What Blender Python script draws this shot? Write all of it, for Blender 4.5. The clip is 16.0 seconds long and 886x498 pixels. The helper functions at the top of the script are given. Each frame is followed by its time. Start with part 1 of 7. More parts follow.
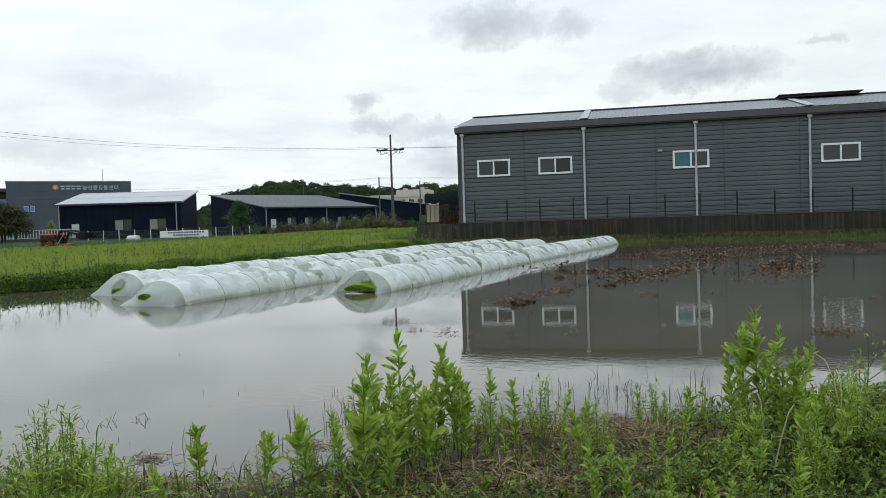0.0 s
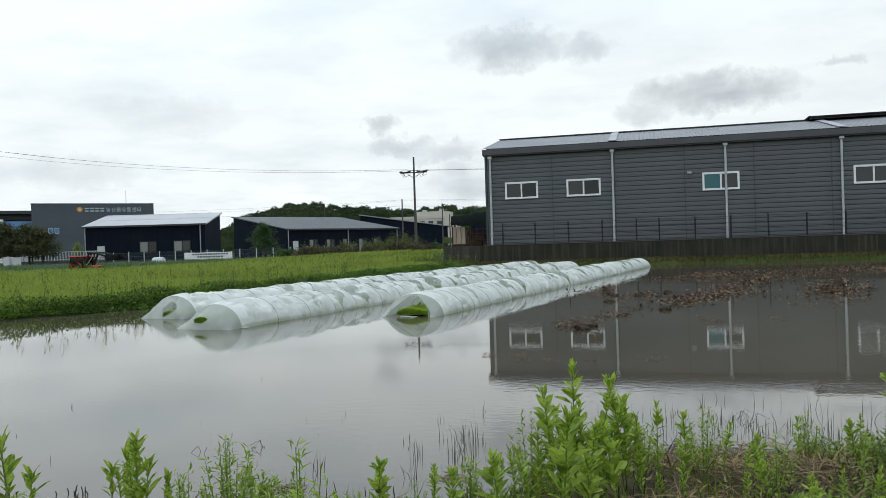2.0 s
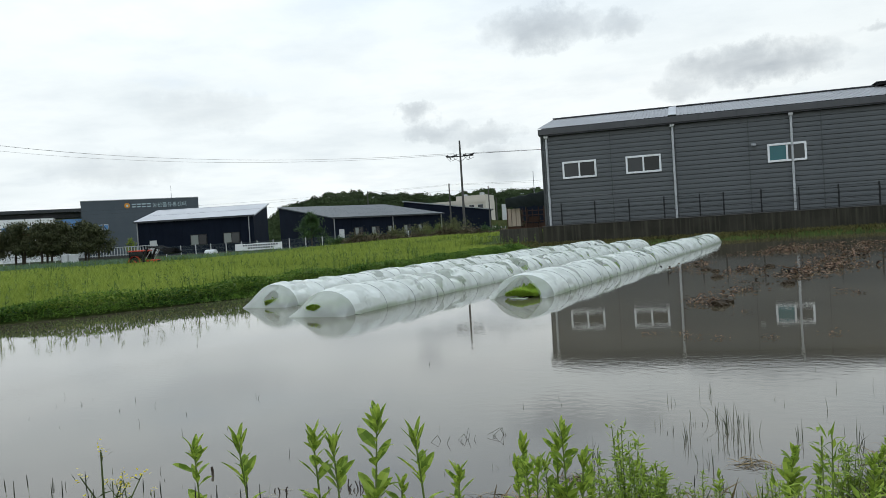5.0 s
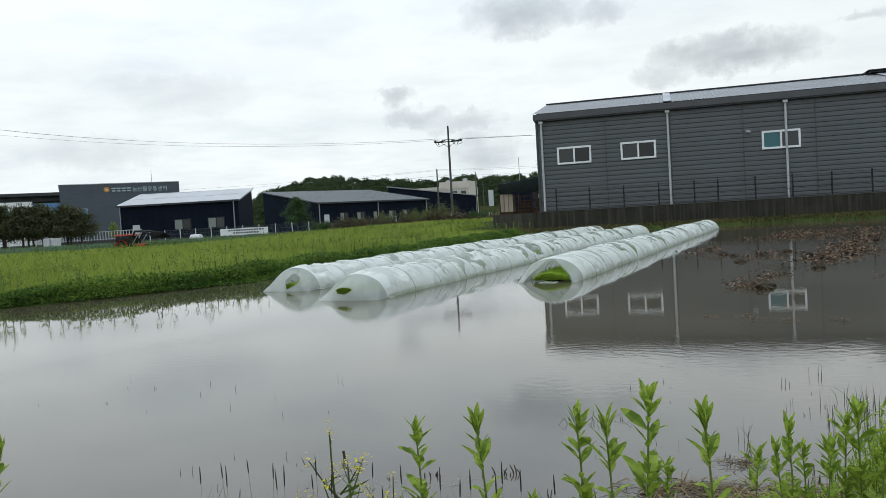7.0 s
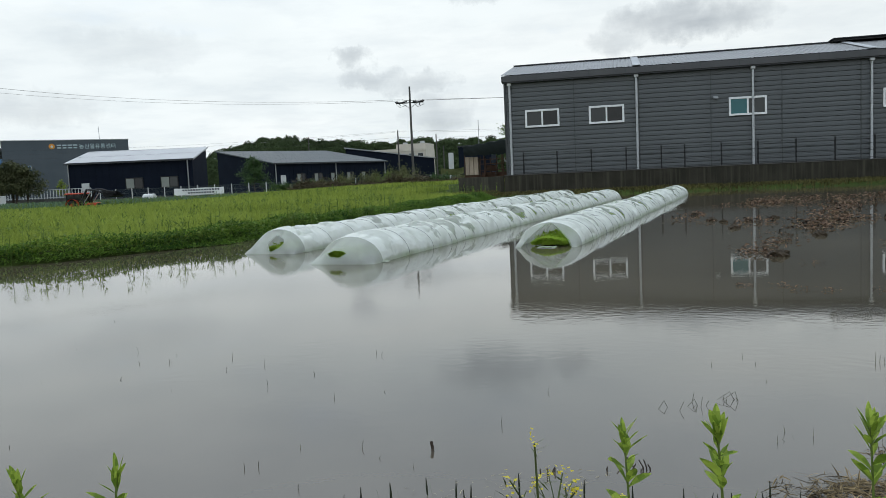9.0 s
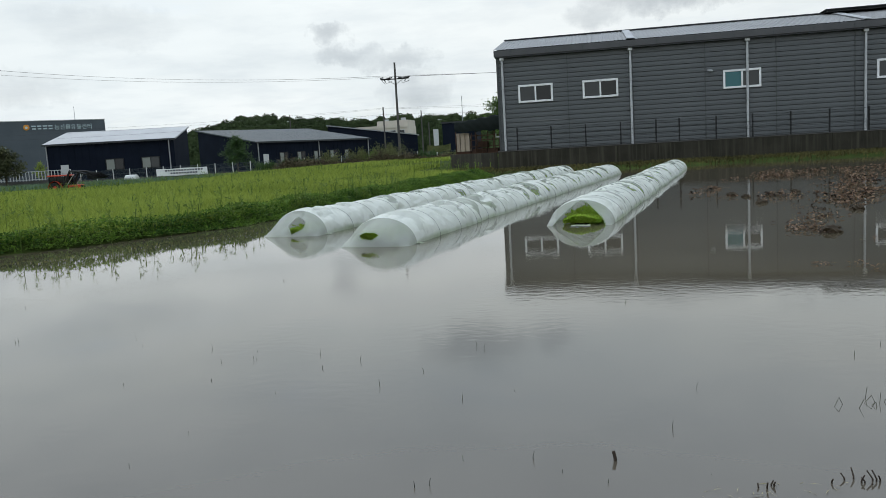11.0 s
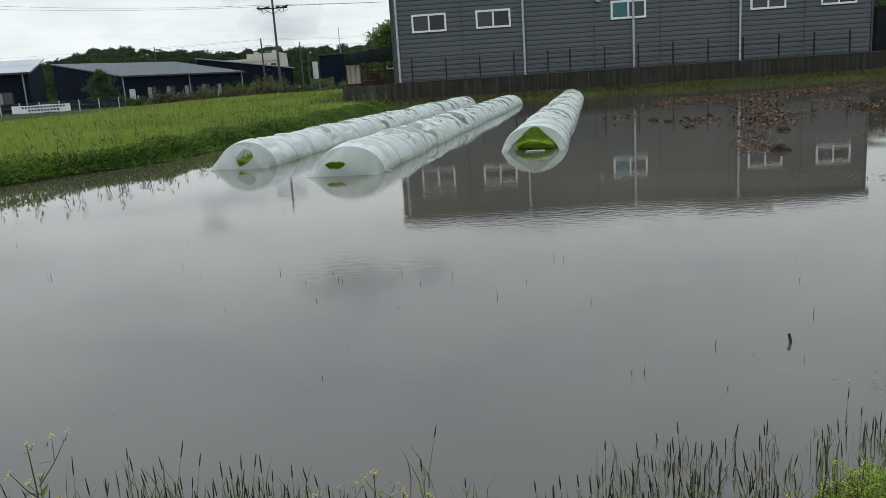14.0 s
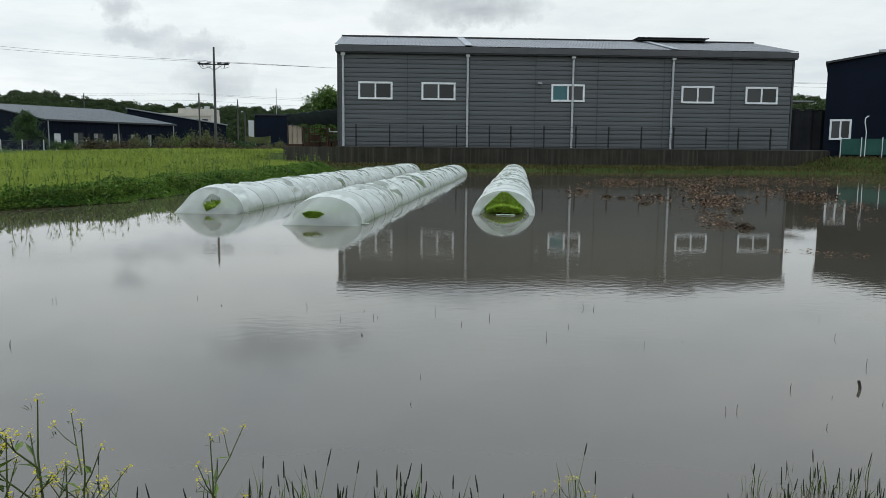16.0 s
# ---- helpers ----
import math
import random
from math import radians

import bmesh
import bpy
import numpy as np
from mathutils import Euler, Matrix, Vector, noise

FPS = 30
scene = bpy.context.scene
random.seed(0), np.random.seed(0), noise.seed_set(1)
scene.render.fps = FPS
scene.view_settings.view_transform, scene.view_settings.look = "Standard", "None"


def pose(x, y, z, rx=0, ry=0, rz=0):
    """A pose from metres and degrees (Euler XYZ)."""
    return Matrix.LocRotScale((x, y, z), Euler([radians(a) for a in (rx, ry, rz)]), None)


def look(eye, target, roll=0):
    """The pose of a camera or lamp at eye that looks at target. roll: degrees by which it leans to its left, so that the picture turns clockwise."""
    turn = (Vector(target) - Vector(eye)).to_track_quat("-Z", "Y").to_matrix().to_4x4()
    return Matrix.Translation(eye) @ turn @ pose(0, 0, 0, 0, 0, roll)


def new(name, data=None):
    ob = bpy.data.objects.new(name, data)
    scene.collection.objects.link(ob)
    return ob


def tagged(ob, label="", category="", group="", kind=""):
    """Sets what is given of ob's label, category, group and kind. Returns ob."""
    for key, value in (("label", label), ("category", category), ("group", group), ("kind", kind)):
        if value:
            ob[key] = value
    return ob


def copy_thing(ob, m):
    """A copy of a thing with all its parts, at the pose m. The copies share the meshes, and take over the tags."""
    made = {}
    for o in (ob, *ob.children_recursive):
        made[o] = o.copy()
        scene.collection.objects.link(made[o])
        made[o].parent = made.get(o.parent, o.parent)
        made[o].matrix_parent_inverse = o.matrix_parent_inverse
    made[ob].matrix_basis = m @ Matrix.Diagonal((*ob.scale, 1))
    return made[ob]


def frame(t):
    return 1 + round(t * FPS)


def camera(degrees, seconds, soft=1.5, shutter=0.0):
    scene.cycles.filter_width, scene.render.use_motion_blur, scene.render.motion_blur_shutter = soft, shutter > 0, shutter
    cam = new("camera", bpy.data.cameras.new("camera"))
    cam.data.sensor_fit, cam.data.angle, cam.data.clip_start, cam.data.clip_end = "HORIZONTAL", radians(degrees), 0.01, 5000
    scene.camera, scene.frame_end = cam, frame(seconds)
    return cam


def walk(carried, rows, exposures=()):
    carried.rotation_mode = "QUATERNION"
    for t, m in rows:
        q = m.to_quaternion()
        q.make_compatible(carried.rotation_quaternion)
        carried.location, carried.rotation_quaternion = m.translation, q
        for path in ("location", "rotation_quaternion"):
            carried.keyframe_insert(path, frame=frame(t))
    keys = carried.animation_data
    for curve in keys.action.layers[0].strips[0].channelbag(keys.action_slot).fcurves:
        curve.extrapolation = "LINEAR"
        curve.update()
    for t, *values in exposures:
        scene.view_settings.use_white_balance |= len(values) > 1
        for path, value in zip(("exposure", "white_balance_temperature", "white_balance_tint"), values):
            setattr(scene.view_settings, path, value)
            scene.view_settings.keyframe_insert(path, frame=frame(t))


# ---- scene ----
cam = camera(58.63, 16.0, soft=0.5)
PATH = [
    (0.0, pose(8.454, -1.375, 1.345, 88.219, 1.759, 13.049)),
    (0.5, pose(8.312, -1.448, 1.362, 89.737, 0.355, 12.767)),
    (1.0, pose(8.131, -1.445, 1.377, 89.686, 0.655, 13.838)),
    (1.5, pose(7.934, -1.427, 1.401, 89.752, 1.625, 13.930)),
    (2.0, pose(7.740, -1.491, 1.400, 89.831, 1.746, 14.311)),
    (2.5, pose(7.548, -1.553, 1.407, 90.093, 1.630, 14.284)),
    (3.0, pose(7.319, -1.526, 1.410, 90.355, 2.113, 16.487)),
    (3.5, pose(7.106, -1.465, 1.405, 90.441, 2.094, 17.080)),
    (4.0, pose(6.877, -1.499, 1.400, 90.261, 2.393, 17.057)),
    (4.5, pose(6.579, -1.484, 1.390, 89.538, 3.351, 17.268)),
    (7.0, pose(5.317, -1.580, 1.377, 87.754, 3.354, 15.634)),
    (7.5, pose(5.083, -1.475, 1.370, 87.593, 3.034, 13.578)),
    (8.0, pose(4.860, -1.343, 1.367, 86.837, 2.455, 13.284)),
    (8.5, pose(4.627, -1.248, 1.370, 85.735, 2.544, 12.781)),
    (11.0, pose(3.404, -0.915, 1.449, 83.146, 3.298, 10.857)),
    (11.5, pose(3.108, -1.083, 1.459, 82.120, 4.095, 9.804)),
    (12.0, pose(2.852, -1.162, 1.435, 80.061, 4.288, 8.530)),
    (12.5, pose(2.569, -1.210, 1.418, 79.377, 4.396, 6.039)),
    (13.0, pose(2.303, -1.287, 1.413, 79.072, 4.073, 3.655)),
    (13.5, pose(2.091, -1.262, 1.410, 78.878, 4.031, 2.442)),
    (14.0, pose(1.876, -1.217, 1.418, 77.900, 3.712, 1.667)),
    (14.5, pose(1.607, -1.230, 1.417, 77.735, 3.307, 0.975)),
    (15.0, pose(1.322, -1.248, 1.396, 78.304, 2.738, -0.173)),
    (15.5, pose(1.126, -1.251, 1.322, 81.027, 1.452, -2.103)),
    (16.0, pose(0.999, -1.243, 1.234, 82.822, -0.521, -3.374)),
]
walk(cam, PATH, [(0.0, 0.07), (4.0, 0.07), (7.5, 0.05), (12.0, -0.02), (14.0, -0.02), (16.0, -0.01)])

# ---------------------------------------------------------------- sky and sun
world = bpy.data.worlds.new("overcast_sky")
scene.world = world
world.use_nodes = True
wn, wl = world.node_tree.nodes, world.node_tree.links
wn.clear()


def wnode(kind, **kw):
    n = wn.new(kind)
    for k, v in kw.items():
        n.inputs[k].default_value = v
    return n


def wmath(op, a, b=None):
    n = wn.new("ShaderNodeMath")
    n.operation = op
    for i, v in enumerate((a, b)):
        if v is None:
            continue
        if isinstance(v, (int, float)):
            n.inputs[i].default_value = v
        else:
            wl.new(v, n.inputs[i])
    return n.outputs[0]


SUN_EL, SUN_AZ = radians(48), radians(-35)
sky = wn.new("ShaderNodeTexSky")
sky.sky_type, sky.sun_disc, sky.sun_elevation, sky.sun_rotation = "NISHITA", False, SUN_EL, SUN_AZ
coord = wn.new("ShaderNodeTexCoord")
direction = coord.outputs["Generated"]
sep = wn.new("ShaderNodeSeparateXYZ")
wl.new(direction, sep.inputs[0])
# flatten the direction on a cloud deck
deck_h = wmath("ADD", wmath("MAXIMUM", sep.outputs["Z"], 0.0), 0.11)
deck = wn.new("ShaderNodeCombineXYZ")
wl.new(wmath("DIVIDE", sep.outputs["X"], deck_h), deck.inputs["X"])
wl.new(wmath("DIVIDE", sep.outputs["Y"], deck_h), deck.inputs["Y"])


def deck_noise(scale, detail, rough, shift):
    mp = wn.new("ShaderNodeMapping")
    mp.inputs["Location"].default_value = shift
    wl.new(deck.outputs[0], mp.inputs[0])
    n = wnode("ShaderNodeTexNoise", Scale=scale, Detail=detail, Roughness=rough)
    wl.new(mp.outputs[0], n.inputs["Vector"])
    return n.outputs["Fac"]


def ramp(fac, *stops):
    r = wn.new("ShaderNodeValToRGB")
    while len(r.color_ramp.elements) < len(stops):
        r.color_ramp.elements.new(0.5)
    for e, (p, c) in zip(r.color_ramp.elements, stops):
        e.position, e.color = p, (*c, 1) if isinstance(c, tuple) else (c, c, c, 1)
    wl.new(fac, r.inputs[0])
    return r.outputs[0]


broad = deck_noise(0.42, 4.0, 0.55, (3.1, 1.7, 0.0))
small = deck_noise(1.25, 7.0, 0.6, (0.4, 5.2, 0.0))
base_cloud = ramp(broad, (0.25, (0.68, 0.75, 0.785)), (0.50, (0.845, 0.905, 0.92)), (0.72, (0.925, 0.965, 0.965)))

# the separate grey clouds that hang under the deck: azimuth, elevation, half width, half height (degrees), weight
CLOUDS = [(-9.3, 13.9, 4.3, 1.7, 0.9), (-3.8, 13.6, 2.3, 0.9, 0.5), (5.0, 9.9, 5.4, 1.6, 0.95), (0.4, 8.9, 2.4, 1.0, 0.55),
          (-18.4, 8.7, 1.7, 0.8, 0.7), (-17.0, 7.3, 2.4, 0.8, 0.55), (-14.0, 6.9, 2.6, 0.9, 0.65), (12.8, 11.2, 1.6, 0.5, 0.5), (-12.5, 4.6, 3.0, 1.6, 0.5),
          (-39.5, 5.6, 4.5, 1.2, 0.35), (-33.0, 9.5, 5.0, 1.5, 0.25)]
warp = wnode("ShaderNodeTexNoise", Scale=26.0, Detail=5.0, Roughness=0.6)
wl.new(direction, warp.inputs["Vector"])
azimuth = wmath("ADD", wmath("MULTIPLY", wmath("ARCTAN2", sep.outputs["X"], sep.outputs["Y"]), 57.2958),
                wmath("MULTIPLY", wmath("SUBTRACT", warp.outputs["Fac"], 0.5), 5.0))
warp2 = wnode("ShaderNodeTexNoise", Scale=34.0, Detail=5.0, Roughness=0.65)
wl.new(direction, warp2.inputs["Vector"])
elevation = wmath("ADD", wmath("MULTIPLY", wmath("ARCSINE", sep.outputs["Z"]), 57.2958),
                  wmath("MULTIPLY", wmath("SUBTRACT", warp2.outputs["Fac"], 0.5), 2.6))
total = None
for a, e, w, h, k in CLOUDS:
    dx = wmath("POWER", wmath("ABSOLUTE", wmath("DIVIDE", wmath("SUBTRACT", azimuth, a), w)), 2.0)
    dy = wmath("POWER", wmath("ABSOLUTE", wmath("DIVIDE", wmath("SUBTRACT", elevation, e), h)), 2.0)
    v = wmath("MULTIPLY", wmath("MAXIMUM", wmath("SUBTRACT", 1.15, wmath("ADD", dx, dy)), 0.0), k)
    total = v if total is None else wmath("MAXIMUM", total, v)
grey = wn.new("ShaderNodeMix")
grey.data_type = "RGBA"
wl.new(wmath("MINIMUM", wmath("MULTIPLY", total, wmath("ADD", wmath("MULTIPLY", small, 1.3), 0.0)), 0.8), grey.inputs["Factor"])
mottle = wn.new("ShaderNodeMix")
mottle.data_type, mottle.blend_type = "RGBA", "MULTIPLY"
mottle.inputs["Factor"].default_value = 1.0
wl.new(base_cloud, mottle.inputs["A"])
wl.new(ramp(deck_noise(2.1, 6.0, 0.6, (7.0, 2.0, 0.0)), (0.34, (0.91, 0.92, 0.935)), (0.56, (1.0, 1.0, 1.0))), mottle.inputs["B"])
wl.new(mottle.outputs["Result"], grey.inputs["A"])
grey.inputs["B"].default_value = (0.34, 0.385, 0.43, 1)
# thin breaks where the sky itself is seen
breaks = wn.new("ShaderNodeMix")
breaks.data_type = "RGBA"
wl.new(ramp(small, (0.58, 0.0), (0.85, 0.35)), breaks.inputs["Factor"])
wl.new(grey.outputs["Result"], breaks.inputs["A"])
gain = wn.new("ShaderNodeVectorMath")
gain.operation = "SCALE"
gain.inputs["Scale"].default_value = 0.11
wl.new(sky.outputs[0], gain.inputs[0])
wl.new(gain.outputs[0], breaks.inputs["B"])
# an overcast sky is brighter overhead than at the horizon
lift = wn.new("ShaderNodeMapRange")
lift.interpolation_type = "SMOOTHSTEP"
for k, v in (("From Min", 0.18), ("From Max", 0.60), ("To Min", 0.0), ("To Max", 1.0)):
    lift.inputs[k].default_value = v
wl.new(sep.outputs["Z"], lift.inputs["Value"])
bright = wn.new("ShaderNodeVectorMath")
bright.operation = "MULTIPLY"
zenith = wn.new("ShaderNodeMix")
zenith.data_type = "RGBA"
zenith.inputs["A"].default_value, zenith.inputs["B"].default_value = (1, 1, 1, 1), (1.25, 1.355, 1.54, 1)
wl.new(lift.outputs["Result"], zenith.inputs["Factor"])
wl.new(breaks.outputs["Result"], bright.inputs[0])
wl.new(zenith.outputs["Result"], bright.inputs[1])
background = wn.new("ShaderNodeBackground")
background.inputs["Strength"].default_value = 1.0
# the cloud is thinner and brighter round the hidden sun
toward = wn.new("ShaderNodeVectorMath")
toward.operation = "DOT_PRODUCT"
wl.new(direction, toward.inputs[0])
toward.inputs[1].default_value = (math.sin(SUN_AZ) * math.cos(SUN_EL), math.cos(SUN_AZ) * math.cos(SUN_EL), math.sin(SUN_EL))
glow = wn.new("ShaderNodeMapRange")
glow.interpolation_type = "SMOOTHSTEP"
for k, v in (("From Min", 0.52), ("From Max", 1.0), ("To Min", 1.0), ("To Max", 1.14)):
    glow.inputs[k].default_value = v
wl.new(toward.outputs["Value"], glow.inputs["Value"])
glowing = wn.new("ShaderNodeVectorMath")
glowing.operation = "SCALE"
wl.new(bright.outputs[0], glowing.inputs[0])
wl.new(glow.outputs["Result"], glowing.inputs["Scale"])
wl.new(glowing.outputs[0], background.inputs["Color"])
world_out = wn.new("ShaderNodeOutputWorld")
wl.new(background.outputs[0], world_out.inputs[0])

sun = new("sun", bpy.data.lights.new("sun", "SUN"))
sun.data.energy, sun.data.angle, sun.data.color = 0.6, radians(25), (1.0, 0.97, 0.92)
sun.matrix_world = look((0, 0, 60), (-60 * math.sin(SUN_AZ) * math.cos(SUN_EL), -60 * math.cos(SUN_AZ) * math.cos(SUN_EL), 60 - 60 * math.sin(SUN_EL)))


# ---------------------------------------------------------------- materials
def surface(name, dark, light, rough=0.7, scale=4.0, fine=40.0, bump=0.2, metal=0.0, stretch=(1, 1, 1), island=0.0, obj=0.0,
            streak=None, translucent=0.0, spec=0.22):
    """A two-scale noisy surface. streak: colour of vertical stains; island, obj: random change of value by piece."""
    m = bpy.data.materials.new(name)
    m.use_nodes = True
    t = m.node_tree
    n, l = t.nodes, t.links
    b = n["Principled BSDF"]
    b.inputs["Roughness"].default_value, b.inputs["Metallic"].default_value = rough, metal
    b.inputs["Specular IOR Level"].default_value = spec
    co = n.new("ShaderNodeTexCoord")
    mp = n.new("ShaderNodeMapping")
    mp.inputs["Scale"].default_value = stretch
    l.new(co.outputs["Object"], mp.inputs[0])
    big = n.new("ShaderNodeTexNoise")
    big.inputs["Scale"].default_value, big.inputs["Detail"].default_value = scale, 5
    l.new(mp.outputs[0], big.inputs["Vector"])
    fin = n.new("ShaderNodeTexNoise")
    fin.inputs["Scale"].default_value, fin.inputs["Detail"].default_value = fine, 4
    l.new(mp.outputs[0], fin.inputs["Vector"])
    add = n.new("ShaderNodeMath")
    add.operation = "MULTIPLY_ADD"
    l.new(fin.outputs["Fac"], add.inputs[0])
    add.inputs[1].default_value = 0.45
    mul = n.new("ShaderNodeMath")
    mul.operation = "MULTIPLY"
    l.new(big.outputs["Fac"], mul.inputs[0])
    mul.inputs[1].default_value = 0.6
    l.new(mul.outputs[0], add.inputs[2])
    fac = add.outputs[0]
    if island or obj:
        src = n.new("ShaderNodeNewGeometry").outputs["Random Per Island"] if island else n.new("ShaderNodeObjectInfo").outputs["Random"]
        sh = n.new("ShaderNodeMath")
        sh.operation = "MULTIPLY_ADD"
        l.new(src, sh.inputs[0])
        sh.inputs[1].default_value = island or obj
        off = n.new("ShaderNodeMath")
        off.operation = "SUBTRACT"
        l.new(fac, off.inputs[0])
        off.inputs[1].default_value = (island or obj) / 2
        l.new(off.outputs[0], sh.inputs[2])
        fac = sh.outputs[0]
    cr = n.new("ShaderNodeValToRGB")
    cr.color_ramp.elements[0].position, cr.color_ramp.elements[1].position = 0.3, 0.75
    cr.color_ramp.elements[0].color, cr.color_ramp.elements[1].color = (*dark, 1), (*light, 1)
    l.new(fac, cr.inputs[0])
    col = cr.outputs[0]
    if streak:
        sm = n.new("ShaderNodeMapping")
        sm.inputs["Scale"].default_value = (3.0, 3.0, 0.12)
        l.new(co.outputs["Object"], sm.inputs[0])
        st = n.new("ShaderNodeTexNoise")
        st.inputs["Scale"].default_value, st.inputs["Detail"].default_value = 1.6, 6
        l.new(sm.outputs[0], st.inputs["Vector"])
        sr = n.new("ShaderNodeValToRGB")
        sr.color_ramp.elements[0].position, sr.color_ramp.elements[1].position = 0.48, 0.68
        l.new(st.outputs["Fac"], sr.inputs[0])
        mx = n.new("ShaderNodeMix")
        mx.data_type = "RGBA"
        l.new(sr.outputs[0], mx.inputs["Factor"])
        l.new(col, mx.inputs["A"])
        mx.inputs["B"].default_value = (*streak, 1)
        col = mx.outputs["Result"]
    l.new(col, b.inputs["Base Color"])
    if bump:
        bp = n.new("ShaderNodeBump")
        bp.inputs["Strength"].default_value, bp.inputs["Distance"].default_value = bump, 0.02
        l.new(fin.outputs["Fac"], bp.inputs["Height"])
        l.new(bp.outputs[0], b.inputs["Normal"])
    if translucent:
        tr = n.new("ShaderNodeBsdfTranslucent")
        l.new(col, tr.inputs["Color"])
        ms = n.new("ShaderNodeMixShader")
        ms.inputs[0].default_value = translucent
        l.new(b.outputs[0], ms.inputs[1])
        l.new(tr.outputs[0], ms.inputs[2])
        l.new(ms.outputs[0], n["Material Output"].inputs[0])
    return m


def water_material():
    m = bpy.data.materials.new("flood_water")
    m.use_nodes = True
    n, l = m.node_tree.nodes, m.node_tree.links
    b = n["Principled BSDF"]
    b.inputs["Roughness"].default_value, b.inputs["IOR"].default_value = 0.02, 1.48
    co = n.new("ShaderNodeTexCoord")
    mud = n.new("ShaderNodeTexNoise")
    mud.inputs["Scale"].default_value, mud.inputs["Detail"].default_value = 0.35, 5
    l.new(co.outputs["Object"], mud.inputs["Vector"])
    cr = n.new("ShaderNodeValToRGB")
    cr.color_ramp.elements[0].position, cr.color_ramp.elements[1].position = 0.35, 0.7
    cr.color_ramp.elements[0].color, cr.color_ramp.elements[1].color = (0.070, 0.059, 0.039, 1), (0.101, 0.085, 0.057, 1)
    l.new(mud.outputs["Fac"], cr.inputs[0])
    # settled grey silt in the clearer shallows, brown churned water over the ploughed ground further out
    sy = n.new("ShaderNodeSeparateXYZ")
    l.new(co.outputs["Object"], sy.inputs[0])
    far = n.new("ShaderNodeMath")
    far.operation = "MULTIPLY_ADD"
    l.new(mud.outputs["Fac"], far.inputs[0])
    far.inputs[1].default_value = 3.0
    l.new(sy.outputs["Y"], far.inputs[2])
    mr = n.new("ShaderNodeMapRange")
    mr.inputs["From Min"].default_value, mr.inputs["From Max"].default_value = 4.5, 9.5
    l.new(far.outputs[0], mr.inputs["Value"])
    si = n.new("ShaderNodeMix")
    si.data_type = "RGBA"
    l.new(mr.outputs["Result"], si.inputs["Factor"])
    gr0 = n.new("ShaderNodeValToRGB")
    gr0.color_ramp.elements[0].position, gr0.color_ramp.elements[1].position = 0.38, 0.66
    gr0.color_ramp.elements[0].color, gr0.color_ramp.elements[1].color = (0.060, 0.0585, 0.049, 1), (0.086, 0.074, 0.056, 1)
    l.new(mud.outputs["Fac"], gr0.inputs[0])
    l.new(gr0.outputs[0], si.inputs["A"])
    l.new(cr.outputs[0], si.inputs["B"])
    edge = n.new("ShaderNodeMapRange")
    edge.inputs["From Min"].default_value, edge.inputs["From Max"].default_value = 2.8, 5.6
    l.new(far.outputs[0], edge.inputs["Value"])
    sh = n.new("ShaderNodeMix")
    sh.data_type = "RGBA"
    l.new(edge.outputs["Result"], sh.inputs["Factor"])
    sh.inputs["A"].default_value = (0.074, 0.059, 0.042, 1)
    l.new(si.outputs["Result"], sh.inputs["B"])
    l.new(sh.outputs["Result"], b.inputs["Base Color"])
    mp = n.new("ShaderNodeMapping")
    mp.inputs["Scale"].default_value = (3.4, 4.6, 1.0)
    l.new(co.outputs["Object"], mp.inputs[0])
    rip = n.new("ShaderNodeTexNoise")
    rip.inputs["Scale"].default_value, rip.inputs["Detail"].default_value = 2.4, 3
    l.new(mp.outputs[0], rip.inputs["Vector"])
    # ripples only where the breeze touches the water
    gust = n.new("ShaderNodeTexNoise")
    gust.inputs["Scale"].default_value = 0.16
    l.new(co.outputs["Object"], gust.inputs["Vector"])
    gr = n.new("ShaderNodeValToRGB")
    gr.color_ramp.elements[0].position, gr.color_ramp.elements[1].position = 0.42, 0.62
    gr.color_ramp.elements[0].color = (0.22, 0.22, 0.22, 1)
    l.new(gust.outputs["Fac"], gr.inputs[0])
    mu = n.new("ShaderNodeMath")
    mu.operation = "MULTIPLY"
    l.new(rip.outputs["Fac"], mu.inputs[0])
    l.new(gr.outputs[0], mu.inputs[1])
    bp = n.new("ShaderNodeBump")
    bp.inputs["Strength"].default_value, bp.inputs["Distance"].default_value = 0.5, 0.0026
    l.new(mu.outputs[0], bp.inputs["Height"])
    l.new(bp.outputs[0], b.inputs["Normal"])
    return m


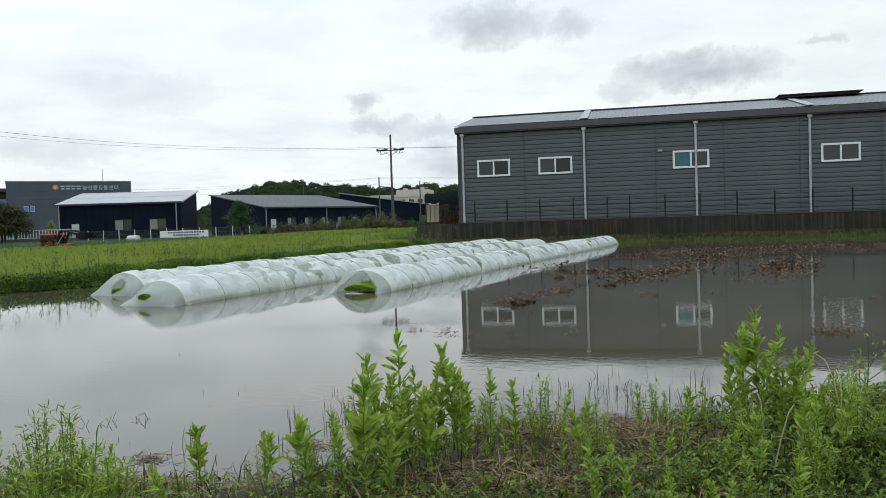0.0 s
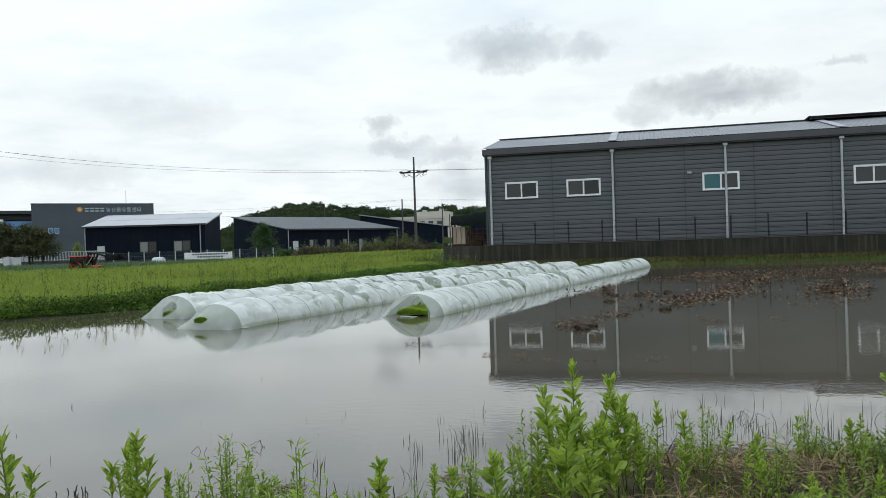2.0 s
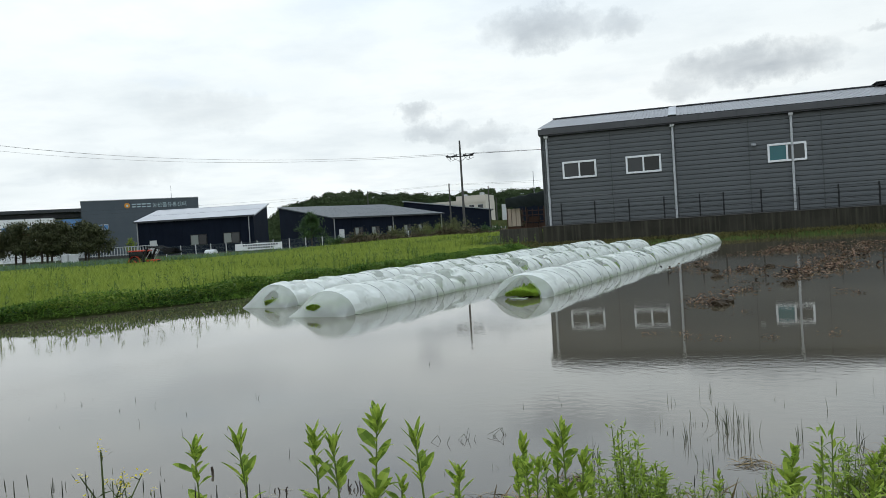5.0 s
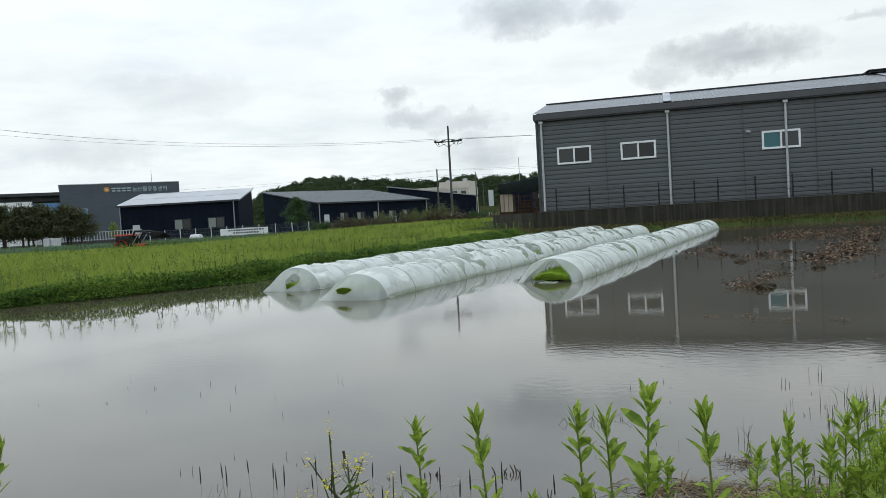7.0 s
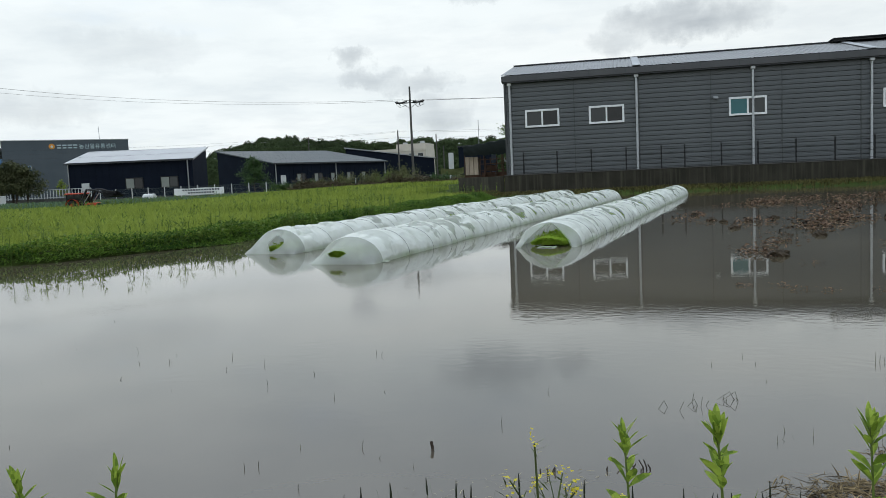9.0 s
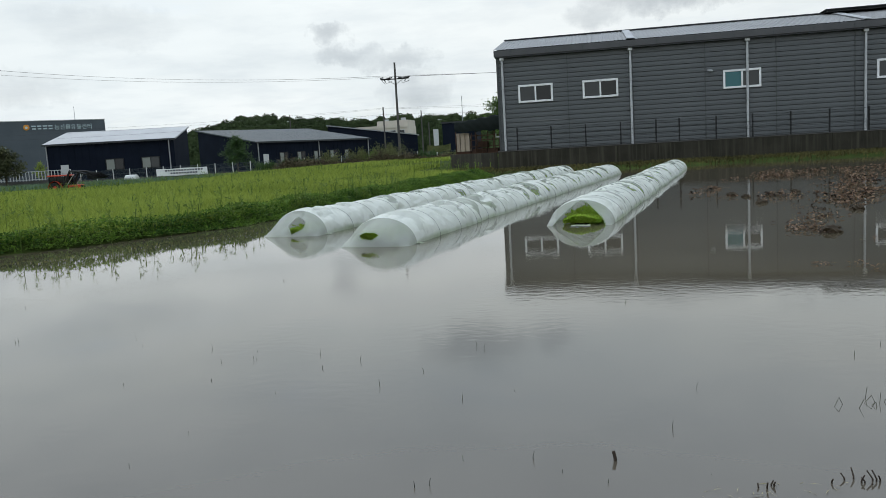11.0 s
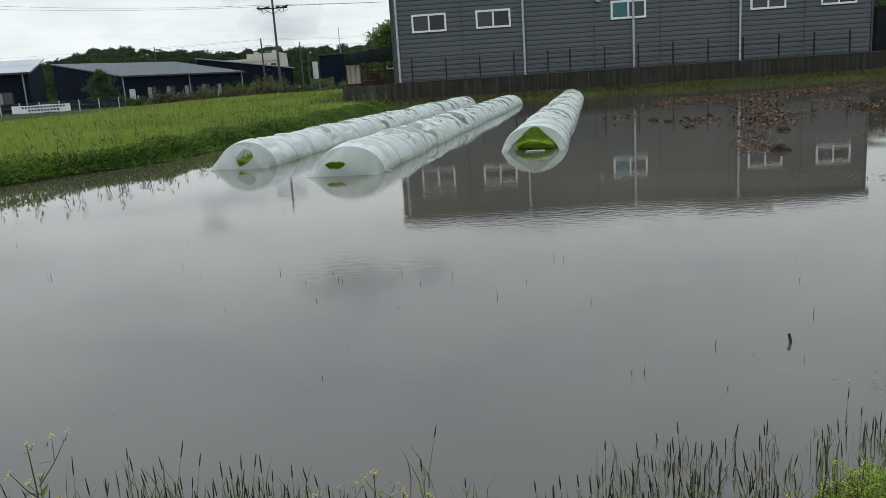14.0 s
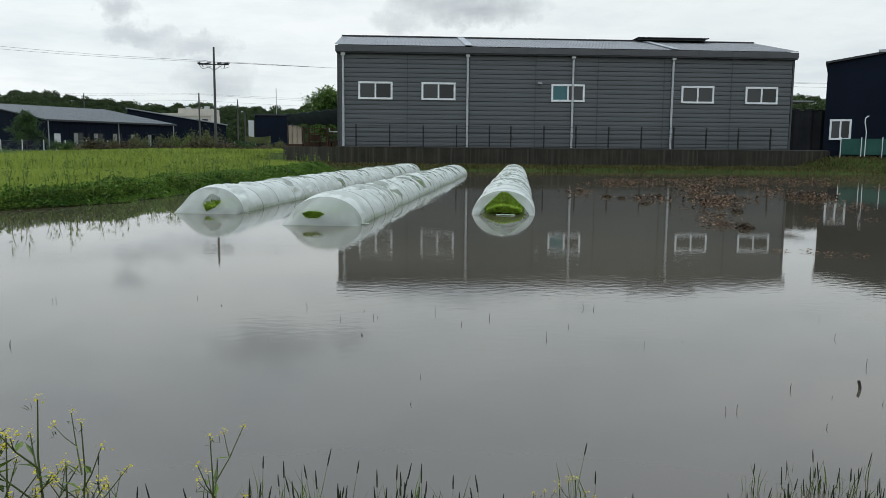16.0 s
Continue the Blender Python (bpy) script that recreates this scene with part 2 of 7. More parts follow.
def film_material(name, clear, body):
    """Polythene: milky with damp, clearer in a crescent beyond each hoop that also carries the sag's shade. UV: bays
    along the row, and the way round the arch.
    """
    m = bpy.data.materials.new(name)
    m.use_nodes = True
    n, l = m.node_tree.nodes, m.node_tree.links

    def calc(op, a, b=None, c=None, clamp=False):
        k = n.new("ShaderNodeMath")
        k.operation, k.use_clamp = op, clamp
        for i, v in enumerate((a, b, c)):
            if isinstance(v, (int, float)):
                k.inputs[i].default_value = v
            elif v is not None:
                l.new(v, k.inputs[i])
        return k.outputs[0]

    b = n["Principled BSDF"]
    b.inputs["Roughness"].default_value = 0.45
    b.inputs["Specular IOR Level"].default_value = 0.25
    co = n.new("ShaderNodeTexCoord")
    sp = n.new("ShaderNodeSeparateXYZ")
    l.new(co.outputs["UV"], sp.inputs[0])
    u, v = calc("FRACT", sp.outputs["X"]), sp.outputs["Y"]
    no = n.new("ShaderNodeTexNoise")
    no.inputs["Scale"].default_value, no.inputs["Detail"].default_value = 2.2, 6
    l.new(co.outputs["Object"], no.inputs["Vector"])
    cr = n.new("ShaderNodeValToRGB")
    cr.color_ramp.elements[0].position, cr.color_ramp.elements[1].position = 0.3, 0.7
    cr.color_ramp.elements[0].color, cr.color_ramp.elements[1].color = (0.565, 0.585, 0.535, 1), (0.745, 0.765, 0.71, 1)
    l.new(no.outputs["Fac"], cr.inputs[0])
    # a green tide mark along the foot
    foot = calc("SUBTRACT", 0.5, calc("ABSOLUTE", calc("SUBTRACT", v, 0.5)))
    tide = calc("MULTIPLY", calc("SUBTRACT", calc("MULTIPLY", no.outputs["Fac"], 0.13), foot), 14.0, clamp=True)
    st = n.new("ShaderNodeMix")
    st.data_type = "RGBA"
    l.new(tide, st.inputs["Factor"])
    l.new(cr.outputs[0], st.inputs["A"])
    st.inputs["B"].default_value = (0.27, 0.34, 0.20, 1)
    l.new(st.outputs["Result"], b.inputs["Base Color"])
    # creases: crumpled facets at two sizes
    creased = None
    for scale, weight in ((2.3, 1.0), (5.6, 0.30)):
        mp = n.new("ShaderNodeMapping")
        mp.inputs["Scale"].default_value, mp.inputs["Rotation"].default_value = (1.25, 1.5, 1.0), (0, 0, 0.35)
        l.new(co.outputs["UV"], mp.inputs[0])
        vo = n.new("ShaderNodeTexVoronoi")
        vo.voronoi_dimensions = "2D"
        vo.inputs["Scale"].default_value = scale
        l.new(mp.outputs[0], vo.inputs["Vector"])
        creased = calc("MULTIPLY", vo.outputs["Distance"], weight) if creased is None else calc("MULTIPLY_ADD", vo.outputs["Distance"], weight, creased)
    bp = n.new("ShaderNodeBump")
    bp.inputs["Strength"].default_value, bp.inputs["Distance"].default_value = 0.7, 0.11
    l.new(creased, bp.inputs["Height"])
    l.new(bp.outputs[0], b.inputs["Normal"])
    tl = n.new("ShaderNodeBsdfTranslucent")
    tl.inputs["Color"].default_value = (0.86, 0.90, 0.84, 1)
    l.new(bp.outputs[0], tl.inputs["Normal"])
    # see-through crescents: clear film, its grey tint also painting the shade behind each hoop
    tp = n.new("ShaderNodeBsdfTransparent")
    tp.inputs["Color"].default_value = (0.78, 0.82, 0.76, 1)
    m1 = n.new("ShaderNodeMixShader")
    m1.inputs[0].default_value = 0.20
    l.new(b.outputs[0], m1.inputs[1])
    l.new(tl.outputs[0], m1.inputs[2])
    wn_ = n.new("ShaderNodeTexWhiteNoise")
    wn_.noise_dimensions = "1D"
    l.new(calc("FLOOR", sp.outputs["X"]), wn_.inputs["W"])
    warp = n.new("ShaderNodeTexNoise")
    warp.inputs["Scale"].default_value, warp.inputs["Detail"].default_value = 2.6, 3
    l.new(co.outputs["UV"], warp.inputs["Vector"])
    mid = calc("MULTIPLY_ADD", warp.outputs["Fac"], 0.9, -0.05)
    wide = calc("MULTIPLY_ADD", calc("SINE", calc("MULTIPLY", v, math.pi)), 0.25, calc("MULTIPLY_ADD", wn_.outputs["Value"], 0.26, -0.20))
    inside = calc("SUBTRACT", wide, calc("ABSOLUTE", calc("SUBTRACT", u, mid)))
    cres = calc("MULTIPLY", inside, 20.0, clamp=True)
    # the crescents are weak in the first bays and strengthen along the row
    damp = calc("MULTIPLY_ADD", calc("MODULO", calc("FLOOR", sp.outputs["X"]), 40.0), 0.14, 0.25, clamp=True)
    fac = calc("MULTIPLY_ADD", calc("MULTIPLY", cres, damp), clear, body)
    m2 = n.new("ShaderNodeMixShader")
    l.new(fac, m2.inputs[0])
    l.new(m1.outputs[0], m2.inputs[1])
    l.new(tp.outputs[0], m2.inputs[2])
    l.new(m2.outputs[0], n["Material Output"].inputs[0])
    return m


def glass_material(name, colour, rough=0.05):
    m = bpy.data.materials.new(name)
    m.use_nodes = True
    b = m.node_tree.nodes["Principled BSDF"]
    b.inputs["Base Color"].default_value = (*colour, 1)
    b.inputs["Roughness"].default_value = rough
    b.inputs["IOR"].default_value = 1.45
    return m


SOIL = surface("wet_soil", (0.013, 0.009, 0.005), (0.048, 0.033, 0.017), 0.85, 0.9, 18.0, 0.8)
FIELD = surface("field_turf", (0.018, 0.030, 0.008), (0.060, 0.085, 0.020), 0.95, 0.25, 6.0, 0.6, spec=0.02)
WATER = water_material()
FILM = film_material("white_plastic_film", 0.72, 0.07)
FILM_END = film_material("thin_plastic_film", 0.10, 0.52)
CONCRETE = surface("stained_concrete", (0.014, 0.0135, 0.0095), (0.048, 0.0435, 0.032), 0.9, 0.9, 22.0, 0.5, streak=(0.060, 0.055, 0.040))
SIDING = surface("grey_metal_siding", (0.082, 0.088, 0.090), (0.104, 0.111, 0.113), 0.42, 0.5, 30.0, 0.03, obj=0.10)
SEAM = surface("grey_metal_trim", (0.056, 0.060, 0.061), (0.076, 0.081, 0.082), 0.4, 0.8, 30.0, 0.03)
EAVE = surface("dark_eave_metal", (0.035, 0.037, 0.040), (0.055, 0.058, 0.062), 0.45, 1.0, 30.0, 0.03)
FASCIA = surface("grey_eave_metal", (0.070, 0.070, 0.072), (0.095, 0.095, 0.097), 0.45, 1.0, 30.0, 0.03)
ROOF = surface("pale_roof_sheet", (0.125, 0.127, 0.130), (0.20, 0.203, 0.205), 0.45, 0.4, 12.0, 0.05)
ROOF_LIGHT = surface("weathered_light_roof", (0.26, 0.27, 0.28), (0.38, 0.39, 0.40), 0.5, 0.3, 9.0, 0.05)
ROOF_DARK = surface("grey_blue_roof", (0.029, 0.039, 0.044), (0.048, 0.062, 0.066), 0.55, 0.3, 9.0, 0.05)
NAVY = surface("navy_metal_siding", (0.0055, 0.0080, 0.0150), (0.011, 0.0155, 0.026), 0.75, 0.4, 20.0, 0.03, obj=0.1, spec=0.05)
SLATE = surface("slate_grey_cladding", (0.060, 0.075, 0.088), (0.085, 0.10, 0.115), 0.5, 0.2, 10.0, 0.02)
WHITE = surface("white_vinyl", (0.66, 0.67, 0.67), (0.82, 0.82, 0.81), 0.35, 3.0, 40.0, 0.03)
OFFWHITE = surface("dull_white_paint", (0.42, 0.43, 0.43), (0.60, 0.60, 0.59), 0.6, 1.0, 20.0, 0.05)
PIPE = surface("pale_grey_pipe", (0.36, 0.37, 0.38), (0.52, 0.53, 0.53), 0.4, 2.0, 30.0, 0.03)
BEIGE = surface("beige_plaster", (0.34, 0.28, 0.20), (0.48, 0.41, 0.31), 0.8, 0.4, 8.0, 0.1)
CREAM = surface("cream_plaster", (0.46, 0.42, 0.36), (0.60, 0.55, 0.48), 0.8, 0.4, 8.0, 0.1)
PINKISH = surface("pinkish_beige_panel", (0.38, 0.30, 0.23), (0.52, 0.43, 0.34), 0.7, 1.0, 12.0, 0.1)
TARP = surface("black_tarpaulin", (0.008, 0.012, 0.011), (0.022, 0.029, 0.027), 0.6, 0.8, 16.0, 0.2, spec=0.12)
TREE_LIGHT = surface("fresh_tree_leaf", (0.040, 0.085, 0.016), (0.125, 0.205, 0.045), 0.6, 0.6, 6.0, 0.0, island=0.5, translucent=0.3)
DRY_LEAF = surface("dull_strip_leaf", (0.050, 0.060, 0.022), (0.170, 0.180, 0.075), 0.7, 0.6, 6.0, 0.0, island=0.5, translucent=0.2, spec=0.1)
GLASS_DARK = glass_material("dark_window_glass", (0.010, 0.011, 0.011))
GLASS_GREY = glass_material("greyish_window_glass", (0.034, 0.037, 0.037))
GLASS_TEAL = glass_material("teal_blind_glass", (0.022, 0.115, 0.125))
GLASS_BLUE = glass_material("blue_window_glass", (0.08, 0.20, 0.40))
CURTAIN = glass_material("pale_curtain_glass", (0.22, 0.235, 0.215), 0.2)
# cord darkened to stand in for the shade of the film's crease
CORD_CREASE = surface("tie_cord_crease_shade", (0.11, 0.12, 0.11), (0.22, 0.23, 0.22), 0.7, 3.0, 30.0, 0.0)
MESH_WIRE = surface("grey_green_fence_wire", (0.060, 0.075, 0.080), (0.11, 0.13, 0.135), 0.6, 3.0, 40.0, 0.0)
STEEL = surface("dark_fence_steel", (0.012, 0.013, 0.014), (0.03, 0.03, 0.03), 0.5, 3.0, 40.0, 0.03, metal=0.3)
GALV = surface("galvanised_steel", (0.26, 0.27, 0.28), (0.40, 0.41, 0.42), 0.45, 2.0, 30.0, 0.03, metal=0.4)
RUST = surface("rusty_brown_metal", (0.035, 0.018, 0.012), (0.10, 0.055, 0.035), 0.8, 1.2, 25.0, 0.3)
POLE = surface("grey_concrete_pole", (0.055, 0.052, 0.048), (0.11, 0.105, 0.098), 0.8, 1.0, 20.0, 0.1)
WIRE = surface("black_cable", (0.015, 0.015, 0.015), (0.03, 0.03, 0.03), 0.5, 2.0, 10.0, 0.0)
NET = surface("black_shade_net", (0.014, 0.015, 0.016), (0.030, 0.032, 0.034), 0.95, 1.0, 30.0, 0.3, spec=0.05)
GREEN_NET = surface("green_mesh", (0.012, 0.055, 0.045), (0.03, 0.10, 0.08), 0.7, 1.0, 30.0, 0.2)
RED = surface("orange_red_paint", (0.42, 0.045, 0.022), (0.60, 0.075, 0.035), 0.4, 2.0, 30.0, 0.03)
RUBBER = surface("black_rubber", (0.012, 0.012, 0.012), (0.03, 0.03, 0.03), 0.8, 3.0, 30.0, 0.1)
GRASS = surface("yellow_green_grass", (0.130, 0.178, 0.024), (0.318, 0.388, 0.074), 0.6, 0.16, 3.0, 0.0, island=0.35, translucent=0.45, spec=0.15)
WEED_DARK = surface("dark_green_weed", (0.018, 0.058, 0.008), (0.160, 0.266, 0.040), 0.6, 0.6, 5.0, 0.0, island=0.45, translucent=0.35, spec=0.15)
LEAF = surface("bright_weed_leaf", (0.112, 0.188, 0.021), (0.380, 0.490, 0.076), 0.5, 1.5, 14.0, 0.0, island=0.5, translucent=0.42, spec=0.14)
LEAF_LOW = surface("low_green_leaf", (0.022, 0.046, 0.006), (0.210, 0.290, 0.038), 0.5, 1.5, 14.0, 0.0, island=0.6, translucent=0.3, spec=0.2)
STEM = surface("green_stem", (0.085, 0.125, 0.025), (0.15, 0.19, 0.05), 0.5, 3.0, 30.0, 0.0)
SPIKE = surface("dark_grass_spike", (0.012, 0.017, 0.009), (0.034, 0.040, 0.020), 0.8, 2.0, 20.0, 0.0, island=0.3)
STEM_OLIVE = surface("olive_stem", (0.035, 0.050, 0.014), (0.085, 0.105, 0.030), 0.6, 3.0, 30.0, 0.0)
REED = surface("drowned_reed", (0.040, 0.050, 0.028), (0.10, 0.11, 0.065), 0.7, 2.0, 20.0, 0.0, island=0.5)
OLIVE = surface("olive_strip_grass", (0.034, 0.032, 0.010), (0.125, 0.112, 0.036), 0.8, 0.3, 5.0, 0.0, island=0.5, translucent=0.2)
ONION = surface("blue_green_crop", (0.05, 0.10, 0.055), (0.13, 0.20, 0.11), 0.6, 0.6, 5.0, 0.0, island=0.4)
STALK = surface("green_seed_stalk", (0.055, 0.095, 0.016), (0.165, 0.235, 0.042), 0.6, 0.6, 6.0, 0.0, island=0.5, translucent=0.3)
STRAW = surface("dead_straw", (0.036, 0.025, 0.011), (0.27, 0.195, 0.095), 0.8, 2.0, 20.0, 0.0, island=0.5)
ROT = surface("wet_brown_litter", (0.016, 0.010, 0.007), (0.22, 0.140, 0.092), 0.7, 1.0, 14.0, 0.0, island=0.75, spec=0.12)
BRUSH = surface("cut_brush", (0.030, 0.026, 0.015), (0.155, 0.125, 0.080), 0.85, 0.5, 9.0, 0.0, island=0.7, spec=0.05)
DRY_STEM = surface("pale_dry_stem", (0.22, 0.19, 0.10), (0.42, 0.37, 0.22), 0.7, 2.0, 20.0, 0.0)
FLOWER = surface("yellow_petal", (0.50, 0.42, 0.02), (0.72, 0.62, 0.05), 0.5, 3.0, 20.0, 0.0, translucent=0.3)
LETTUCE = surface("vivid_seedling_leaf", (0.26, 0.42, 0.04), (0.48, 0.62, 0.10), 0.5, 3.0, 20.0, 0.0, island=0.4, translucent=0.45)
FOREST = surface("far_woods", (0.012, 0.021, 0.010), (0.078, 0.108, 0.046), 0.9, 0.03, 0.3, 0.0, island=0.25, spec=0.02)
PINE = surface("dark_pine_needles", (0.030, 0.038, 0.019), (0.115, 0.120, 0.058), 0.8, 0.5, 6.0, 0.0, island=0.5, spec=0.1)
RUSSET = surface("browned_needles", (0.06, 0.03, 0.016), (0.13, 0.07, 0.035), 0.7, 0.5, 6.0, 0.0, island=0.5)
BARK = surface("grey_brown_bark", (0.03, 0.023, 0.018), (0.08, 0.06, 0.045), 0.9, 3.0, 30.0, 0.4)
TREE_LEAF = surface("roadside_tree_leaf", (0.022, 0.052, 0.014), (0.06, 0.11, 0.028), 0.6, 0.6, 6.0, 0.0, island=0.5, translucent=0.2)
ORANGE = surface("orange_emblem", (0.55, 0.22, 0.03), (0.65, 0.28, 0.04), 0.5, 2.0, 20.0, 0.0)
PALE_SIGN = surface("pale_sign_letter", (0.40, 0.50, 0.52), (0.52, 0.62, 0.64), 0.5, 2.0, 20.0, 0.0)
INK = surface("dark_print", (0.05, 0.05, 0.07), (0.10, 0.10, 0.12), 0.7, 2.0, 20.0, 0.0)


# ---------------------------------------------------------------- mesh helpers
def to_object(name, bm, material, parent=None, label=""):
    me = bpy.data.meshes.new(name)
    bm.to_mesh(me)
    bm.free()
    me.materials.append(material)
    ob = new(name, me)
    if parent is not None:
        ob.parent = parent
    return tagged(ob, label)


def part(name, bm, material, parent, label=""):
    return to_object(name, bm, material, parent, label)


def thing(name, label, category, at=(0, 0, 0), turn=0, group="", kind=""):
    ob = new(name)
    ob.matrix_basis = pose(*at, 0, 0, turn)
    ob.empty_display_size = 0.2
    return tagged(ob, label, category, group, kind)


def box(bm, x0, x1, y0, y1, z0, z1, bevel=0.0):
    v = [bm.verts.new((x, y, z)) for z in (z0, z1) for x, y in ((x0, y0), (x1, y0), (x1, y1), (x0, y1))]
    fs = [bm.faces.new([v[i] for i in q]) for q in ((3, 2, 1, 0), (4, 5, 6, 7), (0, 1, 5, 4), (1, 2, 6, 5), (2, 3, 7, 6), (3, 0, 4, 7))]
    if bevel:
        es = list({e for f in fs for e in f.edges})
        bmesh.ops.bevel(bm, geom=es, offset=bevel, segments=1, affect="EDGES")
    return bm


def tube(bm, path, radius, n=6, tip=None):
    """A round bar along a path; radius tapers to tip."""
    path = [Vector(p) for p in path]
    tip = radius if tip is None else tip
    rings = []
    for i, p in enumerate(path):
        d = (path[min(i + 1, len(path) - 1)] - path[max(i - 1, 0)]).normalized()
        a = d.orthogonal().normalized() if abs(d.z) < 0.99 else Vector((1, 0, 0))
        b = d.cross(a).normalized()
        r = radius + (tip - radius) * i / max(1, len(path) - 1)
        rings.append([bm.verts.new(p + r * (math.cos(k * math.tau / n) * a + math.sin(k * math.tau / n) * b)) for k in range(n)])
    for r0, r1 in zip(rings, rings[1:]):
        off = min(range(n), key=lambda s: sum((r1[(k + s) % n].co - r0[k].co).length for k in range(n)))
        for k in range(n):
            bm.faces.new((r0[k], r0[(k + 1) % n], r1[(k + 1 + off) % n], r1[(k + off) % n]))
    bm.faces.new(rings[0][::-1])
    bm.faces.new(rings[-1])
    return bm


def bm_box(*a, **k):
    return box(bmesh.new(), *a, **k)


def bm_tube(*a, **k):
    return tube(bmesh.new(), *a, **k)


def soup(name, groups, material, parent=None, label="", category="", kind="", smooth=False):
    """One mesh from arrays of separate polygons, each array (count, corners, 3)."""
    vs, starts, totals, at = [], [], [], 0
    for g in groups:
        c, k, _ = g.shape
        vs.append(g.reshape(-1, 3))
        starts.append(at + np.arange(c) * k)
        totals.append(np.full(c, k))
        at += c * k
    v = np.concatenate(vs).astype(np.float32)
    me = bpy.data.meshes.new(name)
    me.vertices.add(len(v))
    me.vertices.foreach_set("co", v.ravel())
    me.loops.add(len(v))
    me.loops.foreach_set("vertex_index", np.arange(len(v), dtype=np.int32))
    st = np.concatenate(starts).astype(np.int32)
    me.polygons.add(len(st))
    me.polygons.foreach_set("loop_start", st)
    me.polygons.foreach_set("loop_total", np.concatenate(totals).astype(np.int32))
    me.update(calc_edges=True)
    me.materials.append(material)
    ob = new(name, me)
    if parent is not None:
        ob.parent = parent
    return tagged(ob, label, category, "", kind)


def blades(base, height, width, lean, rng, spread=0.02):
    """Grass blades as bent strips of two quads; base (n,3), the rest (n,)."""
    n = len(base)
    a = rng.uniform(0, math.tau, n)
    side = np.stack([np.cos(a), np.sin(a), np.zeros(n)], 1)
    b = rng.uniform(0, math.tau, n)
    out = np.stack([np.cos(b), np.sin(b), np.zeros(n)], 1)
    up = np.array([0, 0, 1.0])
    w = (width / 2)[:, None]
    mid = base + out * (lean * height * 0.3)[:, None] + up * (height * 0.58)[:, None]
    tip = base + out * (lean * height)[:, None] + up * height[:, None]
    q1 = np.stack([base - side * w, base + side * w, mid + side * w * 0.8, mid - side * w * 0.8], 1)
    q2 = np.stack([mid - side * w * 0.8, mid + side * w * 0.8, tip], 1)
    return [q1, q2]


def leaves(centre, direction, length, width, rng, fold=0.3):
    """Pointed leaves folded along the midrib; each is two quads from base to tip."""
    n = len(centre)
    d = direction / np.maximum(np.linalg.norm(direction, axis=1), 1e-6)[:, None]
    r = rng.normal(size=(n, 3)) * 0.35 + np.array([0, 0, 1.0])
    s = np.cross(d, r)
    s /= np.maximum(np.linalg.norm(s, axis=1), 1e-6)[:, None]
    nrm = np.cross(s, d)
    L, Wd = length[:, None], width[:, None] / 2
    tip = centre + d * L - nrm * L * 0.12
    rib = centre + d * L * 0.45
    m1 = rib + s * Wd + nrm * Wd * fold
    m2 = rib - s * Wd + nrm * Wd * fold
    return [np.stack([centre, m1, tip, rib], 1), np.stack([centre, rib, tip, m2], 1)]


# ---------------------------------------------------------------- lie of the land
SHORE = [(-60, 0.2), (-6, 1.0), (-0.2, 1.15), (1.2, 1.12), (2.6, 1.15), (3.7, 1.35), (4.6, 1.75), (5.5, 2.1), (6.6, 2.55), (7.1, 3.0), (7.7, 3.75), (8.6, 3.95), (9.0, 4.0),
         (9.7, 4.4), (10.6, 5.2), (13, 7.2), (20, 11), (60, 20)]
EDGE = [(-60, 2.0), (-20, 7.5), (-9.5, 11.2), (-7.9, 12.2), (-6.4, 14.4), (-5.2, 16.6), (-4.6, 20.5), (-3.7, 32), (-2.9, 43), (-2.9, 60)]
SX, SY = np.array(SHORE).T


def smooth(a, b, x):
    t = np.clip((x - a) / (b - a), 0, 1)
    return t * t * (3 - 2 * t)


def wobble(x, y):
    return 0.5 * np.sin(0.9 * x + 1.3 * np.sin(0.7 * y)) + 0.3 * np.sin(2.3 * y + 0.6 * x) + 0.2 * np.sin(4.1 * x - 3.3 * y)


def edge_distance(x, y):
    """Signed distance inside the grass field from its edge with the water."""
    best = np.full(np.shape(x), 1e9)
    for (x0, y0), (x1, y1) in zip(EDGE, EDGE[1:]):
        dx, dy = x1 - x0, y1 - y0
        t = np.clip(((x - x0) * dx + (y - y0) * dy) / (dx * dx + dy * dy), 0, 1)
        px, py = x0 + t * dx, y0 + t * dy
        d = np.hypot(x - px, y - py) * np.where(dx * (y - py) - dy * (x - px) > 0, 1, -1)
        best = np.where(np.abs(d) < np.abs(best), d, best)
    return best


def land(x, y):
    w = wobble(x, y)
    z = np.full(np.shape(x), -0.22) + 0.02 * w
    near = np.interp(x, SX, SY) - y + 0.12 * w
    z = np.maximum(z, -0.22 + 0.40 * smooth(-0.5, 1.2, near) + 0.03 * w * smooth(0, 1, near))
    e = edge_distance(x, y) + 0.12 * w + 0.12 * smooth(17, 13.5, y)
    dip = 0.62 * smooth(52, 58, y) * smooth(84, 76, y) * smooth(-26, -33, x)
    z = np.maximum(z, -0.22 + 0.44 * smooth(-0.4, 0.7, e) + 0.12 * smooth(2, 30, e) + 0.48 * smooth(35, 88, y) * smooth(-48, -24, x) + 0.02 * w - dip)
    z = np.maximum(z, -0.22 + 0.40 * smooth(44.5, 48.0, y + 0.5 * w + 0.06 * np.abs(x - 10)) + 0.25 * smooth(90, 140, y) + 0.75 * smooth(27.5, 31, x) * smooth(45.5, 50.5, y) * smooth(80, 60, y))
    return z


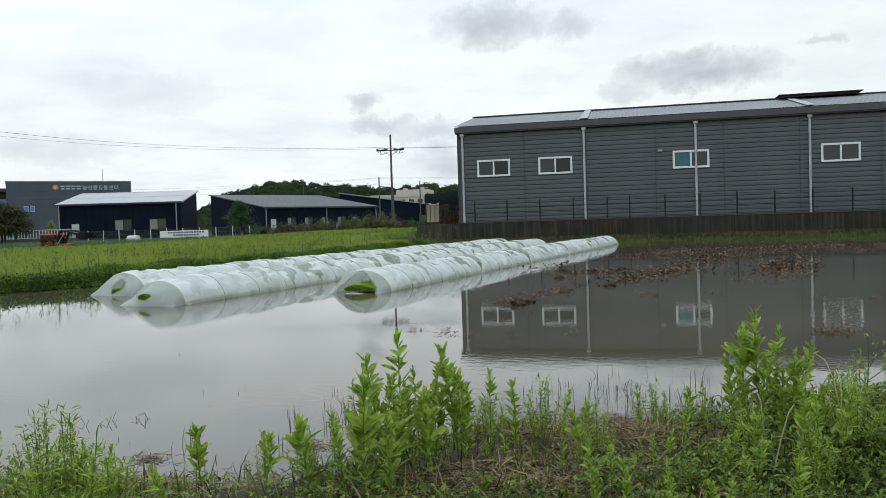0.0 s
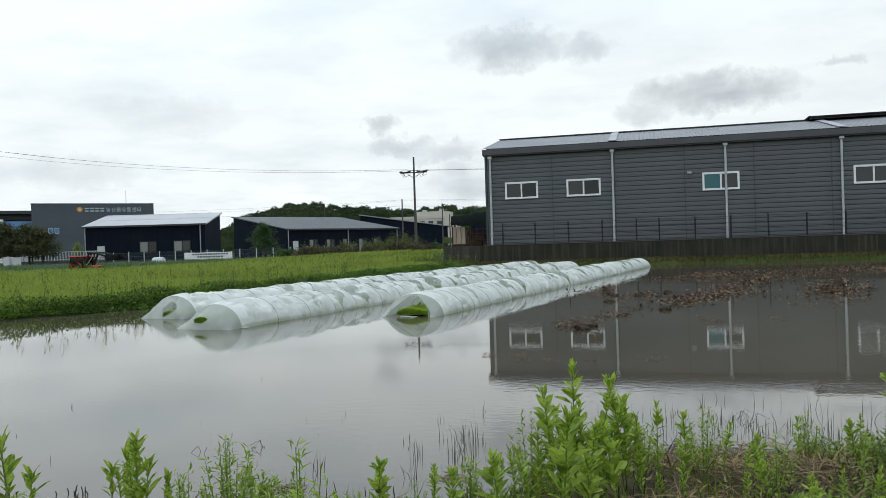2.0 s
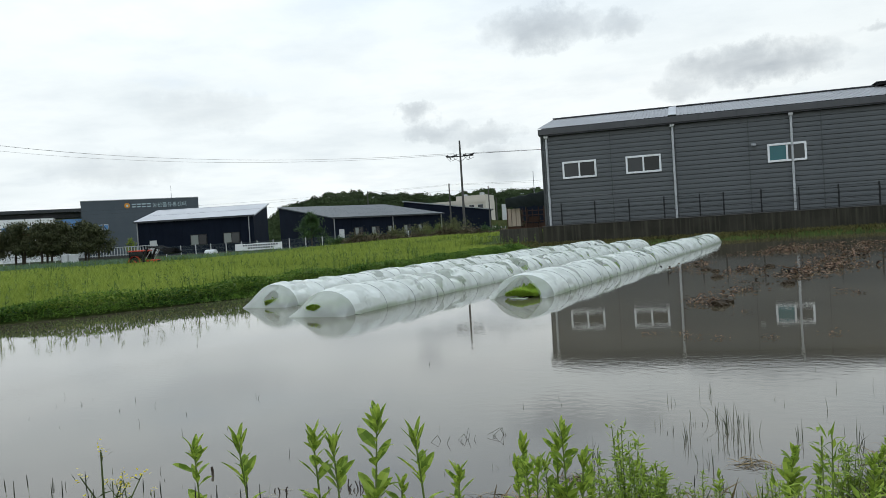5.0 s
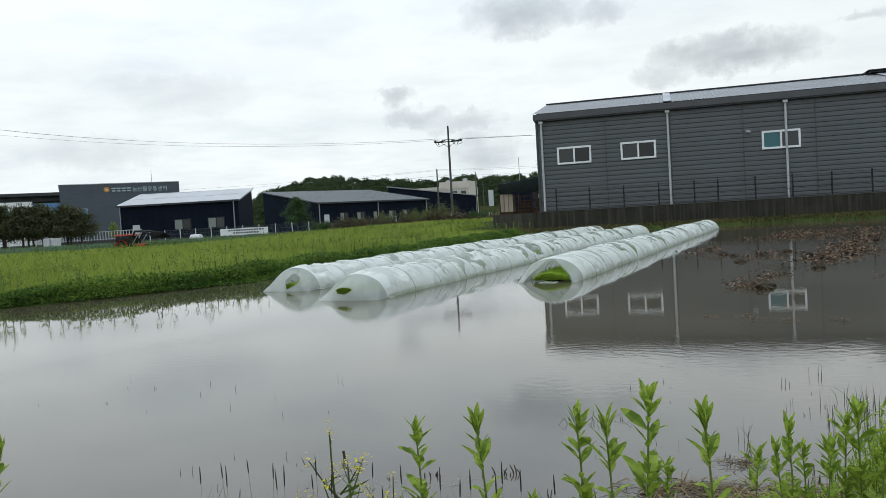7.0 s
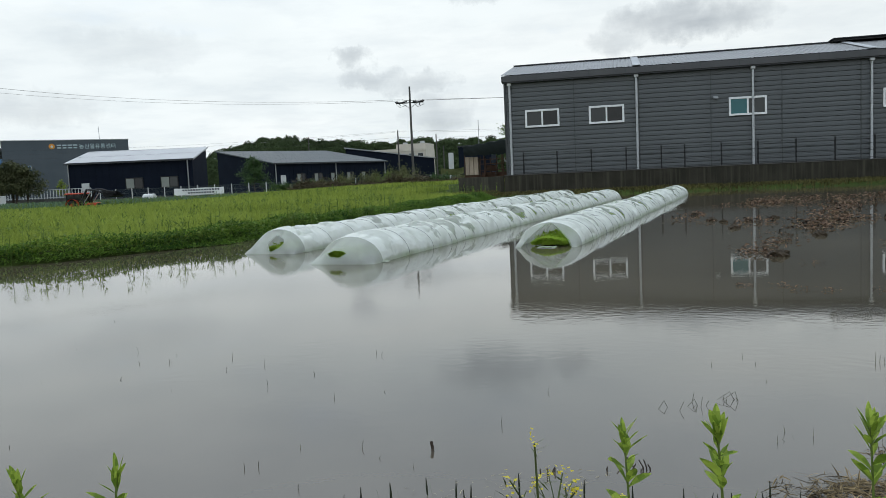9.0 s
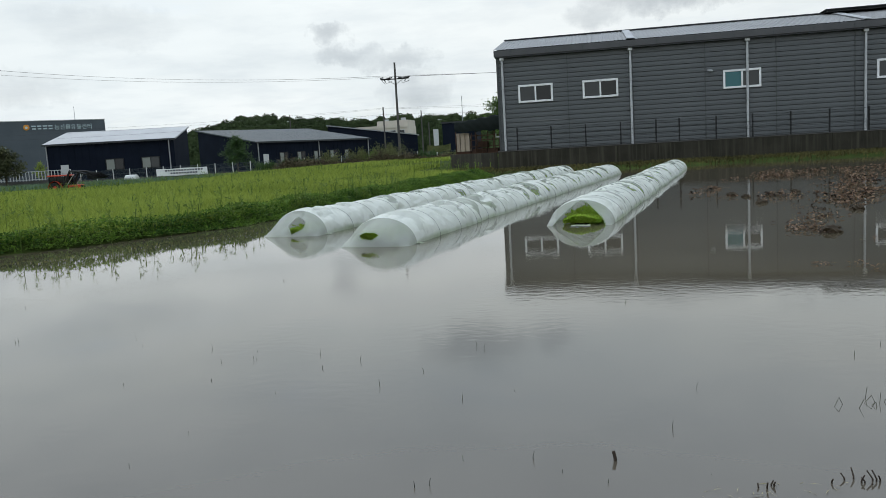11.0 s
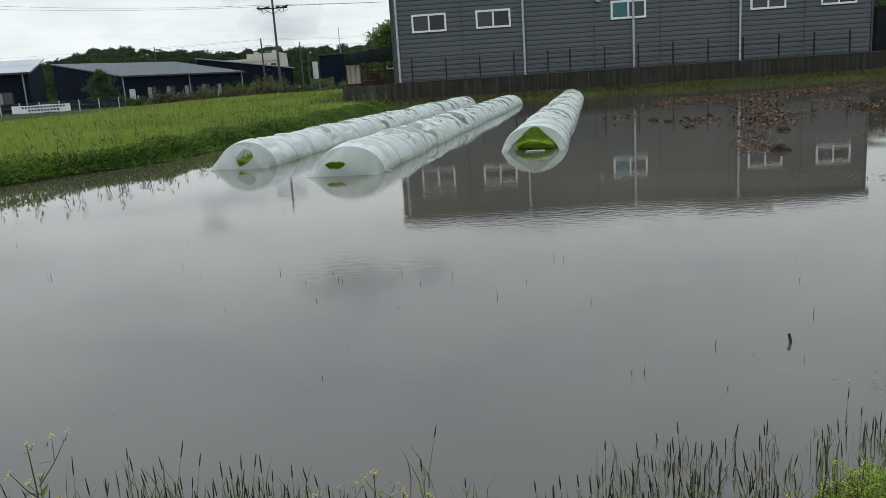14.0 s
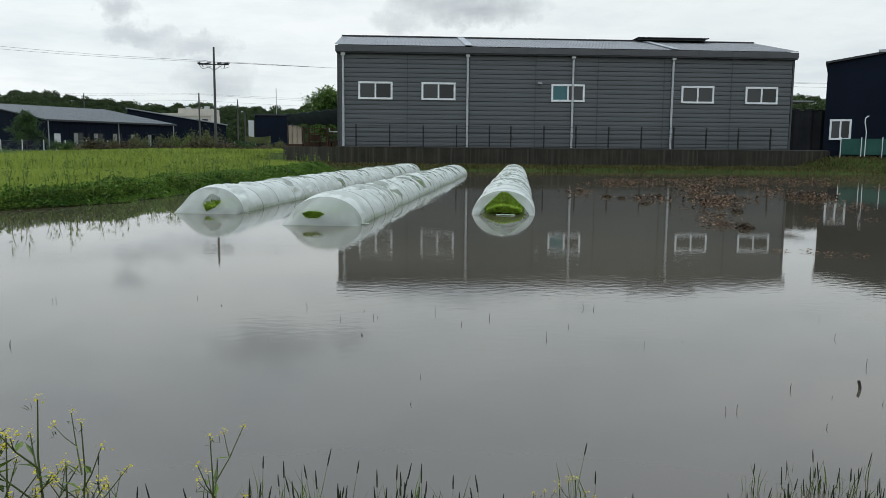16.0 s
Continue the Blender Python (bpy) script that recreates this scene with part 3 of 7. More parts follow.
def ground():
    xs = np.concatenate([[-2500, -1200, -700, -450, -300], np.arange(-220, -60, 10), np.arange(-60, -14, 2.5), np.arange(-14, 16, 0.25),
                         np.arange(16, 60, 2.5), [70, 90, 120, 180, 300, 600, 1200, 2500]])
    ys = np.concatenate([[-1500, -500, -200, -80, -30, -12, -6], np.arange(-3, 22, 0.25), np.arange(22, 60, 1.0), np.arange(60, 130, 5),
                         [140, 170, 220, 300, 450, 700, 1200, 2500]])
    X, Y = np.meshgrid(xs, ys, indexing="ij")
    Z = land(X, Y)
    verts = np.stack([X, Y, Z], -1).reshape(-1, 3)
    ny = len(ys)
    i, j = np.meshgrid(np.arange(len(xs) - 1), np.arange(ny - 1), indexing="ij")
    a = (i * ny + j).ravel()
    quads = np.stack([a, a + ny, a + ny + 1, a + 1], 1)
    me = bpy.data.meshes.new("ground")
    me.from_pydata(verts.tolist(), [], quads.tolist())
    me.polygons.foreach_set("use_smooth", np.ones(len(quads), dtype=bool))
    far = (Y[:-1, :-1].ravel() > 9) & ((X[:-1, :-1].ravel() < -2) | (Y[:-1, :-1].ravel() > 43)) | (Y[:-1, :-1].ravel() < -8)
    me.materials.append(SOIL)
    me.materials.append(FIELD)
    me.polygons.foreach_set("material_index", far.astype(np.int32))
    return tagged(new("ground", me), "muddy soil banks and grassy field round the flood", "ground", kind="structure")


ground()
bm = bmesh.new()
vs = [bm.verts.new(p) for p in ((-120, -1, 0), (140, -1, 0), (140, 51, 0), (-120, 51, 0))]
bm.faces.new(vs)
tagged(to_object("water", bm, WATER), "still brown flood water standing over the paddy", "water", kind="structure")


# ---------------------------------------------------------------- retaining wall and its fence
WALL_Y, WALL_TOP = 52.0, 1.42
wall = thing("retaining_wall", "dark stained concrete retaining wall with damp streaks", "wall", (0, WALL_Y, 0), kind="structure")
joints = [-3.0 + 2.6 * i for i in range(14)]
for x0, x1 in zip(joints, joints[1:]):
    part("panel", bm_box(x0 + 0.006, x1 - 0.006, 0, 0.3, -0.25, WALL_TOP - 0.06, bevel=0.008), CONCRETE, wall)
part("coping", bm_box(-3.0, joints[-1], -0.03, 0.33, WALL_TOP - 0.058, WALL_TOP, bevel=0.012), POLE, wall)
bm = bm_box(0, 6.5, 0, 0.3, -0.25, WALL_TOP - 0.06, bevel=0.01)
ret = part("return_panel", bm, CONCRETE, wall)
ret.matrix_basis = pose(-3.02, 0.02, 0, 0, 0, 127)
bm = bm_box(-2.9, 120, 0.335, 30, WALL_TOP - 0.4, WALL_TOP - 0.02)
tagged(to_object("yard", bm, CONCRETE), "concrete yard behind the retaining wall", "pavement", kind="structure").location = (0, WALL_Y, 0)

fence = thing("wall_fence", "dark steel posts with thin rails on the wall", "fence", (0, WALL_Y + 0.15, WALL_TOP))
POSTS = [-1.67, 0.57, 2.81, 5.05, 7.27, 8.72, 10.97, 13.16, 15.41, 17.67, 19.91, 22.19, 24.44, 26.71]
for x in POSTS:
    part("post", bm_box(x - 0.045, x + 0.045, -0.045, 0.045, 0, 1.46, bevel=0.008), STEEL, fence)
for z in (0.12, 0.55, 0.98, 1.38):
    part("rail", bm_tube([(POSTS[0], 0, z), (10, 0, z - 0.01), (POSTS[-1], 0, z)], 0.010), STEEL, fence)


# ---------------------------------------------------------------- grey warehouse
FY = 52.96
BX0, BX1 = -2.95, 28.5


def sliding_window(parent, x, z0, z1, w, y, left, right, name="window", frame_mat=None):
    """A white framed two-leaf sliding window with its panes."""
    f = bmesh.new()
    t = 0.13
    fm = frame_mat or WHITE
    box(f, x, x + w, y - 0.09, y + 0.05, z1 - t, z1, bevel=0.01)
    box(f, x, x + w, y - 0.12, y + 0.05, z0, z0 + t, bevel=0.01)
    box(f, x, x + t, y - 0.088, y + 0.05, z0 + t, z1 - t, bevel=0.01)
    box(f, x + w - t, x + w, y - 0.088, y + 0.05, z0 + t, z1 - t, bevel=0.01)
    win = part(name, f, fm, parent, "dark metal window frame" if frame_mat else "white vinyl sliding window frame")
    m = x + w / 2
    part("mullion", bm_box(m - 0.055, m + 0.055, y - 0.082, y + 0.03, z0 + t, z1 - t, bevel=0.008), fm, win)
    part("pane", bm_box(x + t, m - 0.055, y - 0.055, y + 0.02, z0 + t, z1 - t), left, win)
    part("pane", bm_box(m + 0.055, x + w - t, y - 0.07, y + 0.01, z0 + t, z1 - t), right, win)
    return win


def downpipe(parent, x, z0, z1, y, r=0.075):
    f = bmesh.new()
    tube(f, [(x, y - 0.13, z0), (x, y - 0.13, z1 - 0.2)], r, 10)
    p = part("downpipe", f, PIPE, parent, "pale grey rain downpipe")
    part("hopper", bm_box(x - 0.14, x + 0.14, y - 0.27, y - 0.03, z1 - 0.2, z1 + 0.06, bevel=0.02), OFFWHITE, p)
    for z in np.arange(z0 + 0.7, z1 - 0.5, 1.7):
        part("bracket", bm_box(x - 0.1, x + 0.1, y - 0.215, y - 0.02, z, z + 0.05), GALV, p)


def warehouse():
    w = thing("warehouse", "long grey metal clad warehouse with white windows", "building", (0, 0, 0))
    part("wall", bm_box(BX0, BX1, FY + 0.04, FY + 14, WALL_TOP - 0.3, 7.66), SEAM, w)
    windows = [(-1.55, GLASS_GREY, GLASS_DARK), (2.70, GLASS_GREY, GLASS_DARK), (11.55, GLASS_TEAL, GLASS_GREY), (20.59, GLASS_GREY, GLASS_GREY), (25.11, GLASS_GREY, GLASS_DARK)]
    for x, a, b in windows:
        sliding_window(w, x, 4.55, 5.73, 2.3, FY, a, b)
    seams = [BX0 + 0.12, 1.75, 5.95, 10.45, 14.75, 19.35, 24.1, BX1 - 0.12]
    pitch = 0.305
    z = WALL_TOP + 0.03
    meshes = {}
    while z < 7.55:
        for x0, x1 in zip(seams, seams[1:]):
            wd, ht = round(x1 - x0 - 0.07, 3), round(min(pitch - 0.028, 7.62 - z), 3)
            if (wd, ht) not in meshes:
                b = bmesh.new()
                # a lapped board: its lower edge stands proud
                pts = ((0, 0.03, 0), (0, -0.030, 0.012), (0, -0.030, ht * 0.55), (0, -0.010, ht), (0, 0.03, ht))
                a0 = [b.verts.new((0, p[1], p[2])) for p in pts]
                a1 = [b.verts.new((wd, p[1], p[2])) for p in pts]
                for k in range(4):
                    b.faces.new((a0[k], a1[k], a1[k + 1], a0[k + 1]))
                b.faces.new(a0)
                b.faces.new(a1[::-1])
                me = bpy.data.meshes.new("siding_board")
                b.to_mesh(me)
                b.free()
                me.materials.append(SIDING)
                meshes[(wd, ht)] = me
            o = new("siding_board", meshes[(wd, ht)])
            o.parent, o.location = w, (x0 + 0.035, FY, z)
        z += pitch
    for x in seams[1:-1]:
        part("seam_cover", bm_box(x - 0.034, x + 0.034, FY - 0.045, FY + 0.04, WALL_TOP, 7.6), SEAM, w)
    for x in (BX0, BX1 - 0.12):
        part("corner_trim", bm_box(x, x + 0.12, FY - 0.05, FY + 0.12, WALL_TOP, 7.62), SEAM, w)
    part("gutter", bm_box(BX0 - 0.1, BX1 + 0.1, FY - 0.36, FY + 0.05, 7.66, 8.06, bevel=0.02), FASCIA, w, "grey metal eave gutter")
    for x in np.arange(BX0 + 1.0, BX1, 2.35):
        part("gutter_clip", bm_box(x, x + 0.06, FY - 0.375, FY - 0.362, 7.70, 8.07), SEAM, w)
    # soffit kept dark so its colour also draws the shadow line under the gutter
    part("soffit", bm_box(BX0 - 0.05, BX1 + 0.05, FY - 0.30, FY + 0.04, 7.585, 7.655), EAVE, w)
    # pitched roof with standing ribs
    ridge_y, ridge_z, eave_z = FY + 7.0, 9.62, 8.10
    for nm, y0, z0, y1, z1 in (("roof", FY - 0.34, eave_z, ridge_y, ridge_z), ("roof", FY + 14.3, eave_z, ridge_y, ridge_z)):
        b = bmesh.new()
        n = int((BX1 - BX0 + 0.3) / 0.25)
        sgn = 1 if y1 > y0 else -1
        rows = []
        for i in range(n):
            x = BX0 - 0.15 + i * 0.25
            for dx, dz in ((0.0, 0.0), (0.16, 0.0), (0.185, 0.026), (0.225, 0.026)):
                rows.append((b.verts.new((x + dx, y0, z0 + dz)), b.verts.new((x + dx, y1, z1 + dz))))
        for r0, r1 in zip(rows, rows[1:]):
            b.faces.new((r0[0], r1[0], r1[1], r0[1]) if sgn > 0 else (r0[0], r0[1], r1[1], r1[0]))
        part(nm, b, ROOF, w, "ribbed pale grey metal roof sheets")
    b = bmesh.new()
    for x in (BX0 + 0.0, BX1 - 0.04):
        v = [b.verts.new(p) for p in ((x, FY + 0.1, 7.6), (x + 0.04, FY + 0.1, 7.6), (x + 0.04, FY + 13.9, 7.6), (x, FY + 13.9, 7.6),
                                      (x, FY + 0.1, 8.08), (x + 0.04, FY + 0.1, 8.08), (x + 0.04, FY + 13.9, 8.08), (x, FY + 13.9, 8.08), (x, ridge_y, 9.58), (x + 0.04, ridge_y, 9.58))]
        b.faces.new((v[0], v[4], v[8], v[7], v[3]))
        b.faces.new((v[1], v[2], v[6], v[9], v[5]))
        b.faces.new((v[4], v[5], v[9], v[8]))
        b.faces.new((v[8], v[9], v[6], v[7]))
    part("gable", b, SEAM, w)
    part("ridge_cap", bm_box(BX0 - 0.12, BX1 + 0.12, ridge_y - 0.22, ridge_y + 0.22, ridge_z + 0.02, ridge_z + 0.09, bevel=0.02), FASCIA, w)
    b = bmesh.new()
    box(b, 19.4, 24.5, ridge_y - 0.9, ridge_y + 0.9, ridge_z + 0.0, ridge_z + 0.12)
    box(b, 19.2, 24.7, ridge_y - 1.15, ridge_y + 1.15, ridge_z + 0.125, ridge_z + 0.19, bevel=0.02)
    part("ridge_vent", b, EAVE, w, "raised dark ridge ventilator")
    for x in (5.6, 19.75):
        b = bmesh.new()
        v = [b.verts.new(p) for p in ((x, FY - 0.35, eave_z + 0.06), (x + 0.5, FY - 0.35, eave_z + 0.06), (x + 0.5, ridge_y, ridge_z + 0.06), (x, ridge_y, ridge_z + 0.06))]
        f = b.faces.new(v)
        r = bmesh.ops.extrude_face_region(b, geom=[f])
        bmesh.ops.translate(b, vec=(0, 0, 0.03), verts=[g for g in r["geom"] if isinstance(g, bmesh.types.BMVert)])
        part("roof_flashing", b, ROOF_LIGHT, w, "pale flashing strip over the roof joint")
    for x, zt in ((-2.55, 7.62), (5.81, 7.62), (13.01, 7.62), (19.93, 7.62)):
        downpipe(w, x, WALL_TOP, zt, FY)
    b = bm_box(10.6, 10.88, FY - 0.12, FY - 0.03, 5.72, 5.86, bevel=0.01)
    box(b, 10.70, 10.90, FY - 0.30, FY - 0.12, 5.68, 5.78, bevel=0.02)
    part("wall_lamp", b, ROOF_LIGHT, w, "small pale wall lamp")
    part("loose_trim", bm_box(-0.9, 1.6, FY - 0.05, FY - 0.032, 3.28, 3.33), ROOF, w, "faint pale strip on the siding")
    return w


warehouse()


# ---------------------------------------------------------------- dark shed beside the warehouse, with its net and fence
def side_shed():
    s = thing("navy_shed", "dark navy metal shed with a low window", "building", (30.7, 52.6, 0), -30)
    L, D = 9.0, 10.0
    lo, hi = 7.35, 8.75
    part("wall", bm_box(0, L, 0, D, -0.1, lo), NAVY, s)
    b = bmesh.new()
    v = [b.verts.new(p) for p in ((0, 0, lo), (L, 0, lo), (L, 0, hi), (0, D, lo), (L, D, lo), (L, D, hi))]
    for q in ((0, 1, 2), (3, 5, 4), (0, 2, 5, 3), (1, 4, 5, 2)):
        b.faces.new([v[i] for i in q])
    part("upper_wall", b, NAVY, s)
    b = bmesh.new()
    v = [b.verts.new(p) for p in ((-0.15, -0.2, lo - 0.01), (L, -0.2, hi + 0.02), (L, D, hi + 0.02), (-0.15, D, lo - 0.01))]
    f = b.faces.new(v)
    r = bmesh.ops.extrude_face_region(b, geom=[f])
    bmesh.ops.translate(b, vec=(0, 0, 0.14), verts=[g for g in r["geom"] if isinstance(g, bmesh.types.BMVert)])
    part("roof", b, EAVE, s)
    for x in np.arange(0.5, L, 0.5):
        part("seam_cover", bm_box(x, x + 0.03, -0.025, 0, 0.0, 7.3), NAVY, s)
    sliding_window(s, 0.35, 2.15, 3.55, 1.35, -0.02, GLASS_GREY, GLASS_DARK)
    part("vent_hood", bm_box(3.0, 3.5, -0.3, 0.05, 7.95, 8.15, bevel=0.03), PIPE, s)
    return s


side_shed()
lamp = thing("yard_pipe", "white bent vent pipe beside the shed", "pipe", (32.6, 50.7, 0.1))
part("pole", bm_tube([(0, 0, 0), (0.02, 0, 2.6), (-0.12, 0, 3.2), (-0.1, 0, 3.5), (0.12, 0, 3.65)], 0.03, 8), WHITE, lamp)
gf = thing("green_net_fence", "green mesh fence on white steel posts", "fence", (31.3, 51.4, 1.0), -30)
for i in range(6):
    part("post", bm_tube([(i * 1.25, 0, -0.2), (i * 1.25, 0, 1.32)], 0.03, 8), WHITE, gf)
part("mesh", bm_box(0, 6.3, 0.04, 0.055, 0.15, 1.22), GREEN_NET, gf)
gap = thing("shade_net_screen", "black shade net hung between the buildings", "net", (28.62, 53.6, 1.3))
bm = bmesh.new()
cols = 14
grid = [[bm.verts.new((3.3 * i / cols, 0.12 * math.sin(i * 1.7) , z * (1 + 0.03 * math.sin(i * 1.1)))) for z in (0, 1.0, 2.0, 2.95)] for i in range(cols + 1)]
for a, b in zip(grid, grid[1:]):
    for k in range(3):
        bm.faces.new((a[k], b[k], b[k + 1], a[k + 1]))
part("net", bm, NET, gap)
part("top_bar", bm_tube([(0, 0, 2.97), (3.3, 0, 2.90)], 0.04), STEEL, gap)
part("sheet_roof", bm_box(-0.0, 2.0, 0.4, 4.0, 3.55, 3.62), PIPE, gap)


# ---------------------------------------------------------------- yard shelter behind the wall's end
sh = thing("yard_shelter", "black tarpaulin awning over stacked yard goods", "shelter", (-7.35, 60.5, 0.6))
bm = bmesh.new()
cols, folds = 36, 9
grid = []
for i in range(cols + 1):
    x = 4.7 * i / cols
    top = 3.20 + 0.60 * i / cols + 0.05 * math.sin(i * 0.9)
    low = 2.46 + 0.05 * math.sin(i * 0.8) + 0.04 * math.sin(i * 2.3)
    row = [bm.verts.new((x, -0.05 * math.sin(math.pi * k / folds) + 0.02 * math.sin(i * 1.3 + k * 1.1) + 0.012 * math.sin(i * 2.9 - k), low + (top - low) * k / folds)) for k in range(folds + 1)]
    row += [bm.verts.new((x, 1.2 * k, top + 0.04 * k + 0.03 * math.sin(i * 1.1 + k))) for k in range(1, 6)]
    grid.append(row)
for a, b in zip(grid, grid[1:]):
    for k in range(len(a) - 1):
        bm.faces.new((a[k], b[k], b[k + 1], a[k + 1])).smooth = True
part("awning", bm, TARP, sh, "sagging wrinkled black sheet")
for x in (0.05, 1.6, 3.1, 4.65):
    part("post", bm_tube([(x, 0.15, 0), (x, 0.15, 2.9 + 0.12 * x)], 0.045), RUST, sh)
crate = thing("beige_container", "pale beige ribbed panels stacked under the awning", "container", (-7.35, 60.9, 0.6))
part("base", bm_box(-0.05, 1.15, 0.02, 1.5, 0, 0.95, bevel=0.02), RUST, crate)
for x in (0.0, 0.37, 0.74):
    part("panel", bm_box(x, x + 0.33, 0, 0.10, 0.96, 2.38, bevel=0.02), PINKISH, crate)
part("body", bm_box(0.02, 1.05, 0.13, 1.3, 0.96, 2.25, bevel=0.03), BEIGE, crate)
rack = thing("rusty_rack", "rusty brown steel rack with stacked boards", "rack", (-6.15, 60.9, 0.6))
for x in (0, 0.42, 0.8, 1.3, 1.72, 2.2, 2.65, 3.1):
    part("upright", bm_box(x, x + 0.07, 0, 0.07, 0, 2.36 - 0.12 * math.sin(x * 3)), RUST, rack)
for z in (0.7, 1.25, 1.75, 2.1):
    part("beam", bm_box(-0.05, 3.2, -0.035, -0.003, z, z + 0.07), RUST, rack)
for x0, x1, z in ((0.1, 1.2, 0.85), (1.35, 2.1, 0.85), (0.5, 1.25, 1.4), (2.3, 3.1, 0.9)):
    part("board_stack", bm_box(x0, x1, 0.12, 1.2, z - 0.2, z + 0.28, bevel=0.02), RUST, rack)
part("pale_bar", bm_box(1.95, 3.15, -0.10, -0.04, 1.90, 1.98), WHITE, rack)
part("pale_bar", bm_box(1.95, 2.02, -0.10, -0.04, 1.985, 2.20), WHITE, rack)


# ---------------------------------------------------------------- film tunnels
def film_sheet(name, P, parent, material, u, v, skip=None, label=""):
    """A smooth sheet over a grid of points (rows, columns, 3) with UVs u (rows) and v (columns); skip: cells left open."""
    nr, nc = P.shape[:2]
    a = (np.arange(nr - 1)[:, None] * nc + np.arange(nc - 1)[None]).ravel()
    q = np.stack([a, a + 1, a + nc + 1, a + nc], 1)
    if skip is not None:
        q = q[~skip.ravel()]
    me = bpy.data.meshes.new(name)
    me.from_pydata(P.reshape(-1, 3).tolist(), [], q.tolist())
    me.materials.append(material)
    me.polygons.foreach_set("use_smooth", np.ones(len(q), dtype=bool))
    uv = np.stack(np.broadcast_arrays(u[:, None], v[None]), -1).reshape(-1, 2)
    me.uv_layers.new().data.foreach_set("uv", uv[q.ravel()].astype(np.float32).ravel())
    o = new(name, me)
    o.parent = parent
    return tagged(o, label)


def tunnel(name, x, y, length, slope, half, height, seed, hole, wide_open, tall, bay=1.22):
    rng = np.random.default_rng(seed)
    t = thing("row_tunnel", name, "crop tunnel", (x, y, 0), -math.degrees(math.atan(slope)), group="film tunnels in the flooded field")
    nb = int(length / bay)
    sub, around = 24, 72
    first = 0.46
    ang = np.linspace(0, math.pi, around + 1)
    ca, sa = np.cos(ang)[None], np.maximum(np.sin(ang), 0)[None]
    hoop_y = np.array([first + i * (length - 2 * first) / nb for i in range(nb + 1)]) + rng.uniform(-0.10, 0.10, nb + 1) * (np.arange(nb + 1) > 0)
    hw = half * (1 + rng.uniform(-0.03, 0.03, nb + 1))
    hh = height * (0.955 + rng.uniform(-0.05, 0.04, nb + 1))
    shift = rng.uniform(-0.04, 0.04, nb + 1)
    slant = rng.uniform(-0.08, 0.08, nb + 1)
    V = np.zeros((nb * sub + 1, around + 1, 3))
    for b in range(nb):
        f = (np.arange(sub + 1) / sub)[:, None]
        ease = np.minimum(1, 6 * f) * np.minimum(1, 6 * (1 - f))
        # taut over the hoop in mid bay, drawn in hard at the tie on either side
        out = rng.uniform(0.04, 0.11) * (1 - np.abs(2 * f - 1) ** rng.uniform(1.3, 2.4)) * (0.55 + 0.45 * sa)
        # slack pockets that fall in beside a tie, near the crown
        for _ in range(rng.integers(1, 5)):
            a0, f0 = rng.normal(1.9, 0.55), rng.uniform(0.08, 0.60)
            d = np.abs(f - f0 - rng.uniform(-0.15, 0.15) * (ang - a0)) / rng.uniform(0.16, 0.34) + np.abs(ang - a0) / rng.uniform(0.3, 0.8)
            out = out - rng.uniform(0.15, 0.36) * np.maximum(0, 1 - d) * ease
        # narrow pleats fanning from the tie
        for _ in range(rng.integers(6, 13)):
            a0, far_side, run = rng.uniform(0.15, 2.95), rng.random() < 0.5, rng.uniform(0.25, 0.75)
            g = 1 - f if far_side else f
            d = np.abs(ang - a0 - rng.uniform(-0.7, 0.7) * g) / rng.uniform(0.055, 0.10)
            out = out + rng.choice([-1, 1]) * rng.uniform(0.03, 0.075) * np.maximum(0, 1 - d) * np.maximum(0, 1 - g / run) * np.minimum(1, 10 * g)
        # one or two long creases from hoop to hoop
        for _ in range(rng.integers(0, 3)):
            a0, k0 = rng.uniform(0.3, 2.8), rng.uniform(-0.9, 0.9)
            d = np.abs(ang - a0 - k0 * (f - 0.5)) / rng.uniform(0.06, 0.11)
            out = out - rng.uniform(0.05, 0.10) * np.maximum(0, 1 - d) * ease
        k = 1 + out * (0.3 + 0.7 * sa)
        w_, h_ = hw[b] * (1 - f) + hw[b + 1] * f, hh[b] * (1 - f) + hh[b + 1] * f
        hem = 0.018 * np.sin(17 * f + 3 * b) * np.exp(-(sa / 0.2) ** 2)
        rows = slice(b * sub, b * sub + sub + 1)
        V[rows, :, 0] = -w_ * ca * k * (1 + hem) + shift[b] * (1 - f) + shift[b + 1] * f
        V[rows, :, 1] = (hoop_y[b] + slant[b] * ca) * (1 - f) + (hoop_y[b + 1] + slant[b + 1] * ca) * f
        V[rows, :, 2] = h_ * sa ** 1.04 * k - 0.03 * (sa < 0.05)
    film_sheet("film", V, t, FILM, np.arange(nb * sub + 1) / sub + 0.0005 + seed * 40, ang / math.pi)
    # end sheets: near with a torn hole, far closed
    for end in (0, 1):
        row = V[0] if end == 0 else V[-1]
        nu, nv = 160, 84
        row = np.stack([np.interp(np.linspace(0, around, nu + 1), np.arange(around + 1), row[:, c]) for c in range(3)], 1)
        y_end = 0.0 if end == 0 else length
        bot = np.stack([row[:, 0] * 1.02, np.full(nu + 1, y_end), np.full(nu + 1, -0.02)], 1)
        w = (np.arange(nv + 1) / nv)[None, :, None]
        P = bot[:, None] * (1 - w) + row[:, None] * w
        i_ = (np.arange(nu + 1) / nu)[:, None]
        wrinkle = 0.03 * np.sin(9 * i_ + seed) + 0.014 * np.sin(31 * i_ + 4 * w[..., 0]) - 0.03
        P[..., 1] += wrinkle * np.sin(w[..., 0] * math.pi) * (1 if end == 0 else -1)
        skip = None
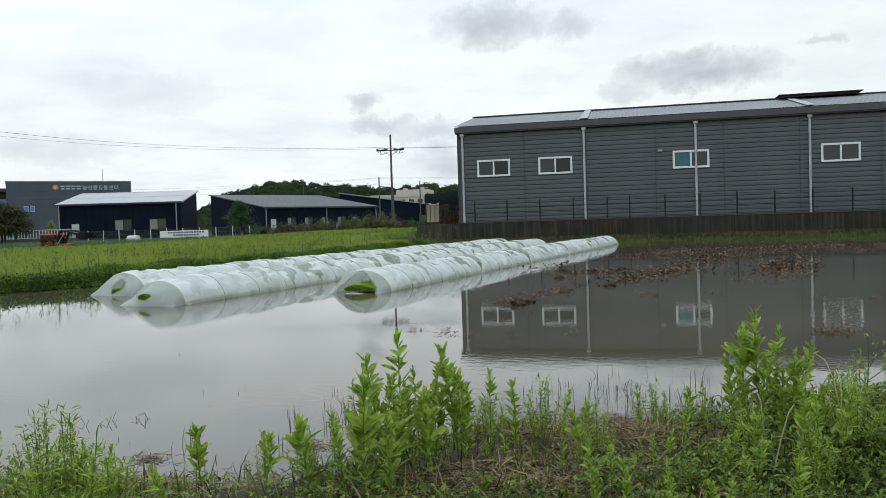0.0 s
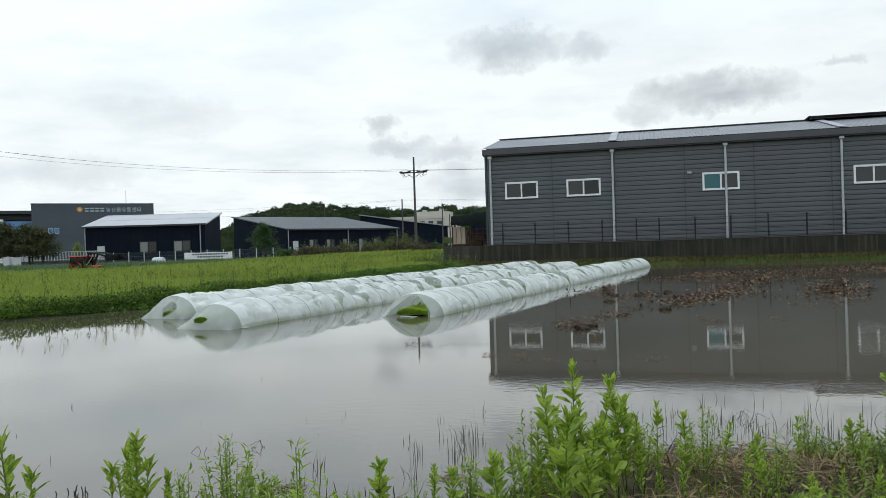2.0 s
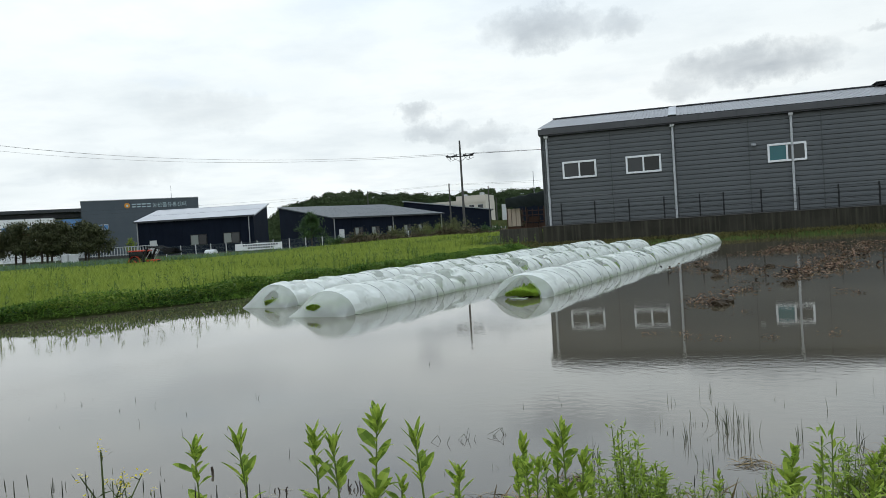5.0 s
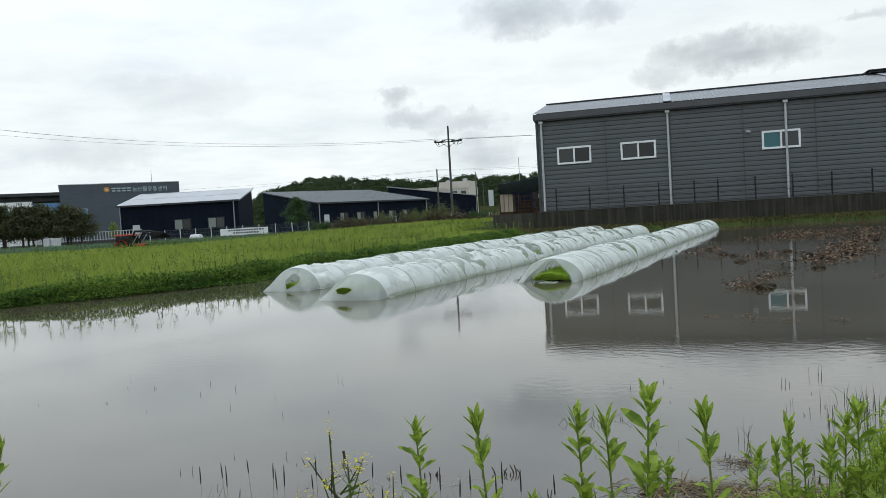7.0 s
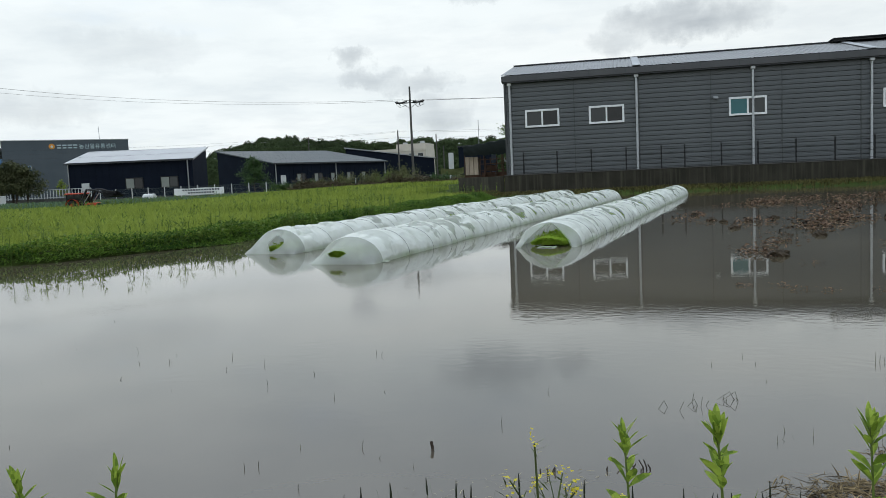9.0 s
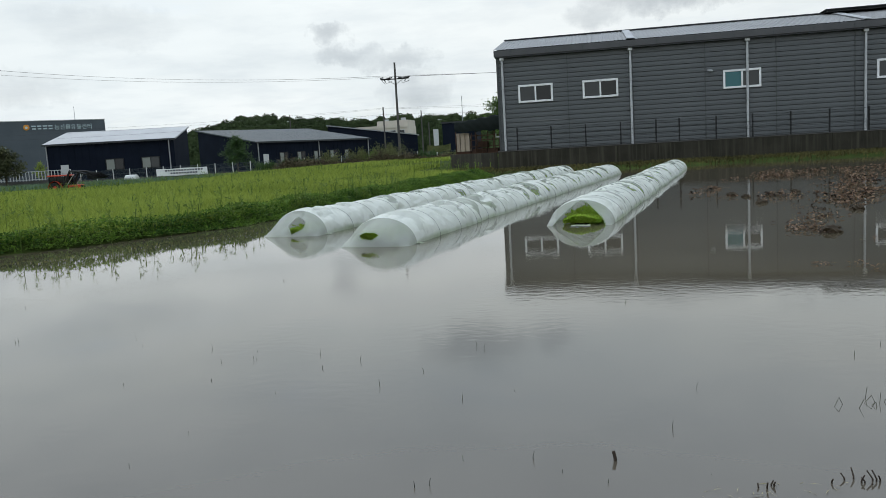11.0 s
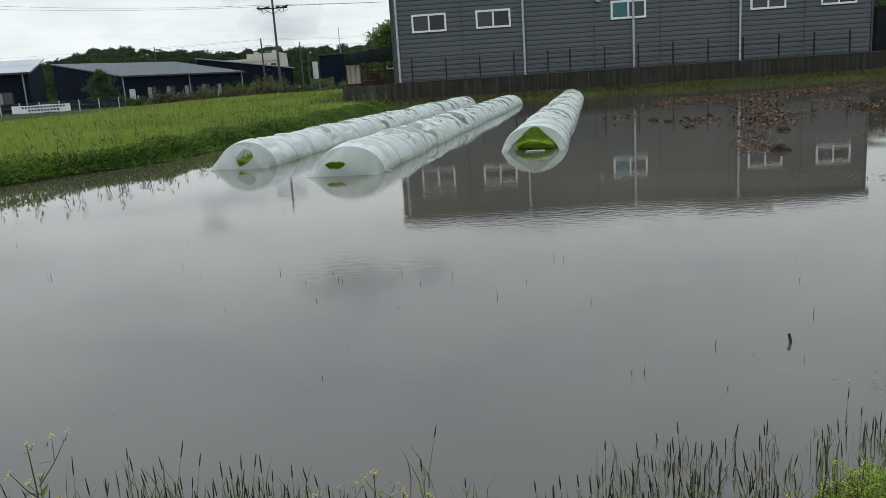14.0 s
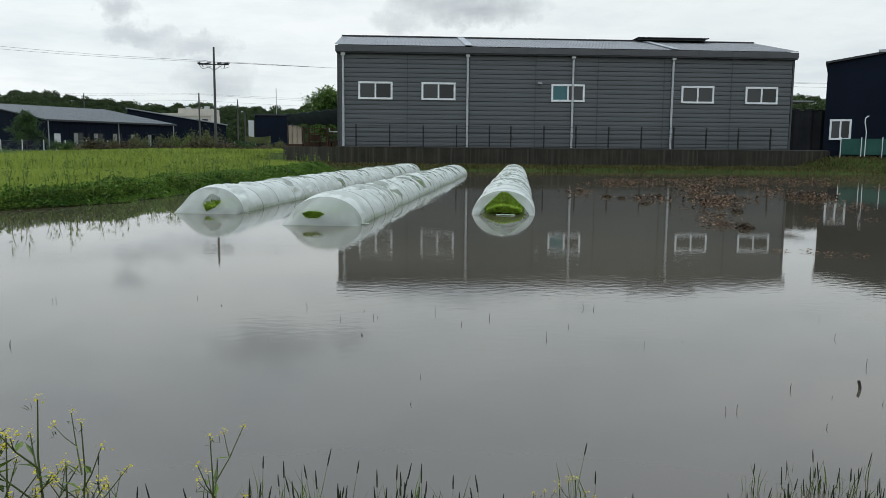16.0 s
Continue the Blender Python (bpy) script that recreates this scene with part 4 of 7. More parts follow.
        if end == 0:
            c = (P[:-1, :-1] + P[1:, 1:]) / 2
            dx, dz = (c[..., 0] - hole[0]) / hole[2], (c[..., 2] - hole[1]) / hole[3]
            lid = 0.62 if hole[4] else 1.0
            skip = np.where(dz > 0, dz / lid, -dz) < (1 - np.minimum(np.abs(dx), 1) ** hole[5]) * (1 + 0.12 * np.sin(5 * dx + seed))
        film_sheet("end_film", P, t, FILM_END, np.linspace(0.1, 0.9, nu + 1) + seed * 9, np.linspace(0.03, 0.30, nv + 1), skip, "torn end sheet" if end == 0 else "")
        if end == 0:
            # rolled lip of film round the tear
            pts = []
            for q in np.concatenate([np.linspace(-1, 1, 17), np.linspace(1, -1, 17)[1:-1]]):
                up = len(pts) >= 17
                z = hole[1] + hole[3] * (lid if up else -1) * (1 - min(abs(q), 1) ** hole[5]) * (1 + 0.12 * math.sin(5 * q + seed))
                xq = hole[0] + q * hole[2]
                ztop = 0.955 * height * math.sqrt(max(0.05, 1 - (xq / half) ** 2))
                pts.append((xq, first * max(z, 0.0) / ztop - 0.03 * math.sin(math.pi * max(z, 0.0) / ztop), max(z, -0.01)))
            part("torn_lip", bm_tube(pts[16:] + pts[:1] if wide_open else pts[:17], 0.0055, 6), FILM, t)
    # a loose scrap of film lying on the water at the foot of the end
    g = rng.normal(0, 1, (9, 7))
    lx, ly = np.linspace(-0.5, 0.5, 9)[:, None], np.linspace(-0.5, 0.5, 7)[None]
    sw, sd, sx, sy = (0.36, 0.20, 0.06, -0.02) if wide_open else (0.16, 0.10, half + 0.08, first * 0.9)
    scrap = np.stack(np.broadcast_arrays(sx + sw * lx, sy + sd * ly, 0.005 + 0.006 * np.abs(g) + 0.01 * (0.25 - lx * lx)), -1)
    film_sheet("film_scrap", scrap, t, FILM, np.linspace(0.0, 0.2, 9), np.full(7, 0.01))
    for k in [0] + [i * sub + sub // 2 for i in range(nb)] + [nb * sub]:
        part("hoop", bm_tube([V[k, q] * np.array([0.985, 1, 0.985]) for q in range(0, around + 1, 3)], 0.0085, 5), WHITE, t)
    # cords at the ties, their dark colour doubling as the crease shade
    for k in range(sub, nb * sub, sub):
        part("tie_cord", bm_tube([V[k, q] * np.array([1.002, 1, 1.002]) + np.array([0, 0, 0.002]) for q in range(0, around + 1, 3)], 0.0048, 5), CORD_CREASE, t)
    # the bed inside: bright seedlings on a low soil ridge
    bed = thing("seedling_bed", "bright green seedlings on a soil ridge under film", "plants", (x, y, 0), -math.degrees(math.atan(slope)), group="seedling beds under film")
    n = 7000
    wide = 0.33 if wide_open else 0.34
    cx = hole[0] + rng.uniform(-1, 1, n) * wide
    cy = (0.22 if wide_open else 0.34) + rng.exponential(0.35, n)
    roof = tall * np.maximum(0, 1 - ((cx - hole[0]) / (wide * 1.08)) ** 2) ** 0.28 * (1 + 0.12 * np.sin(11 * cx + seed))
    cz = np.maximum(0.02, roof * np.sqrt(rng.random(n)))
    d = np.stack([rng.normal(0, 0.7, n), rng.normal(-0.5, 0.5, n), rng.uniform(0.2, 1.0, n)], 1)
    soup("foliage", leaves(np.stack([cx, cy, cz], 1), d, rng.uniform(0.03, 0.06, n), rng.uniform(0.018, 0.032, n), rng), LETTUCE, bed)
    n = 9000
    c = np.stack([rng.uniform(-0.42, 0.42, n), rng.uniform(0.9, length - 0.6, n), rng.uniform(0.03, 0.13, n)], 1)
    d = np.stack([rng.normal(0, 0.7, n), rng.normal(0, 0.7, n), rng.uniform(0.2, 1.0, n)], 1)
    soup("row_foliage", leaves(c, d, rng.uniform(0.06, 0.11, n), rng.uniform(0.03, 0.06, n), rng), LETTUCE, bed, kind="stuff")
    rb = bmesh.new()
    tube(rb, [(0, 0.5, -0.24), (0, length * 0.5, -0.24), (0, length - 0.5, -0.24)], 0.29, 12)
    part("soil_ridge", rb, SOIL, bed)
    return t


# the hole in the near end: centre x, z, half width, half height, flat upper edge, roundness
SLOPE = 0.157
tunnel("white film tunnel beside the grass bank, torn end", -2.62, 13.75, 28.5, SLOPE, 0.60, 0.495, 3, (0.10, 0.20, 0.18, 0.145, False, 2.2), 0, 0.115)
tunnel("long white film tunnel with a slit end", -0.28, 11.5, 28.0, SLOPE, 0.62, 0.49, 5, (-0.10, 0.175, 0.20, 0.072, True, 2.2), 0, 0.19, 1.12)
tunnel("white film tunnel with an open end full of seedlings", 3.03, 13.72, 28.9, SLOPE, 0.615, 0.48, 8, (0.03, 0.0, 0.49, 0.385, False, 2.2), 1, 0.145, 0.95)


# ---------------------------------------------------------------- far sheds and halls
def lean_shed(name, label, at, turn, length, depth, z0, front, back, walls, roof, doors, windows, pipes, category="building"):
    """A shed with a single-pitch roof: the front wall runs along local x, the roof rises to the back."""
    s = thing(name, label, category, (*at, 0), turn)
    b = bmesh.new()
    v = [b.verts.new(p) for p in ((0, 0, z0), (length, 0, z0), (length, depth, z0), (0, depth, z0), (0, 0, front), (length, 0, front), (length, depth, back), (0, depth, back))]
    for q in ((0, 1, 5, 4), (1, 2, 6, 5), (2, 3, 7, 6), (3, 0, 4, 7), (4, 5, 6, 7), (3, 2, 1, 0)):
        b.faces.new([v[i] for i in q])
    part("wall", b, walls, s)
    b = bmesh.new()
    k = (back - front) / depth
    o = 0.3
    v = [b.verts.new(p) for p in ((-o, -o, front + 0.02 - o * k), (length + o, -o, front + 0.02 - o * k), (length + o, depth + o, back + 0.02 + o * k), (-o, depth + o, back + 0.02 + o * k))]
    f = b.faces.new(v)
    r = bmesh.ops.extrude_face_region(b, geom=[f])
    bmesh.ops.translate(b, vec=(0, 0, 0.2), verts=[g for g in r["geom"] if isinstance(g, bmesh.types.BMVert)])
    rf = part("roof", b, roof, s)
    for x in np.arange(0.5, length, 1.0):
        b = bmesh.new()
        tube(b, [(x, -o, front + 0.23 - o * k), (x, depth + o, back + 0.23 + o * k)], 0.008, 4)
        part("roof_rib", b, roof, rf)
    part("eave_gutter", bm_box(-o, length + o, -o - 0.18, -o - 0.002, front - 0.12, front + 0.14), EAVE, s)
    for x in np.arange(1.0, length - 0.2, 1.0):
        part("seam_cover", bm_box(x, x + 0.04, -0.035, 0, z0 + 0.1, front - 0.05), walls, s)
    for x in pipes:
        part("downpipe", bm_tube([(x, -0.12, z0), (x, -0.12, front - 0.1)], 0.09, 8), GALV, s)
    for x, w, h in doors:
        d = part("door", bm_box(x, x + w, -0.07, 0.02, z0, z0 + h, bevel=0.02), OFFWHITE, s, "pale metal door")
        part("door_handle", bm_box(x + w - 0.16, x + w - 0.08, -0.12, -0.07, z0 + 1.0, z0 + 1.15), STEEL, d)
    for x, w, z, h, a, c in windows:
        sliding_window(s, x, z, z + h, w, -0.02, a, c, frame_mat=STEEL)
    return s


lean_shed("navy_barn", "navy metal shed with a pale single-pitch roof", (-74.7, 101.3), 17.4, 18.1, 10.3, 0.45, 5.95, 7.95, NAVY, ROOF_LIGHT,
          [(1.9, 1.1, 2.6)], [(8.2, 2.6, 1.9, 1.7, CURTAIN, GLASS_DARK), (13.3, 2.6, 1.9, 1.7, CURTAIN, GLASS_GREY)], (0.15, 17.4))
lean_shed("navy_hall", "long navy metal hall with a grey roof", (-54.4, 129.0), 57.7, 26.0, 19.3, 0.45, 5.3, 8.3, NAVY, ROOF_DARK,
          [(1.2, 1.1, 2.8)], [(x, 1.9, 1.5, 2.0, CURTAIN, GLASS_DARK) for x in (4.6, 8.4, 12.2, 16.0, 19.6)], (0.2, 13.5, 25.7))
lean_shed("navy_workshop", "dark navy workshop with a pale roof", (-35.3, 172.0), 107.0, 24.0, 19.6, 0.45, 6.0, 8.95, NAVY, ROOF_LIGHT, [], [], ())


def sign_hall():
    h = thing("distribution_hall", "tall slate grey clad hall with a lit-letter sign", "building", (-172.4, 200.0, 0), 41.4)
    part("wall", bm_box(0, 35.2, 0, 24, 0.4, 18.2), SLATE, h)
    part("parapet", bm_box(-0.15, 35.35, -0.15, 24.15, 18.2, 18.42), PIPE, h)
    for x in np.arange(2.0, 35, 2.0):
        part("panel_joint", bm_box(x, x + 0.06, -0.04, 0, 0.6, 18.2), SLATE, h)
    part("mast", bm_tube([(27.5, 6, 18.5), (27.5, 6, 22.8)], 0.10, 6, 0.05), GALV, h)
    for x in (4.5, 6.2):
        wd = part("window", bm_box(x, x + 1.3, -0.06, 0.02, 9.0, 10.8), PIPE, h)
        part("pane", bm_box(x + 0.12, x + 1.18, -0.09, -0.062, 9.15, 10.65), GLASS_BLUE, wd)
    sg = thing("hall_sign", "orange emblem and pale sign letters on the hall", "sign", (-172.4, 200.0, 0), 41.4)
    b = bmesh.new()
    bmesh.ops.create_cone(b, cap_ends=True, segments=20, radius1=0.85, radius2=0.78, depth=0.14, matrix=Matrix.Translation((13.4, -0.08, 16.4)) @ Matrix.Rotation(math.pi / 2, 4, "X"))
    part("emblem", b, ORANGE, sg, "round orange emblem")
    b = bmesh.new()
    bmesh.ops.create_cone(b, cap_ends=True, segments=16, radius1=0.36, radius2=0.36, depth=0.06, matrix=Matrix.Translation((13.4, -0.19, 16.35)) @ Matrix.Rotation(math.pi / 2, 4, "X"))
    part("emblem_core", b, PALE_SIGN, sg)
    for i in range(4):
        x = 14.8 + i * 1.5
        b = bm_box(x, x + 1.15, -0.14, -0.01, 16.55, 16.9)
        box(b, x + 0.1, x + 1.1, -0.13, -0.008, 15.75, 16.1)
        part("sign_block", b, PALE_SIGN, sg)
    cu = bpy.data.curves.new("sign_letters", "FONT")
    cu.body, cu.size, cu.extrude, cu.space_character = "농산물유통센터", 1.62, 0.05, 1.04
    cu.materials.append(PALE_SIGN)
    tx = new("sign_letters", cu)
    tx.parent = sg
    tx.matrix_basis = pose(20.9, -0.08, 15.7, 90, 0, 0)
    return h


sign_hall()
o = thing("white_office", "white office wing with blue windows and dark canopy", "building", (-192.4, 182.4, 0), 41.4)
part("wall", bm_box(-14, 19, 1.0, 16, 0.4, 13.6), WHITE, o)
part("canopy", bm_box(-15, 27.0, 0.4, 17, 15.2, 16.2, bevel=0.05), EAVE, o, "dark flat canopy roof")
part("upper_wall", bm_box(-14, 27, 3.2, 16, 13.6, 15.2), EAVE, o)
part("link_wall", bm_box(19.1, 27.5, 1.6, 12, 0.4, 9.4), OFFWHITE, o)
part("glazed_link", bm_box(19.1, 27.5, 1.4, 12, 9.41, 13.0), GLASS_BLUE, o, "blue glazed link")
for i in range(9):
    x = -12.5 + i * 3.4
    for z in (4.6, 9.0):
        wd = part("window", bm_box(x, x + 1.4, 0.93, 1.02, z, z + 2.2), PIPE, o)
        part("pane", bm_box(x + 0.1, x + 1.3, 0.90, 0.928, z + 0.1, z + 2.1), GLASS_BLUE, wd)

o = thing("beige_block", "beige flat-roofed block with roof tanks", "building", (-84, 280, 0), 0)
part("wall", bm_box(0, 21, 0, 14, 0.4, 12.6), CREAM, o)
part("upper_floor", bm_box(9.5, 21, 1, 13, 12.6, 14.6), CREAM, o)
part("parapet", bm_box(-0.2, 21.2, -0.2, 0.0, 11.9, 12.9), CREAM, o)
for i in range(6):
    x = 1.4 + i * 3.3
    for z in (6.2, 9.4):
        wd = part("window", bm_box(x, x + 2.1, -0.27, -0.205, z, z + 1.7), PIPE, o)
        part("pane", bm_box(x + 0.12, x + 1.98, -0.30, -0.272, z + 0.12, z + 1.58), GLASS_GREY, wd)
for x, h in ((12.0, 0.7), (18.5, 1.0)):
    part("roof_tank", bm_tube([(x, 5, 14.5), (x, 5, 14.6 + h)], 0.9, 10), PIPE, o)

o = thing("dark_store", "small dark windowless store by the road", "building", (-25.4, 150, 0), 0)
part("wall", bm_box(0, 6.4, 0, 8, 0.4, 7.3), NAVY, o)
part("roof", bm_box(-0.2, 6.6, -0.2, 8.2, 7.3, 7.55), EAVE, o)
part("roof_mast", bm_tube([(3.6, 3, 7.5), (3.6, 3, 12.5)], 0.06, 6), GALV, o)
o = thing("notice_board", "tall pale notice board on a post", "sign", (-20.9, 121, 0.45))
part("post", bm_tube([(0, 0, 0), (0, 0, 2.5)], 0.06), GALV, o)
part("board", bm_box(-0.4, 0.4, -0.06, 0.06, 2.4, 4.9, bevel=0.02), OFFWHITE, o)
for i in range(3):
    part("text_bar", bm_box(-0.22, 0.22, -0.075, -0.062, 3.2 + i * 0.5, 3.27 + i * 0.5), PALE_SIGN, o)


# ---------------------------------------------------------------- roadside fence with its banner
rf = thing("roadside_fence", "white posted mesh fence on a low kerb wall", "fence", (-96, 96.5, 0.36))
bm = bmesh.new()
for i in range(1, 20):
    box(bm, i * 0.125 - 0.006, i * 0.125 + 0.006, -0.006, 0.006, 0.42, 1.52)
for z in (0.45, 0.95, 1.48):
    box(bm, 0.0, 2.5, -0.014, 0.014, z, z + 0.03)
panel_mesh = bpy.data.meshes.new("mesh_panel")
bm.to_mesh(panel_mesh)
bm.free()
panel_mesh.materials.append(MESH_WIRE)
bm = bm_box(-0.05, 0.05, -0.05, 0.05, 0, 1.62, bevel=0.01)
post_mesh = bpy.data.meshes.new("post")
bm.to_mesh(post_mesh)
bm.free()
post_mesh.materials.append(OFFWHITE)
for i in range(33):
    a = new("mesh_panel", panel_mesh)
    a.parent, a.location = rf, (i * 2.5, 0, 0)
    a = new("post", post_mesh)
    a.parent, a.location = rf, (i * 2.5, -0.07, 0)
part("kerb_wall", bm_box(0, 82.5, -0.02, 0.16, -0.2, 0.38), POLE, rf)
wr = thing("white_railing", "white picket railing on a grey plinth", "fence", (-82.0, 95.2, 0.2))
part("plinth", bm_box(0, 15.5, -0.1, 0.1, -0.1, 0.85, bevel=0.02), POLE, wr)
for i in range(32):
    part("picket", bm_box(i * 0.5 - 0.04, i * 0.5 + 0.04, -0.03, 0.03, 0.85, 2.15), OFFWHITE, wr)
for z in (0.95, 2.05):
    part("rail", bm_box(-0.05, 15.55, -0.05, -0.031, z, z + 0.09), OFFWHITE, wr)
bn = thing("banner", "white cloth banner with dark printed lines", "banner", (-54.5, 96.36, 0.22))
bm = bmesh.new()
cols = [[bm.verts.new((7.4 * i / 24, -0.05 + 0.03 * math.sin(i * 1.1), 0.45 + j * 0.95 + 0.03 * math.sin(i * 0.5 + j))) for j in (0, 1)] for i in range(25)]
for a, b in zip(cols, cols[1:]):
    bm.faces.new((a[0], b[0], b[1], a[1]))
part("cloth", bm, WHITE, bn)
for z, x0, n in ((1.05, 1.3, 14), (0.68, 2.1, 10)):
    for i in range(n):
        part("text_bar", bm_box(x0 + i * 0.4, x0 + 0.27 + i * 0.4, -0.12, -0.10, z, z + 0.2), INK, bn)
yb = thing("small_banner", "small faded yellowish banner on the roadside", "banner", (-16.8, 94.6, 0.6))
bm = bmesh.new()
cols = [[bm.verts.new((2.9 * i / 8, 0.02 * i % 0.05, 1.15 + j * 0.75 + 0.012 * (i - 4) ** 2)) for j in (0, 1)] for i in range(9)]
for a, b in zip(cols, cols[1:]):
    bm.faces.new((a[0], b[0], b[1], a[1]))
part("cloth", bm, DRY_LEAF, yb)
for x in (0, 2.9):
    part("stake", bm_tube([(x, 0.05, 0), (x, 0.05, 1.9)], 0.03), RUST, yb)
bl = thing("wrapped_bale", "white wrapped round bale beside the fence", "bale", (-52.95, 88.0, 0.05))
bm = bmesh.new()
bmesh.ops.create_cone(bm, cap_ends=True, segments=20, radius1=0.55, radius2=0.55, depth=1.5, matrix=Matrix.Translation((0, 0, 0.55)) @ Matrix.Rotation(math.pi / 2, 4, "Y"))
bmesh.ops.bevel(bm, geom=[e for e in bm.edges if len(e.link_faces) == 2 and e.calc_face_angle() > 1.2], offset=0.08, segments=2, affect="EDGES")
part("wrap", bm, OFFWHITE, bl)
for i, x in enumerate((-73.55, -72.55)):
    bx = thing("white_tank_box", "white upright plastic box near the trees", "box", (x + 1.5, 83.5 + i * 0.3, 0.0), group="white boxes by the trees")
    part("body", bm_box(-0.43, 0.43, -0.4, 0.4, -0.3, 1.66 - i * 0.05, bevel=0.05), OFFWHITE, bx)
    part("lid", bm_box(-0.45, 0.45, -0.42, 0.42, 1.66 - i * 0.05, 1.72 - i * 0.05, bevel=0.02), WHITE, bx)


# ---------------------------------------------------------------- utility poles and wires
def utility_pole(x, y, z0, top, r, arm=1.75, arm_z=None):
    p = thing("utility_pole", "grey concrete utility pole with dark crossarm" if arm else "thin grey roadside pole", "pole", (x, y, z0), group="roadside poles")
    part("shaft", bm_tube([(0, 0, -0.3), (0, 0, (top - z0) * 0.5), (0, 0, top - z0)], r, 10, r * 0.62), POLE, p)
    if arm:
        z = (arm_z or top - 1.4) - z0
        a = part("crossarm", bm_box(-arm, arm, -0.16, -0.06, z - 0.06, z + 0.06), STEEL, p)
        for u in (-arm + 0.1, -0.75, 0.75, arm - 0.1):
            part("insulator", bm_tube([(u, -0.11, z + 0.06), (u, -0.11, z + 0.14), (u, -0.11, z + 0.32)], 0.075, 8, 0.04), POLE, a)
        part("brace", bm_tube([(-1.0, -0.11, z - 0.05), (0, -0.16, z - 0.7)], 0.03), STEEL, p)
        part("brace", bm_tube([(1.0, -0.11, z - 0.05), (0, -0.16, z - 0.7)], 0.03), STEEL, p)
        for u0, u1 in ((-arm - 0.1, -0.35), (0.45, arm + 0.1)):
            part("cable_bundle", bm_tube([(u0, -0.2, z + 0.14), (u0 * 0.6 + u1 * 0.4, -0.24, z + 0.02), (u1, -0.2, z + 0.18)], 0.10, 7, 0.08), WIRE, p)
            part("jumper", bm_tube([(u0, -0.2, z + 0.1), (u0 * 0.6 + u1 * 0.4, -0.26, z - 0.55), (u1, -0.2, z - 0.25)], 0.025, 5), WIRE, p)
        for s in (-1, 1):
            part("cutout", bm_tube([(s * 1.2, -0.2, z - 0.35), (s * 1.35, -0.24, z - 0.02)], 0.06), STEEL, p)
    return p


utility_pole(-20.45, 95.2, 0.45, 12.95, 0.18, arm_z=10.95)
utility_pole(-22.9, 97.6, 0.45, 7.8, 0.13, arm=0)
utility_pole(-21.2, 98.2, 0.45, 6.0, 0.12, arm=0)
utility_pole(-20.9, 111, 0.45, 7.85, 0.12, arm=0)
utility_pole(-20.3, 113, 0.45, 6.2, 0.12, arm=0)
utility_pole(-62.0, 164.7, 0.45, 11.9, 0.16, arm=0)
utility_pole(-104.0, 84.0, 0.45, 22.0, 0.22, arm_z=20.5)


def wire(a, b, sag, r=0.013):
    path = [Vector(a).lerp(Vector(b), t) - Vector((0, 0, sag * 4 * t * (1 - t))) for t in [i / 20 for i in range(21)]]
    w = to_object("overhead_wire", bm_tube(path, r, 5), WIRE)
    return tagged(w, "thin black overhead power wire", "wire", "overhead wires")


for dz, u in ((0.55, -1.65), (0.42, -0.75), (-0.30, 1.65)):
    wire((-20.45 + u, 95.1, 11.27 + 0.25 * dz), (-104 + u, 84.0 - u, 20.8 + dz * 2.0), 2.3)
    wire((-20.45 + u, 95.1, 11.27), (60 + u * 0.2, 95.4 + u * 0.5, 9.5 + 0.5 * dz), 0.4)
for z in (7.6, 8.3, 6.9):
    wire((-22.9, 97.6, min(z, 7.7)), (30, 118, z + 0.2), 0.5, 0.008)
    wire((-22.9, 97.6, min(z, 7.7)), (-100, 108, z + 1.0), 0.6, 0.008)


# ---------------------------------------------------------------- tractor with a front loader
def wheel(parent, x, y, r, w):
    b = bmesh.new()
    prof = ((r * 0.62, -w / 2), (r * 0.94, -w / 2), (r, -w * 0.32), (r, w * 0.32), (r * 0.94, w / 2), (r * 0.62, w / 2))
    rings = [[b.verts.new((x + rr * math.cos(a), y + yy, r + rr * math.sin(a))) for a in (k * math.tau / 24 for k in range(24))] for rr, yy in prof]
    for r0, r1 in zip(rings, rings[1:]):
        for k in range(24):
            b.faces.new((r0[k], r0[(k + 1) % 24], r1[(k + 1) % 24], r1[k]))
    for k in range(24):
        a0, a1 = k * math.tau / 24, (k + 0.4) * math.tau / 24
        for s in (-1, 1):
            q = [(r * 0.99 * math.cos(a), s * w * f, r * 0.99 * math.sin(a)) for a, f in ((a0, 0.0), (a1, 0.0), (a1 + 0.15, 0.48), (a0 + 0.15, 0.48))]
            q2 = [(p[0] * 1.05, p[1], p[2] * 1.05) for p in q]
            vs = [b.verts.new((x + p[0], y + p[1], r + p[2])) for p in q + q2]
            for f in ((4, 5, 6, 7), (0, 1, 5, 4), (1, 2, 6, 5), (2, 3, 7, 6), (3, 0, 4, 7)):
                b.faces.new([vs[i] for i in f])
    wh = part("wheel", b, RUBBER, parent)
    b = bmesh.new()
    bmesh.ops.create_cone(b, cap_ends=True, segments=20, radius1=r * 0.6, radius2=r * 0.6, depth=w * 0.5, matrix=Matrix.Translation((x, y, r)) @ Matrix.Rotation(math.pi / 2, 4, "X"))
    part("rim", b, RED, wh)


